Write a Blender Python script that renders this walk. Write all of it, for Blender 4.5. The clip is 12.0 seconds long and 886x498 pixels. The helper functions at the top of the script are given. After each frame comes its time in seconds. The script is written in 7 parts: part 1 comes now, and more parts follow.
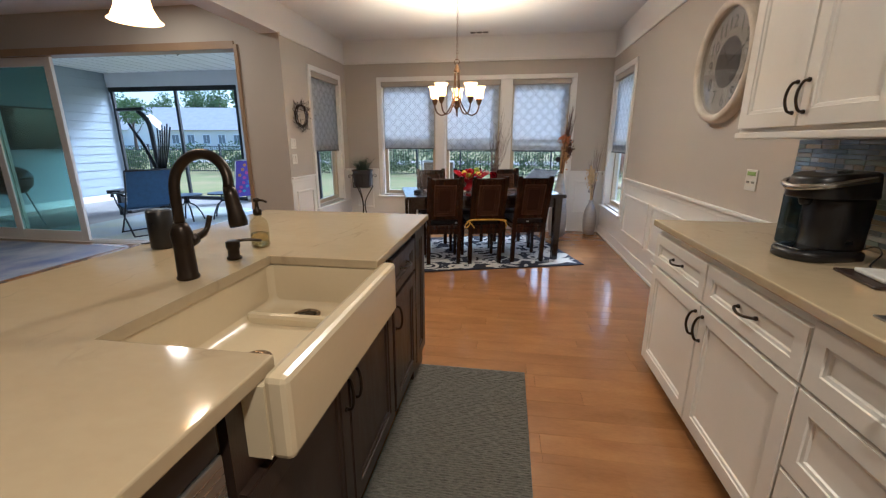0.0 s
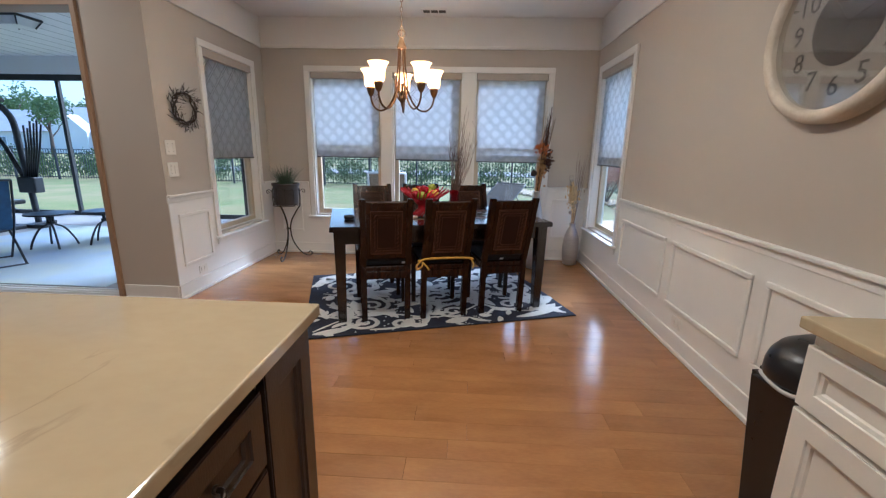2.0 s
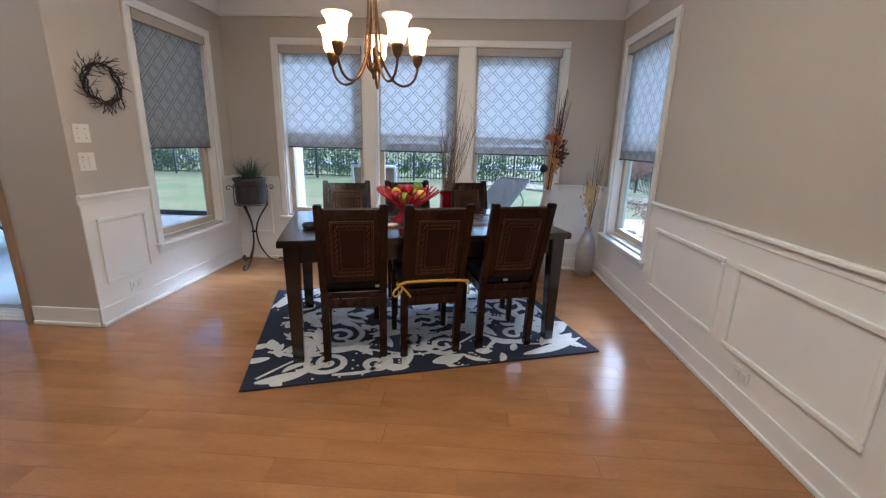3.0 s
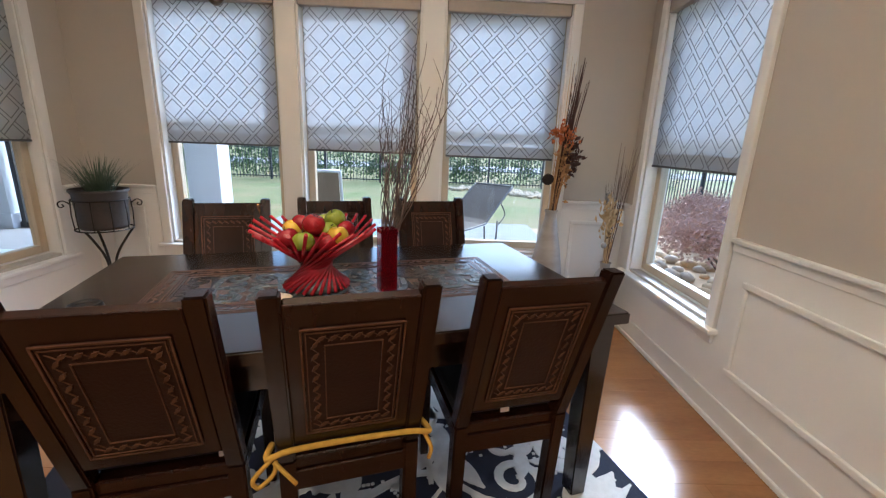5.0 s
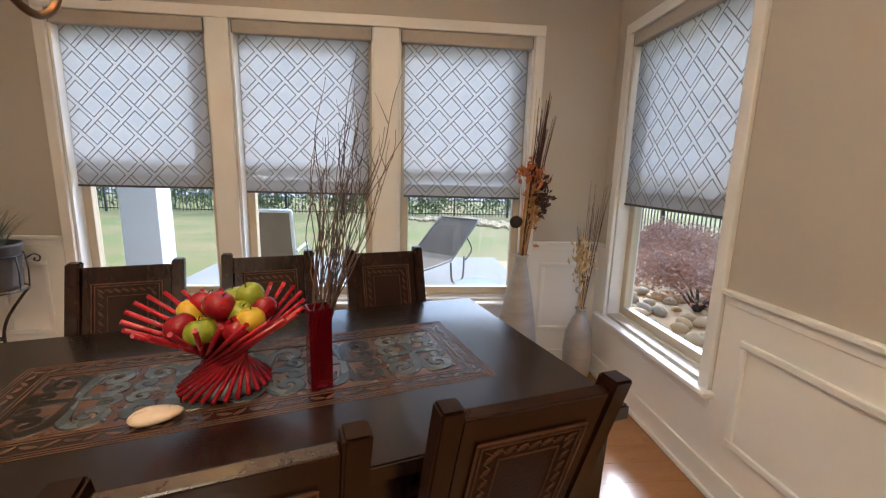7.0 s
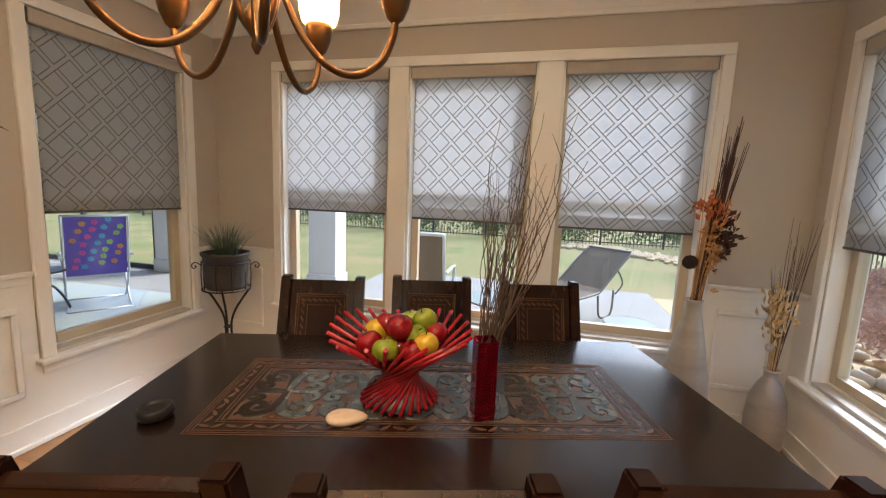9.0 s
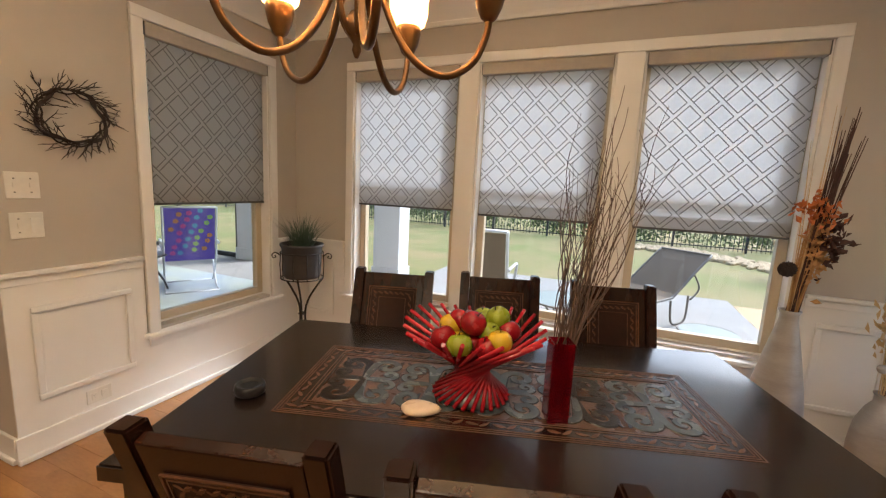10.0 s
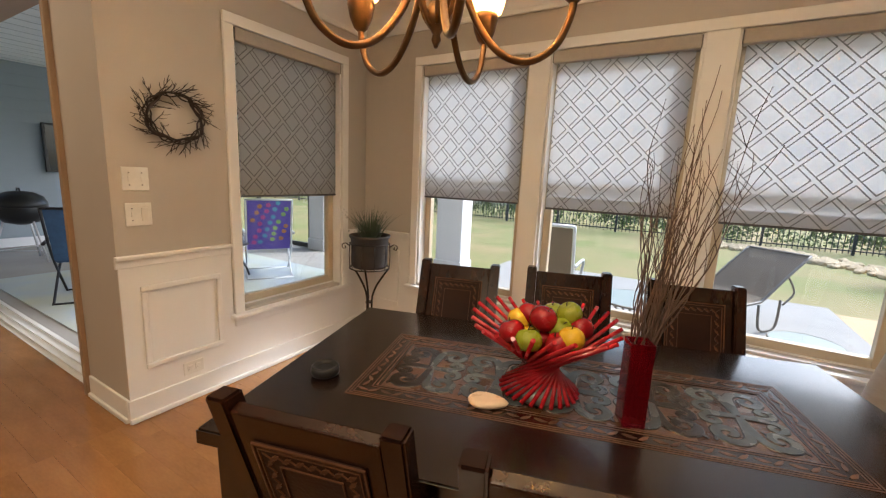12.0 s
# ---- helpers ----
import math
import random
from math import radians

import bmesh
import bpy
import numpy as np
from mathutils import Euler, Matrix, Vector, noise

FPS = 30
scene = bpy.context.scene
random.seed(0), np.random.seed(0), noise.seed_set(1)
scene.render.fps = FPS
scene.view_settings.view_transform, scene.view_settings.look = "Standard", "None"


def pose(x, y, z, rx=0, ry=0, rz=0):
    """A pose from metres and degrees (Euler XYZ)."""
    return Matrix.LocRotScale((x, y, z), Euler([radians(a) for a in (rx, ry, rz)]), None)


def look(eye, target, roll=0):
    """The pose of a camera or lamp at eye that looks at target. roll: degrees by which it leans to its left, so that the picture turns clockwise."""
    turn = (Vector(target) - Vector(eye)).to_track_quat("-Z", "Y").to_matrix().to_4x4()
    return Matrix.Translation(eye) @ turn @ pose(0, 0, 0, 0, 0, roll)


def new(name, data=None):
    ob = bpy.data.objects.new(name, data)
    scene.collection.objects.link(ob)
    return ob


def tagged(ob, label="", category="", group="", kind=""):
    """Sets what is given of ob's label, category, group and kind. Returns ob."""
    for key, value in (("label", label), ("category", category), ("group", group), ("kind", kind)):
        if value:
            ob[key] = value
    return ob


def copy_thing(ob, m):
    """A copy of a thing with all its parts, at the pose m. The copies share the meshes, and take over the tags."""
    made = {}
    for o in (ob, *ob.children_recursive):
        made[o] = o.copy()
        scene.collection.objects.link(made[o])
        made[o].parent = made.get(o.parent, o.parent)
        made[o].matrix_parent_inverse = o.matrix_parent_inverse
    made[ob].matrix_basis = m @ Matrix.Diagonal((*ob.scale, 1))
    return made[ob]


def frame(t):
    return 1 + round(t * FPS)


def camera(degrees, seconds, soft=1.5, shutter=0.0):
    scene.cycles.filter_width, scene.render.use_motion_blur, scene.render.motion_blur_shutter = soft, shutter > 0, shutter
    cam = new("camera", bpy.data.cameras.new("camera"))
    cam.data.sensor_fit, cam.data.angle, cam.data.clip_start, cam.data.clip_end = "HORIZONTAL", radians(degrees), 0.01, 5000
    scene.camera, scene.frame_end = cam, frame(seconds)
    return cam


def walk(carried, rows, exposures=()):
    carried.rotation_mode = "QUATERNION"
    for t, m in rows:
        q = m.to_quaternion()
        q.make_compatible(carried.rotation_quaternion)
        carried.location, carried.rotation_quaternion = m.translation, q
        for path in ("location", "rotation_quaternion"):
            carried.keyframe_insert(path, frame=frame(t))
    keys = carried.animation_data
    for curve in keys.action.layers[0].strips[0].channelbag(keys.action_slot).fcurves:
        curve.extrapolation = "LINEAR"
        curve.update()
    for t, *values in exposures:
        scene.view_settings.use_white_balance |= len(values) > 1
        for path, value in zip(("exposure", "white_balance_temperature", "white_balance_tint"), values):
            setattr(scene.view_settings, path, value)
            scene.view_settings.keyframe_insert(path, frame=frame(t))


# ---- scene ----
cam = camera(94.8, 12.0, soft=1.25)
PATH = [
    (0, (0.072, -0.05, 1.304), (-0.225, 1.861, 0.795), 0.1),
    (0.5, (0.012, 0.262, 1.305), (-0.17, 2.184, 0.782), 0.8),
    (1, (0.013, 0.566, 1.287), (-0.14, 2.499, 0.796), 0.4),
    (1.5, (0.031, 0.887, 1.311), (-0.127, 2.824, 0.837), 1.0),
    (2, (0.001, 1.234, 1.29), (-0.097, 3.177, 0.824), 1.1),
    (2.5, (-0.006, 1.591, 1.278), (-0.069, 3.528, 0.783), 1.2),
    (3, (0.04, 1.979, 1.279), (-0.058, 3.912, 0.775), 1.5),
    (5, (0.078, 3.289, 1.259), (0.114, 5.226, 0.76), 2.3),
    (5.5, (0.067, 3.482, 1.287), (0.197, 5.416, 0.791), 1.8),
    (6, (0.105, 3.569, 1.301), (0.302, 5.501, 0.82), 1.9),
    (6.5, (0.139, 3.599, 1.316), (0.368, 5.54, 0.891), 1.7),
    (8.5, (0.084, 3.597, 1.348), (-0.204, 5.559, 1.091), 1.9),
    (9, (0.045, 3.583, 1.364), (-0.432, 5.506, 1.09), 2.3),
    (9.5, (0.012, 3.57, 1.365), (-0.616, 5.447, 1.079), 2.7),
    (10, (-0.003, 3.561, 1.367), (-0.745, 5.392, 1.061), 2.8),
    (10.5, (-0.014, 3.556, 1.365), (-0.839, 5.349, 1.043), 2.8),
    (11, (-0.024, 3.556, 1.36), (-0.913, 5.316, 1.026), 2.9),
    (11.5, (-0.03, 3.552, 1.36), (-0.975, 5.281, 1.017), 2.7),
    (12, (-0.029, 3.554, 1.358), (-1.031, 5.249, 1.01), 2.6),
]
walk(cam, [(t, look(eye, target, roll)) for t, eye, target, roll in PATH], [(0.0, 1.40, 4580, 8), (1.5, 1.38, 4430, 8), (3.0, 1.37, 4280, 8), (5.0, 1.49, 4620, 8), (6.7, 1.46, 5050, 9), (8.5, 1.36, 5380, 10), (10.0, 1.41, 5600, 10), (12.0, 1.42, 5640, 10)])
world = bpy.data.worlds.new("World")
scene.world = world
world.use_nodes = True
wn = world.node_tree.nodes
sky = wn.new("ShaderNodeTexSky")
sky.sky_type = "NISHITA"
sky.sun_disc = False
sky.sun_elevation, sky.sun_rotation = radians(39), radians(35)
sky.air_density, sky.dust_density, sky.ozone_density = 1.0, 3.0, 1.0
wn["Background"].inputs[1].default_value = 0.15
world.node_tree.links.new(sky.outputs[0], wn["Background"].inputs[0])


def lamp(name, kind, m, energy, colour, size=0.1, size_y=None):
    data = bpy.data.lights.new(name, kind)
    data.energy, data.color = energy, colour
    if kind == "AREA":
        data.size = size
        if size_y:
            data.shape, data.size_y = "RECTANGLE", size_y
    elif kind == "SUN":
        data.angle = size
    else:
        data.shadow_soft_size = size
    ob = new(name, data)
    ob.matrix_world = m
    return ob


# overcast sun, high in the east
lamp("sun", "SUN", look((5, 7, 7), (0, 0, 0)), 1.8, (1.0, 0.97, 0.93), radians(18))
WARM = (1.0, 0.68, 0.36)
# unseen fill lamps added under the ceiling to brighten kitchen, dining and living room
FILL_LAMPS = ((0.45, -0.5), (-0.30, 2.80), (-3.5, 3.6), (-3.5, 0.9))
CHAND_W, PENDANT_W, FILL_W = 17.0, 2.4, 11.5
for lx, ly in FILL_LAMPS:
    lamp("fill_lamp", "AREA", look((lx, ly, 2.725), (lx, ly, 0)), 6.0 if lx < -2 else 1.7 * FILL_W if ly < 0 else 1.1 * FILL_W, (1.0, 0.72, 0.43), 0.13)


# ---- materials ----
def mat(name, c1, c2=None, rough=0.5, metal=0.0, scale=6.0, stretch=(1, 1, 1), bump=0.0, bscale=60.0, rand=0.0, coat=0.0, rvar=0.12, fine=0.25, dirt=None, spec=0.5, trans=0.0):
    """Noise at two scales between c1 and c2, roughness wear, fine relief, a shade per piece."""
    m = bpy.data.materials.new(name)
    m.use_nodes = True
    nt = m.node_tree
    n, ln = nt.nodes, nt.links.new
    b = n["Principled BSDF"]
    c2 = c2 or tuple(v * 0.85 for v in c1)
    co = n.new("ShaderNodeTexCoord")
    mp = n.new("ShaderNodeMapping")
    mp.inputs["Scale"].default_value = stretch
    ln(co.outputs["Object"], mp.inputs[0])
    vec = mp.outputs[0]
    if rand:
        oi = n.new("ShaderNodeObjectInfo")
        sh = n.new("ShaderNodeVectorMath")
        sh.operation = "MULTIPLY_ADD"
        sh.inputs[1].default_value = (37, 23, 11)
        ln(oi.outputs["Random"], sh.inputs[0])
        ln(mp.outputs[0], sh.inputs[2])
        vec = sh.outputs[0]
    big = n.new("ShaderNodeTexNoise")
    big.inputs["Scale"].default_value, big.inputs["Detail"].default_value = scale, 4
    ln(vec, big.inputs["Vector"])
    small = n.new("ShaderNodeTexNoise")
    small.inputs["Scale"].default_value, small.inputs["Detail"].default_value = bscale, 3
    ln(vec, small.inputs["Vector"])
    mixf = n.new("ShaderNodeMix")
    mixf.inputs[0].default_value = fine
    ln(big.outputs[0], mixf.inputs[2])
    ln(small.outputs[0], mixf.inputs[3])
    ramp = n.new("ShaderNodeValToRGB")
    ramp.color_ramp.elements[0].position, ramp.color_ramp.elements[1].position = 0.32, 0.68
    ramp.color_ramp.elements[0].color, ramp.color_ramp.elements[1].color = (*c2, 1), (*c1, 1)
    ln(mixf.outputs[0], ramp.inputs[0])
    col = ramp.outputs[0]
    if rand:
        hsv = n.new("ShaderNodeHueSaturation")
        mr = n.new("ShaderNodeMapRange")
        mr.inputs[3].default_value, mr.inputs[4].default_value = 1 - rand, 1 + rand
        ln(oi.outputs["Random"], mr.inputs[0])
        ln(mr.outputs[0], hsv.inputs["Value"])
        ln(col, hsv.inputs["Color"])
        col = hsv.outputs[0]
    ln(col, b.inputs["Base Color"])
    rr = n.new("ShaderNodeMapRange")
    rr.inputs[3].default_value, rr.inputs[4].default_value = max(0.02, rough - rvar), min(1, rough + rvar)
    ln(big.outputs[0], rr.inputs[0])
    ln(rr.outputs[0], b.inputs["Roughness"])
    b.inputs["Metallic"].default_value = metal
    b.inputs["Coat Weight"].default_value = coat
    b.inputs["Coat Roughness"].default_value = 0.12
    b.inputs["Specular IOR Level"].default_value = spec
    if trans:
        b.inputs["Transmission Weight"].default_value = trans
    if bump:
        bp = n.new("ShaderNodeBump")
        bp.inputs["Strength"].default_value, bp.inputs["Distance"].default_value = bump, 0.004
        ln(small.outputs[0], bp.inputs["Height"])
        ln(bp.outputs[0], b.inputs["Normal"])
    return m


def glass(name, tint, rough=0.0, gloss=0.04):
    """Clear pane: mostly see-through, with a glossy skin."""
    m = bpy.data.materials.new(name)
    m.use_nodes = True
    n, ln = m.node_tree.nodes, m.node_tree.links.new
    tr, gl, mx = (n.new("ShaderNode" + k) for k in ("BsdfTransparent", "BsdfGlossy", "MixShader"))
    tr.inputs[0].default_value = (*tint, 1)
    gl.inputs["Roughness"].default_value = rough
    mx.inputs[0].default_value = gloss
    ln(tr.outputs[0], mx.inputs[1])
    ln(gl.outputs[0], mx.inputs[2])
    ln(mx.outputs[0], n["Material Output"].inputs[0])
    return m


def glow(name, colour, strength, base=(0.9, 0.8, 0.65)):
    m = mat(name, base, rough=0.35, scale=20)
    b = m.node_tree.nodes["Principled BSDF"]
    b.inputs["Emission Color"].default_value = (*colour, 1)
    b.inputs["Emission Strength"].default_value = strength
    return m


def shade_cloth(name):
    """Translucent woven blind with a lattice of doubled lines."""
    m = bpy.data.materials.new(name)
    m.use_nodes = True
    n, ln = m.node_tree.nodes, m.node_tree.links.new
    n.remove(n["Principled BSDF"])

    def op(kind, a, b=None, c=None):
        q = n.new("ShaderNodeMath")
        q.operation = kind
        for k, v in enumerate((a, b, c)):
            if v is None:
                continue
            if isinstance(v, (int, float)):
                q.inputs[k].default_value = v
            else:
                ln(v, q.inputs[k])
        return q.outputs[0]

    co, sp = n.new("ShaderNodeTexCoord"), n.new("ShaderNodeSeparateXYZ")
    ln(co.outputs["Object"], sp.inputs[0])
    u = op("DIVIDE", sp.outputs[0], 0.1525)
    v = op("DIVIDE", sp.outputs[2], 0.1560)
    a, b = op("ADD", u, v), op("SUBTRACT", u, v)
    sa, sb = (op("SUBTRACT", op("FRACT", q), 0.5) for q in (a, b))
    # bands of two thin lines; where they cross, one line of the upper band runs on
    turn = op("MODULO", op("ADD", op("ADD", op("FLOOR", a), op("FLOOR", b)), 200.0), 2.0)
    odd = op("GREATER_THAN", turn, 0.5)

    def band(d, across, over):
        edge = op("LESS_THAN", op("ABSOLUTE", op("SUBTRACT", op("ABSOLUTE", d), 0.105)), 0.028)
        inside = op("LESS_THAN", op("ABSOLUTE", across), 0.100)
        runs_on = op("MULTIPLY", over, op("GREATER_THAN", d, 0.0))
        return op("MULTIPLY", edge, op("SUBTRACT", 1.0, op("MULTIPLY", inside, op("SUBTRACT", 1.0, runs_on))))

    lines = op("MAXIMUM", band(sa, sb, odd), band(sb, sa, op("SUBTRACT", 1.0, odd)))
    ns = n.new("ShaderNodeTexNoise")
    ns.inputs["Scale"].default_value = 260
    wv = op("MULTIPLY_ADD", ns.outputs[0], 0.12, -0.06)
    fac = op("ADD", op("MULTIPLY", lines, 0.9), wv)
    mx = n.new("ShaderNodeMix")
    mx.data_type = "RGBA"
    ln(fac, mx.inputs[0])
    mx.inputs[6].default_value, mx.inputs[7].default_value = (0.68, 0.69, 0.70, 1), (0.16, 0.165, 0.165, 1)
    face = n.new("ShaderNodeMix")
    face.data_type = "RGBA"
    ln(op("MULTIPLY", fac, 0.16), face.inputs[0])
    face.inputs[6].default_value, face.inputs[7].default_value = (0.62, 0.605, 0.575, 1), (0.32, 0.31, 0.295, 1)
    df, tl, ms = n.new("ShaderNodeBsdfDiffuse"), n.new("ShaderNodeBsdfTranslucent"), n.new("ShaderNodeMixShader")
    ln(face.outputs[2], df.inputs[0])
    ln(mx.outputs[2], tl.inputs[0])
    ms.inputs[0].default_value = 0.7
    ln(df.outputs[0], ms.inputs[1])
    ln(tl.outputs[0], ms.inputs[2])
    ln(ms.outputs[0], n["Material Output"].inputs[0])
    return m


def add_veins(m, colour, scale, strength=0.8):
    """Short broken mineral veins over a material's colour."""
    n, ln = m.node_tree.nodes, m.node_tree.links.new
    b = n["Principled BSDF"]
    src = b.inputs["Base Color"].links[0].from_socket
    co, mp, v, p = n.new("ShaderNodeTexCoord"), n.new("ShaderNodeMapping"), n.new("ShaderNodeTexNoise"), n.new("ShaderNodeTexNoise")
    mp.inputs["Scale"].default_value = (1, 0.55, 1)
    mp.inputs["Rotation"].default_value = (0, 0, 0.6)
    ln(co.outputs["Object"], mp.inputs[0])
    for q, sc, det in ((v, scale, 6), (p, scale * 1.7, 2)):
        q.inputs["Scale"].default_value, q.inputs["Detail"].default_value = sc, det
        ln(mp.outputs[0], q.inputs["Vector"])
    v.inputs["Distortion"].default_value = 0.9
    r1, r2, mul, mx = n.new("ShaderNodeValToRGB"), n.new("ShaderNodeValToRGB"), n.new("ShaderNodeMath"), n.new("ShaderNodeMix")
    e = r1.color_ramp.elements
    e[0].position, e[0].color = 0.485, (0, 0, 0, 1)
    e[1].position, e[1].color = 0.515, (0, 0, 0, 1)
    mid = e.new(0.5)
    mid.color = (strength, strength, strength, 1)
    r2.color_ramp.elements[0].position, r2.color_ramp.elements[1].position = 0.50, 0.62
    ln(v.outputs[0], r1.inputs[0])
    ln(p.outputs[0], r2.inputs[0])
    mul.operation = "MULTIPLY"
    ln(r1.outputs[0], mul.inputs[0])
    ln(r2.outputs[0], mul.inputs[1])
    mx.data_type = "RGBA"
    ln(mul.outputs[0], mx.inputs[0])
    ln(src, mx.inputs[6])
    mx.inputs[7].default_value = (*colour, 1)
    ln(mx.outputs[2], b.inputs["Base Color"])


WALL = mat("greige_paint", (0.50, 0.46, 0.40), (0.47, 0.43, 0.375), 0.62, scale=1.5, bump=0.08, bscale=220)
WHITE = mat("white_trim_paint", (0.80, 0.79, 0.76), (0.76, 0.75, 0.72), 0.38, scale=3, bump=0.03, bscale=140)
CEIL = mat("ceiling_paint", (0.80, 0.79, 0.77), (0.77, 0.76, 0.74), 0.8, scale=2, bump=0.1, bscale=160)
VINYL = mat("almond_vinyl", (0.55, 0.47, 0.34), (0.50, 0.43, 0.31), 0.4, scale=4)
TAN = mat("tan_door_casing", (0.36, 0.25, 0.15), (0.30, 0.20, 0.12), 0.45, scale=4)
FLOOR = mat("maple_planks", (0.375, 0.183, 0.059), (0.275, 0.130, 0.041), 0.19, scale=3.0, stretch=(1.0, 3.2, 1), bump=0.03, bscale=34, rand=0.085, coat=0.22, rvar=0.05, fine=0.3)
STONE = mat("cream_quartz", (0.47, 0.385, 0.238), (0.43, 0.345, 0.208), 0.09, scale=3, stretch=(1, 1.6, 1), bscale=26, rvar=0.04, fine=0.4)
add_veins(STONE, (0.27, 0.21, 0.13), 3.2, 0.4)
# white glaze, with the yellow of the warm lamplight put into its colour
CERAMIC = mat("glazed_fireclay", (0.64, 0.545, 0.355), (0.60, 0.51, 0.33), 0.22, scale=2, coat=0.2, rvar=0.04)
CREAM = mat("cream_cabinet_paint", (0.76, 0.73, 0.66), (0.72, 0.69, 0.62), 0.36, scale=3, bump=0.04, bscale=90)
ESPRESSO = mat("espresso_stained_wood", (0.042, 0.026, 0.018), (0.022, 0.013, 0.009), 0.38, scale=5, stretch=(6, 6, 1), bump=0.1, bscale=50)
BRONZE = mat("oil_rubbed_bronze", (0.045, 0.032, 0.022), (0.028, 0.02, 0.014), 0.34, metal=0.7, scale=12)
TABLEWOOD = mat("dark_table_wood", (0.015, 0.0080, 0.0060), (0.0105, 0.0056, 0.0042), 0.25, scale=3, stretch=(1, 8, 8), bump=0.008, bscale=60, rvar=0.03, spec=0.6, coat=0.5)
CHAIRWOOD = mat("dark_chair_wood", (0.026, 0.0085, 0.0040), (0.010, 0.0034, 0.0018), 0.26, scale=5, stretch=(5, 5, 1), bump=0.03, bscale=60, rvar=0.03, spec=0.33)
LEATHER = mat("tooled_leather", (0.030, 0.0105, 0.0055), (0.014, 0.0053, 0.0032), 0.45, scale=9, bump=0.25, bscale=120, spec=0.22)
GOLDTOOL = mat("gilt_tooling", (0.14, 0.062, 0.027), (0.050, 0.022, 0.011), 0.42, scale=25, bump=0.2, bscale=150, spec=0.25)
INLAY_BROWN = mat("inlay_brown", (0.125, 0.062, 0.034), (0.055, 0.026, 0.014), 0.28, scale=8, bump=0.3, bscale=160)
INLAY_BLUE = mat("inlay_slate", (0.092, 0.112, 0.120), (0.048, 0.058, 0.063), 0.26, scale=14, bump=0.25, bscale=140)
BLACKCLOTH = mat("black_cushion_cloth", (0.014, 0.015, 0.019), (0.008, 0.009, 0.012), 0.9, scale=30, bump=0.4, bscale=300)
BLACK = mat("black_plastic", (0.013, 0.013, 0.014), (0.009, 0.009, 0.01), 0.32, scale=12)
IRON = mat("black_iron", (0.022, 0.018, 0.015), (0.012, 0.010, 0.009), 0.5, metal=0.4, scale=30, bump=0.2)
NAVY = mat("navy_wool_pile", (0.014, 0.017, 0.036), (0.008, 0.010, 0.022), 0.95, scale=40, bump=0.6, bscale=400)
WOOLWHITE = mat("cream_wool_pile", (0.68, 0.67, 0.63), (0.58, 0.57, 0.53), 0.95, scale=40, bump=0.6, bscale=400)
CLOCKGLASS = glass("clock_glass", (0.9, 0.9, 0.9), 0.0, 0.16)
PANE = glass("window_glass", (0.96, 0.97, 0.96))
SLIDEGLASS = glass("door_glass", (0.55, 0.72, 0.66), 0.0, 0.14)
CLOTH = shade_cloth("blind_cloth")
VALANCE = mat("blind_valance_cloth", (0.46, 0.42, 0.36), (0.42, 0.38, 0.33), 0.85, scale=40, bump=0.2, bscale=300)
GREYRAIL = mat("grey_metal_rail", (0.10, 0.095, 0.09), rough=0.45)
SISAL = mat("grey_woven_mat", (0.20, 0.19, 0.155), (0.09, 0.085, 0.072), 0.95, scale=60, stretch=(1, 3, 1), bump=0.8, bscale=220)
CONCRETE = mat("pale_concrete", (0.37, 0.35, 0.32), (0.30, 0.285, 0.26), 0.85, scale=2, bump=0.25, bscale=90)
GRASS = mat("lawn_grass", (0.150, 0.195, 0.038), (0.33, 0.240, 0.105), 0.95, scale=0.7, bump=0.35, bscale=45, fine=0.38)
SIDING = mat("blue_grey_siding", (0.33, 0.38, 0.42), (0.30, 0.35, 0.39), 0.6, scale=3, bump=0.1)
RED = mat("red_lacquer", (0.42, 0.012, 0.020), (0.30, 0.008, 0.014), 0.25, scale=12)


# ---- building blocks ----
def box(bm, x0, y0, z0, x1, y1, z1, bevel=0.0):
    vs = [bm.verts.new((x, y, z)) for x in (x0, x1) for y in (y0, y1) for z in (z0, z1)]
    fs = [bm.faces.new([vs[k] for k in q]) for q in ((0, 1, 3, 2), (4, 6, 7, 5), (0, 4, 5, 1), (2, 3, 7, 6), (0, 2, 6, 4), (1, 5, 7, 3))]
    if bevel:
        es = list({e for f in fs for e in f.edges})
        bmesh.ops.bevel(bm, geom=es, offset=bevel, segments=2, affect="EDGES", profile=0.5)
    return vs


def tube(bm, pts, r, seg=8, caps=True):
    """A round bar through the points; r is one radius or one for each point."""
    pts = [Vector(p) for p in pts]
    rs = r if isinstance(r, (list, tuple)) else [r] * len(pts)
    rings, ref = [], None
    for k, p in enumerate(pts):
        d = (pts[min(k + 1, len(pts) - 1)] - pts[max(k - 1, 0)]).normalized()
        if ref is None:
            ref = d.orthogonal().normalized()
        ref = (ref - d * ref.dot(d)).normalized()
        side = d.cross(ref)
        rings.append([bm.verts.new(p + (ref * math.cos(a) + side * math.sin(a)) * rs[k]) for a in (2 * math.pi * j / seg for j in range(seg))])
    for a, b in zip(rings, rings[1:]):
        for j in range(seg):
            f = bm.faces.new((a[j], a[(j + 1) % seg], b[(j + 1) % seg], b[j]))
            f.smooth = True
    if caps:
        bm.faces.new(rings[0][::-1])
        bm.faces.new(rings[-1])


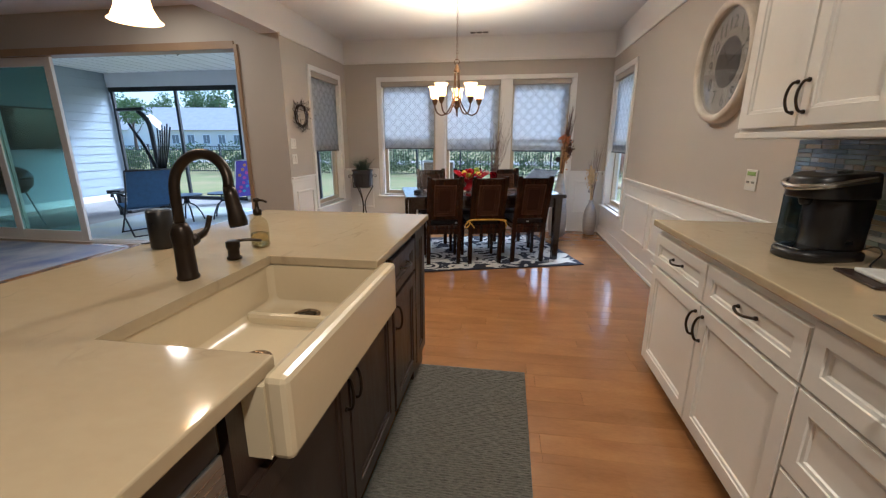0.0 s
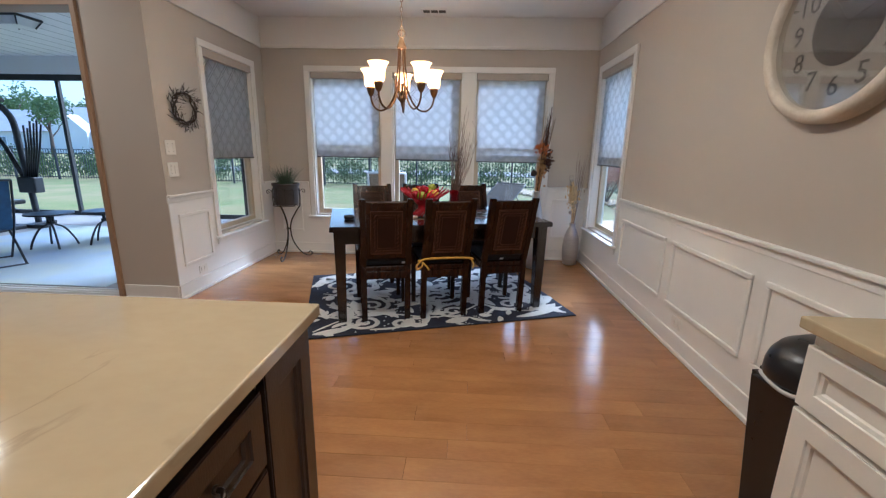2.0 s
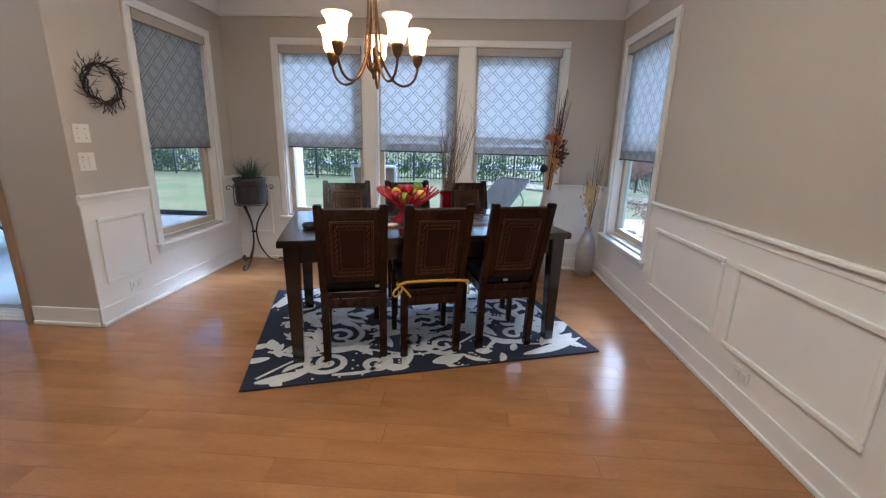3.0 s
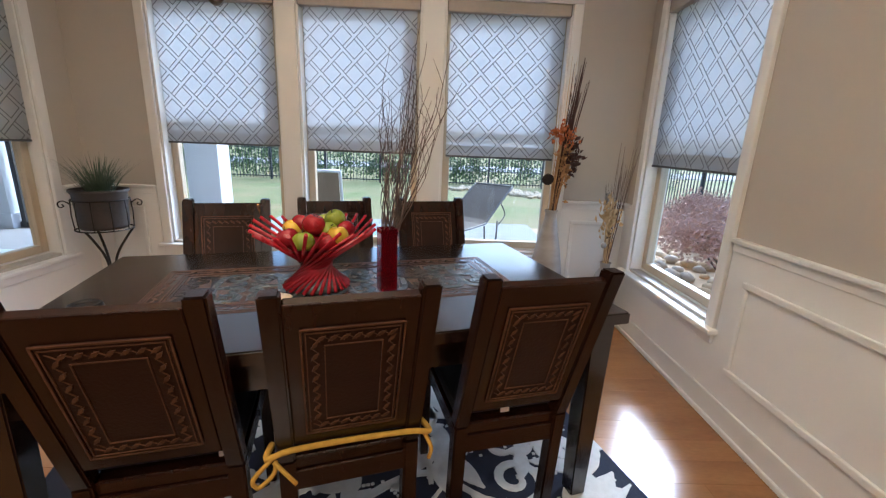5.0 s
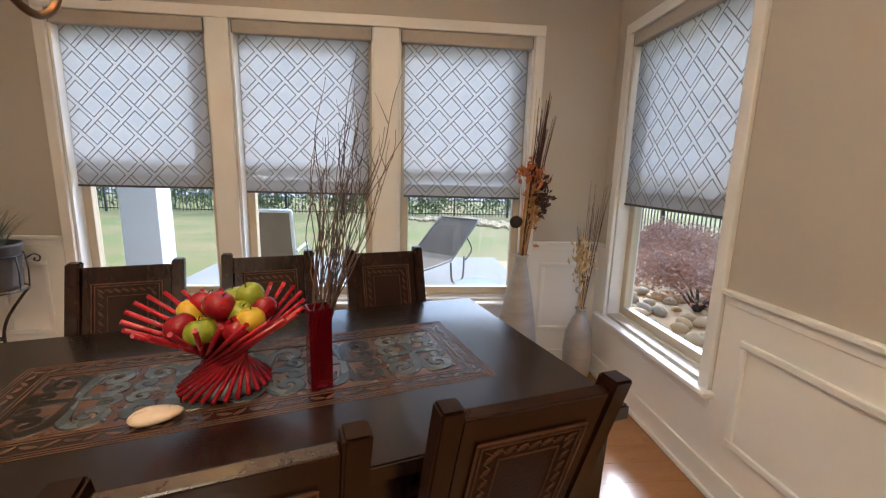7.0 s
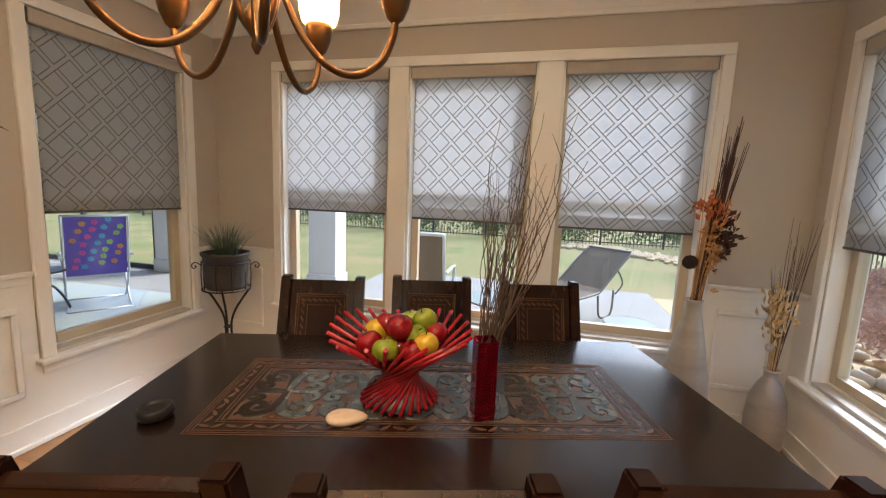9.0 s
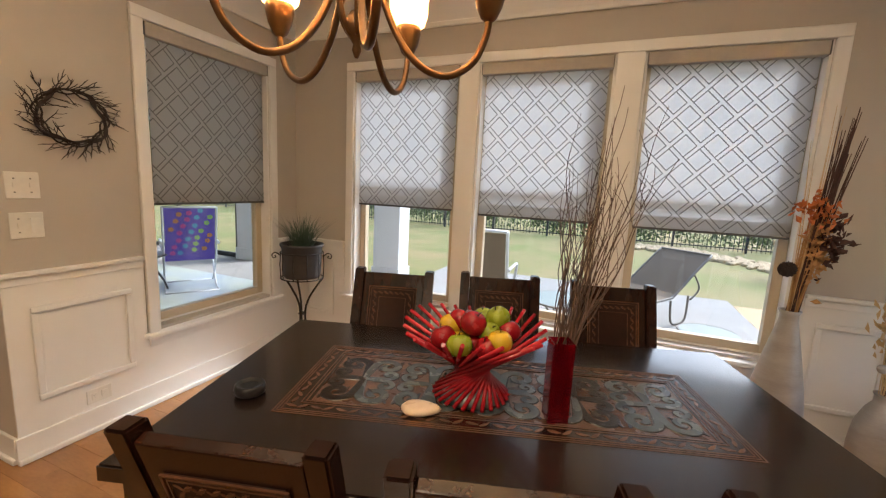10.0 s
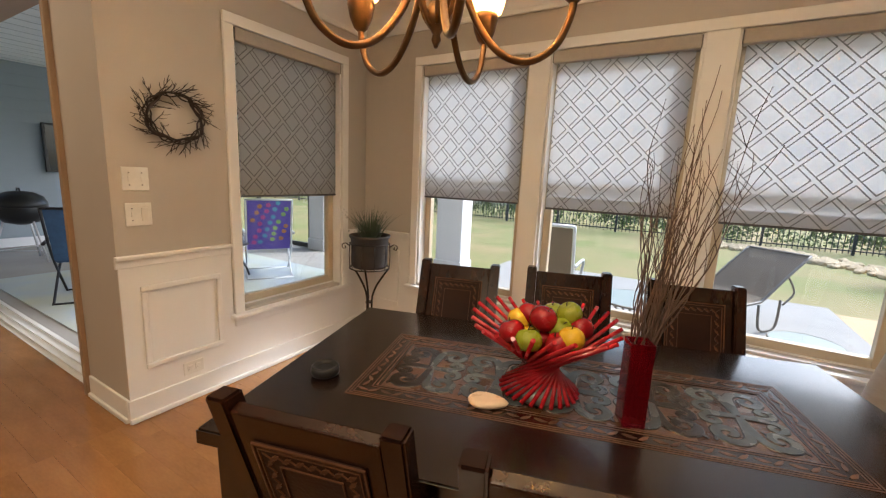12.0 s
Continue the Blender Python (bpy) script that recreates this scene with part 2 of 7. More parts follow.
def lathe(bm, prof, seg=24, centre=(0, 0), sx=1.0, sy=1.0):
    """A turned body from (radius, height) pairs."""
    rings = []
    for r, z in prof:
        rings.append([bm.verts.new((centre[0] + sx * r * math.cos(2 * math.pi * j / seg), centre[1] + sy * r * math.sin(2 * math.pi * j / seg), z)) for j in range(seg)])
    for a, b in zip(rings, rings[1:]):
        for j in range(seg):
            f = bm.faces.new((a[j], a[(j + 1) % seg], b[(j + 1) % seg], b[j]))
            f.smooth = True
    bm.faces.new(rings[0][::-1])
    bm.faces.new(rings[-1])


def smooth_path(pts, n=6):
    """Catmull-Rom points through pts."""
    pts = [Vector(p) for p in pts]
    out = []
    for k in range(len(pts) - 1):
        p0, p1, p2, p3 = pts[max(k - 1, 0)], pts[k], pts[k + 1], pts[min(k + 2, len(pts) - 1)]
        for j in range(n):
            t = j / n
            out.append(0.5 * (2 * p1 + (p2 - p0) * t + (2 * p0 - 5 * p1 + 4 * p2 - p3) * t * t + (3 * p1 - p0 - 3 * p2 + p3) * t ** 3))
    return out + [pts[-1]]


def part(name, bm, material, parent=None, label="", m=None):
    """Links a bmesh as one mesh object under a thing or a part."""
    me = bpy.data.meshes.new(name)
    bmesh.ops.recalc_face_normals(bm, faces=bm.faces)
    bm.to_mesh(me)
    bm.free()
    me.materials.append(material)
    ob = new(name, me)
    if m is not None:
        ob.matrix_basis = m
    if parent is not None:
        ob.parent = parent
    return tagged(ob, label)


def thing(name, label, category, m=None, group="", kind=""):
    ob = tagged(new(name), label, category, group, kind)
    if m is not None:
        ob.matrix_basis = m
    return ob


def boxes(name, material, parent, *bs, bevel=0.0, label="", m=None):
    bm = bmesh.new()
    for b in bs:
        box(bm, *b, bevel=bevel)
    return part(name, bm, material, parent, label, m)


def structure(name, label, material, *bs, bevel=0.0, category="wall"):
    return tagged(boxes(name, material, None, *bs, bevel=bevel), label, category, kind="structure")


# ---- the rooms ----
XL, XR, YF = -2.41, 1.455, 6.23      # dining walls: west, east, north
YB, XW = -3.2, -8.2                  # south and west ends of the open plan
CZ, TRIM = 2.74, 2.43                # ceiling, frieze moulding
YS = 4.42                            # inner face of the wall with the sliding door
T = 0.16
WIN_F = ((-1.85, -1.01), (-0.88, -0.06), (0.09, 0.92))
SILL, HEAD = 0.50, 2.165


def wall_along_x(y0, y1, x0, x1, z0, z1, holes):
    out, x = [], x0
    for a, b, za, zb in holes:
        out += [(x, y0, z0, a, y1, z1), (a, y0, z0, b, y1, za), (a, y0, zb, b, y1, z1)]
        x = b
    return [b for b in out + [(x, y0, z0, x1, y1, z1)] if b[5] > b[2] + 1e-4]


def swap(bs):
    return [(y0, x0, z0, y1, x1, z1) for x0, y0, z0, x1, y1, z1 in bs]


structure("wall_north", "greige painted dining room wall with three windows", WALL, *wall_along_x(YF, YF + T, XL - T, XR + T, -0.1, TRIM, [(a, b, SILL, HEAD) for a, b in WIN_F]))
structure("wall_east", "long greige painted wall of kitchen and dining room", WALL, *swap(wall_along_x(XR, XR + T, YB, YF, -0.1, TRIM, [(5.16, 6.04, 0.46, 2.155)])))
structure("wall_west", "greige painted short wall beside the sliding door", WALL, *swap(wall_along_x(XL - T, XL, YS + T, YF, -0.1, TRIM, [(5.075, 5.945, 0.46, 2.163)])))
structure("wall_pier", "greige wall end beside the sliding door", WALL, (-2.90, YS, -0.1, XL, YS + T, TRIM), (-2.90, YS, TRIM, XL - 0.22, YS + T, CZ))
structure("wall_slider", "greige wall above the sliding door", WALL, (XW, YS, 2.33, -2.90, YS + T, CZ), (XW, YS, -0.1, -7.45, YS + T, 2.33))
structure("frieze_north", "white painted frieze above the moulding", CEIL, (XL, YF, TRIM, XR + T, YF + T, CZ + 0.05), category="frieze")
structure("frieze_east", "white painted frieze above the moulding", CEIL, (XR, YB, TRIM, XR + T, YF, CZ + 0.05), category="frieze")
structure("frieze_west", "white painted frieze and dropped beam over the living room opening", CEIL, (XL - 0.22, YB, TRIM, XL, YF + T, CZ + 0.05), category="frieze")
structure("wall_south", "greige painted wall behind the kitchen", WALL, (XW, YB - T, -0.1, XR + T, YB, CZ))
structure("wall_living", "greige painted wall of the living room", WALL, (XW - T, YB, -0.1, XW, YS + T, CZ))
structure("ceiling", "white painted flat ceiling", CEIL, (XW, YB, CZ, XL - 0.22, YS + T, CZ + 0.12), (XL, YB, CZ, XR, YF, CZ + 0.12), category="ceiling")
structure("subfloor", "dark wooden subfloor under the planks", TAN, (XW, YB, -0.12, XL, YS + 0.10, -0.012), (XL, YB, -0.12, XR, YF, -0.012), category="floor")

# mouldings under the frieze
structure("crown_trim", "thin white moulding under the frieze", WHITE, (XL, YF - 0.018, TRIM - 0.02, XR, YF, TRIM + 0.015), (XR - 0.018, YB, TRIM - 0.02, XR, YF - 0.018, TRIM + 0.015), (XL, YS, TRIM - 0.02, XL + 0.018, YF - 0.018, TRIM + 0.015), bevel=0.006, category="trim")

# white wainscot boards, cap rail and baseboard
CAP = 0.89
WB = 0.008
wains = [(XL, YF - WB, 0, -1.925, YF, CAP - 0.05), (-1.925, YF - WB, 0, 0.985, YF, 0.45), (0.985, YF - WB, 0, XR, YF, CAP - 0.05)]
structure("wainscot_north", "white painted wainscot below the windows", WHITE, *wains, category="wainscot")
structure("wainscot_east", "white painted wainscot with panels", WHITE, (XR - WB, 2.24, 0, XR, 5.09, CAP - 0.05), (XR - WB, 5.09, 0, XR, 6.11, 0.40), (XR - WB, 6.11, 0, XR, YF - WB, CAP - 0.05), category="wainscot")
structure("wainscot_west", "white painted wainscot with a panel", WHITE, (XL, YS, 0, XL + WB, 5.005, CAP - 0.05), category="wainscot")
structure("wainscot_under_window", "white painted wainscot below the west window", WHITE, (XL, 5.005, 0, XL + WB, 6.015, 0.40), category="wainscot")
structure("wainscot_corner", "white painted wainscot in the dining room corner", WHITE, (XL, 6.015, 0, XL + WB, YF - WB, CAP - 0.05), category="wainscot")


def cap_rail(name, *runs):
    """Runs of chair rail: a board, a rounded nose and a small moulding under it."""
    bm = bmesh.new()
    for axis, wall, sgn, a, b in runs:
        for depth, z0, z1, bv in ((0.014, CAP - 0.055, CAP - 0.012, 0.003), (0.032, CAP - 0.014, CAP + 0.008, 0.005)):
            p, q = sorted((wall, wall + sgn * depth))
            if axis == "y":
                box(bm, p, a, z0, q, b, z1, bevel=bv)
            else:
                box(bm, a, p, z0, b, q, z1, bevel=bv)
    return tagged(part(name, bm, WHITE), "white moulded chair rail on the wall", "chair rail", kind="structure")


cap_rail("trim_cap", ("y", XR, -1, 2.24, 5.09), ("y", XR, -1, 6.11, YF), ("x", YF, -1, XL, -1.925), ("x", YF, -1, 0.985, XR - 0.032), ("y", XL, 1, YS - 0.012, 5.005), ("y", XL, 1, 6.015, YF - 0.032))


def base_run(bm, axis, wall, sgn, a, b, h=0.13):
    for depth, z0, z1, bv in ((0.014, 0, h, 0.004), (0.026, 0, 0.028, 0.006)):
        p, q = sorted((wall, wall + sgn * depth))
        box(bm, *((p, a, z0, q, b, z1) if axis == "y" else (a, p, z0, b, q, z1)), bevel=bv)


bm = bmesh.new()
for run in (("y", XR - WB, -1, 2.24, YF - 0.02), ("x", YF - WB, -1, XL, XR - 0.04), ("y", XL + WB, 1, YS - 0.014, YF - 0.04), ("x", YS, -1, -2.885, XL)):
    base_run(bm, *run)
tagged(part("baseboard", bm, WHITE), "white moulded baseboard along the walls", "baseboard", kind="structure")


def panel_mould(name, axis, wall, sgn, a, b, z0, z1):
    """A picture-frame moulding of four mitred-looking bars."""
    bm = bmesh.new()
    w = 0.030
    p, q = sorted((wall, wall + sgn * 0.016))
    for a0, a1, c0, c1 in ((a, b, z0, z0 + w), (a, b, z1 - w, z1), (a, a + w, z0 + w, z1 - w), (b - w, b, z0 + w, z1 - w)):
        box(bm, *((p, a0, c0, q, a1, c1) if axis == "y" else (a0, p, c0, a1, q, c1)), bevel=0.006)
    return tagged(part(name, bm, WHITE), "white picture-frame moulding on the wainscot", "panel moulding", kind="structure")


for a, b in ((4.145, 4.975), (3.245, 4.045), (2.35, 3.145)):
    panel_mould("trim_panel_east", "y", XR - WB, -1, a, b, 0.275, 0.725)
panel_mould("trim_panel_west", "y", XL + WB, 1, 4.505, 4.930, 0.275, 0.73)
panel_mould("trim_panel_north", "x", YF - WB, -1, 1.05, 1.36, 0.275, 0.755)
panel_mould("trim_panel_north", "x", YF - WB, -1, -2.30, -2.02, 0.275, 0.745)


# ---- windows: local x along the wall, y outwards, z up from the floor ----
def window(name, m, wides, sill, head, tag, casing=0.062, side_casing=True):
    w = thing(name, tag, "window", m, kind="structure")
    x0, x1 = wides[0][0], wides[-1][1]
    # casing boards, proud of the wall
    c = casing
    boxes("casing_head", WHITE, w, (x0 - c, -0.022, head, x1 + c, 0, head + c), bevel=0.005)
    for a, b in [(x0 - c, x0), (x1, x1 + c)] + [(wides[k][1], wides[k + 1][0]) for k in range(len(wides) - 1)]:
        boxes("casing_side", WHITE, w, (a, -0.022, sill - 0.02, b, 0, head), bevel=0.005)
    boxes("window_sill", WHITE, w, (x0 - c - 0.025, -0.055, sill - 0.045, x1 + c + 0.025, 0.07, sill - 0.018), bevel=0.007)
    boxes("apron", WHITE, w, (x0 - c, -0.020, sill - 0.10, x1 + c, 0, sill - 0.045), bevel=0.004)
    for a, b in wides:
        boxes("jamb", WHITE, w, (a, 0, sill - 0.018, a + 0.014, 0.16, head), (b - 0.014, 0, sill - 0.018, b, 0.16, head), (a + 0.014, 0, head - 0.014, b - 0.014, 0.16, head), (a + 0.014, 0.07, sill - 0.018, b - 0.014, 0.16, sill + 0.01))
        a, b, f = a + 0.014, b - 0.014, 0.05
        zm = (sill + head) / 2 + 0.02
        boxes("window_frame", VINYL, w, (a, 0.075, sill + 0.01, a + f, 0.125, head - 0.014), (b - f, 0.075, sill + 0.01, b, 0.125, head - 0.014), (a + f, 0.075, sill + 0.01, b - f, 0.125, sill + 0.01 + f), (a + f, 0.075, head - 0.064, b - f, 0.125, head - 0.014), (a + f, 0.08, zm, b - f, 0.12, zm + 0.04), bevel=0.004)
        pane = boxes("pane", PANE, w, (a + f, 0.097, sill + 0.06, b - f, 0.101, head - 0.064))
        pane.visible_shadow = False
    return w


def blind(m, width, drop, label, ox=0.0, oz=-0.5):
    """Roller blind hung from its valance; origin at the top middle, a lattice diamond centred at (ox, oz)."""
    b = thing("roller_blind", label, "window blind", m, group="patterned blinds")
    h = width / 2
    boxes("valance", VALANCE, b, (-h, -0.012, -0.072, h, 0.055, 0), bevel=0.006, label="beige fabric covered valance")
    for sx in (-1, 1):
        boxes("end_cap", GREYRAIL, b, (min(sx * h, sx * (h + 0.004)), -0.010, -0.070, max(sx * h, sx * (h + 0.004)), 0.053, -0.002))
    c = h - 0.020
    boxes("cloth", CLOTH, b, (-c - ox, 0.026, -drop + 0.012 - oz, c - ox, 0.0275, -0.06 - oz), label="pale cloth with a diamond lattice", m=pose(ox, 0, oz))
    boxes("hem", CLOTH, b, (-c - ox, 0.030, -drop + 0.012 - oz, c - ox, 0.0312, -drop + 0.085 - oz), label="folded hem of the cloth", m=pose(ox, 0, oz))
    boxes("bottom_rail", GREYRAIL, b, (-c, 0.020, -drop, c, 0.034, -drop + 0.013), bevel=0.003)
    return b


window("window_1", pose(0, YF, 0), WIN_F, SILL, HEAD, "three white framed sash windows with almond sashes")
for (a, b), drop, cx, cz in zip(WIN_F, (0.968, 0.985, 0.99), (-1.453, -0.436, 0.494), (1.737, 1.613, 1.655)):
    blind(pose((a + b) / 2, YF, HEAD - 0.003), b - a - 0.03, drop, "grey diamond-patterned roller blind half drawn over a sash window", cx - (a + b) / 2, cz - HEAD + 0.003)
east = pose(XR, 0, 0, 0, 0, -90)
window("window_2", east, [(-6.04, -5.16)], 0.46, 2.155, "white framed sash window in the long wall")
blind(pose(XR, 5.60, 2.152, 0, 0, -90), 0.85, 0.985, "grey diamond-patterned roller blind half drawn over a sash window", 0.143, 1.586 - 2.152)
west = pose(XL, 0, 0, 0, 0, 90)
window("window_3", west, [(5.075, 5.945)], 0.46, 2.163, "white framed sash window onto the porch")
blind(pose(XL, 5.51, 2.160, 0, 0, 90), 0.84, 0.985, "grey diamond-patterned roller blind half drawn over the porch window", -0.229, 1.603 - 2.160)

# ---- sliding door to the porch ----
sd = thing("door_1", "large sliding glass door to the porch standing open", "sliding door", pose(0, 0, 0), kind="structure")
boxes("casing_head", TAN, sd, (-7.45, YS - 0.025, 2.285, -2.94, YS - 0.001, 2.365), (-7.45, YS - 0.001, 2.285, -2.94, YS + T, 2.33), bevel=0.003, label="tan door casing")
boxes("casing_side", TAN, sd, (-2.94, YS - 0.025, 0, -2.90, YS + T, 2.33), bevel=0.004, label="tan door casing")
boxes("track", WHITE, sd, (-7.45, YS + 0.02, -0.03, -2.94, YS + 0.20, 0.004), (-7.45, YS + 0.05, 0.004, -2.94, YS + 0.06, 0.02), (-7.45, YS + 0.10, 0.004, -2.94, YS + 0.11, 0.02), (-7.45, YS + 0.16, 0.004, -2.94, YS + 0.17, 0.02), label="white sill with sliding tracks")
for a, b, yy in ((-6.55, -5.42, YS + 0.045), (-7.45, -6.45, YS + 0.095)):
    d = boxes("sliding_panel", WHITE, sd, (a, yy, 0.02, a + 0.10, yy + 0.04, 2.285), (b - 0.10, yy, 0.02, b, yy + 0.04, 2.285), (a + 0.1, yy, 0.02, b - 0.1, yy + 0.04, 0.14), (a + 0.1, yy, 2.18, b - 0.1, yy + 0.04, 2.285), bevel=0.004)
    p = boxes("pane", SLIDEGLASS, d, (a + 0.1, yy + 0.017, 0.14, b - 0.1, yy + 0.023, 2.18), label="green tinted glass")
    p.visible_shadow = False


# ---- dining furniture ----
YAW = 16.7
TABLE = Vector((-0.254, 4.72, 0))
RUGT = 0.014
TZ = 0.755


def at_table(x, y, z=0.0, turn=0.0):
    """A pose given along and across the table."""
    return pose(TABLE.x, TABLE.y, z, 0, 0, YAW) @ pose(x, y, 0, 0, 0, turn)


LIFT = 0


def ribbon(bm, pts, widths, z0, z1):
    """A flat raised band that follows pts in the plane; each lies a hair above the last."""
    global LIFT
    LIFT = (LIFT + 1) % 23
    z1 += LIFT * 0.00003
    rows = []
    for k, p in enumerate(pts):
        a, b = pts[max(k - 1, 0)], pts[min(k + 1, len(pts) - 1)]
        d = Vector((b[0] - a[0], b[1] - a[1], 0))
        if d.length < 1e-7:
            continue
        d.normalize()
        nx, ny, w = -d.y, d.x, widths[k] / 2
        rows.append([bm.verts.new(q) for q in ((p[0] + nx * w, p[1] + ny * w, z0), (p[0] + nx * w * 0.85, p[1] + ny * w * 0.85, z1), (p[0] - nx * w * 0.85, p[1] - ny * w * 0.85, z1), (p[0] - nx * w, p[1] - ny * w, z0))])
    for a, b in zip(rows, rows[1:]):
        for j in range(3):
            bm.faces.new((a[j], a[j + 1], b[j + 1], b[j]))


def spiral(cx, cy, r, turns, start, hand=1, tail=(), n=26):
    """Points of a scroll that winds in to its centre, with a tail before it."""
    pts = [(cx + r * (1 - 0.9 * k / n) * math.cos(start + hand * 2 * math.pi * turns * k / n), cy + r * (1 - 0.9 * k / n) * math.sin(start + hand * 2 * math.pi * turns * k / n)) for k in range(n + 1)]
    if tail:
        lead = [tuple(v[:2]) for v in smooth_path([(*p, 0) for p in tail] + [(*pts[0], 0)], 8)[:-1]]
        pts = lead + pts
    return pts


def taper(n, w, ends=0.35):
    return [w * (ends + (1 - ends) * math.sin(math.pi * min(1, max(0, (k + 0.5) / n))) ** 0.6) for k in range(n)]


def leaf(bm, x, y, ang, length, width, z0, z1, bend=0.3):
    pts = [(x + length * t * math.cos(ang + bend * t), y + length * t * math.sin(ang + bend * t)) for t in (k / 8 for k in range(9))]
    ribbon(bm, pts, [max(0.004, width * math.sin(math.pi * min(0.98, k / 8 + 0.03)) ** 0.8) for k in range(9)], z0, z1)


# rug
rug = thing("area_rug", "navy rug with cream scrolls and leaves under the table", "rug", pose(-0.30, 4.81, 0, 0, 0, 17.4))
RX, RY = 1.065, 0.757
boxes("weave", NAVY, rug, (-RX, -RY, 0.001, RX, RY, 0.0115), bevel=0.004)
rng = random.Random(4)
Z0, Z1 = 0.0105, RUGT
scrolls = [(-0.62, -0.56, 0.13, 1.7, 2.6, 1, ((-0.98, -0.36), (-0.86, -0.42))), (-0.55, -0.22, 0.15, 1.7, 0.2, -1, ((-0.75, -0.02), (-0.5, -0.02))), (0.10, -0.48, 0.14, 1.8, 2.0, 1, ((0.52, -0.55), (0.30, -0.30))),
           (0.06, -0.10, 0.17, 1.6, 1.0, -1, ((0.30, -0.36), (0.33, -0.08))), (0.62, -0.42, 0.12, 1.5, 4.0, 1, ((0.35, -0.60), (0.45, -0.50))), (0.75, 0.05, 0.16, 1.6, 2.4, -1, ((0.98, -0.2), (0.95, 0.15))),
           (-0.80, 0.35, 0.16, 1.6, 5.0, 1, ((-0.95, 0.05), (-0.75, 0.12))), (-0.25, 0.45, 0.15, 1.6, 3.0, -1, ((-0.5, 0.25), (-0.45, 0.5))), (0.35, 0.48, 0.16, 1.7, 0.5, 1, ((0.1, 0.2), (0.4, 0.25))), (0.85, 0.55, 0.12, 1.5, 1.5, -1, ((0.6, 0.3), (0.8, 0.35))), (-0.35, -0.62, 0.09, 1.4, 0.5, -1, ((-0.6, -0.70), (-0.4, -0.70)))]


def rug_part(name, q, kind=""):
    """Trims a raised figure to the rug's edge and links it."""
    for v in q.verts:
        v.co.x, v.co.y = max(-RX + 0.004, min(RX - 0.004, v.co.x)), max(-RY + 0.004, min(RY - 0.004, v.co.y))
    tagged(part(name, q, WOOLWHITE, rug), "cream wool " + name.replace("_", " "), kind=kind)


def rug_leaf(*args):
    q = bmesh.new()
    leaf(q, *args)
    rug_part("leaf", q)


dots = bmesh.new()
for cx, cy, r, tn, st, hd, tail in scrolls:
    pts = spiral(cx, cy, r, tn, st, hd, tail)
    bm = bmesh.new()
    ribbon(bm, pts, taper(len(pts), 0.042), Z0, Z1)
    rug_part("scroll", bm)
    # dots that run beside each scroll
    for k in range(0, len(pts) - 8, 2):
        a = st + hd * 2 * math.pi * tn * k / 26
        x, y = cx + (r + 0.05) * math.cos(a), cy + (r + 0.05) * math.sin(a)
        if abs(x) < RX - 0.02 and abs(y) < RY - 0.02 and k < 22:
            ribbon(dots, [(x - 0.007, y), (x, y), (x + 0.007, y)], [0.009, 0.014, 0.009], Z0, Z1)
rug_part("dot_trail", dots, "stuff")
for x, y, n, ln in ((-0.70, -0.30, 5, 0.2), (-0.15, -0.20, 6, 0.19), (0.42, -0.20, 6, 0.22), (-0.5, 0.12, 6, 0.2), (0.55, 0.25, 6, 0.22), (0.0, 0.15, 5, 0.18), (-0.05, 0.60, 5, 0.13), (-0.62, 0.58, 5, 0.15), (0.62, 0.62, 4, 0.12), (0.92, -0.48, 4, 0.22), (-0.98, -0.18, 3, 0.16), (0.93, 0.28, 4, 0.12)):
    a0 = rng.uniform(0, 6)
    for k in range(n):
        a = a0 + k * 2 * math.pi / (n + 1.5)
        if abs(x + ln * math.cos(a + 0.3)) < RX - 0.03 and abs(y + ln * math.sin(a + 0.3)) < RY - 0.03:
            rug_leaf(x + 0.02 * math.cos(a), y + 0.02 * math.sin(a), a, ln, 0.085, Z0, Z1, rng.uniform(0.1, 0.6))
# broad pale petals along the edges
for x, y, a, ln, w in ((0.56, -0.70, 0.12, 0.50, 0.085), (0.80, -0.60, 0.3, 0.24, 0.10), (-0.02, -0.68, 0.1, 0.22, 0.11), (-0.20, -0.70, 1.1, 0.26, 0.07), (-1.0, -0.70, 0.1, 0.30, 0.09), (-1.02, 0.35, 1.2, 0.30, 0.10), (-1.0, 0.62, 0.2, 0.3, 0.10), (-0.30, -0.68, 1.4, 0.22, 0.05), (0.70, -0.26, 0.5, 0.28, 0.12), (0.3, 0.02, 0.7, 0.3, 0.1), (-0.35, 0.0, 2.4, 0.25, 0.1), (-0.6, -0.45, 0.3, 0.3, 0.07)):
    rug_leaf(x, y, a, ln, w, Z0, Z1, 0.15)
specks = bmesh.new()
for k in range(210):
    x, y = rng.uniform(-RX + 0.08, RX - 0.08), rng.uniform(-RY + 0.06, RY - 0.06)
    if min(abs(math.hypot(x - c[0], y - c[1]) - 0.6 * c[2]) for c in scrolls) > 0.075:
        a, ln = rng.uniform(0, 6.28), rng.uniform(0.09, 0.19)
        rug_leaf(x, y, a, ln, rng.uniform(0.04, 0.085), Z0, Z1, rng.uniform(-0.6, 0.6))
        # a row of dots beside every third leaf
        if k % 3 == 0:
            for j in range(6):
                t = 0.02 + ln * j / 6
                px, py = x + t * math.cos(a) - 0.055 * math.sin(a), y + t * math.sin(a) + 0.055 * math.cos(a)
                ribbon(specks, [(px - 0.007, py), (px, py), (px + 0.007, py)], [0.009, 0.014, 0.009], Z0, Z1)
rug_part("dot_row", specks, "stuff")
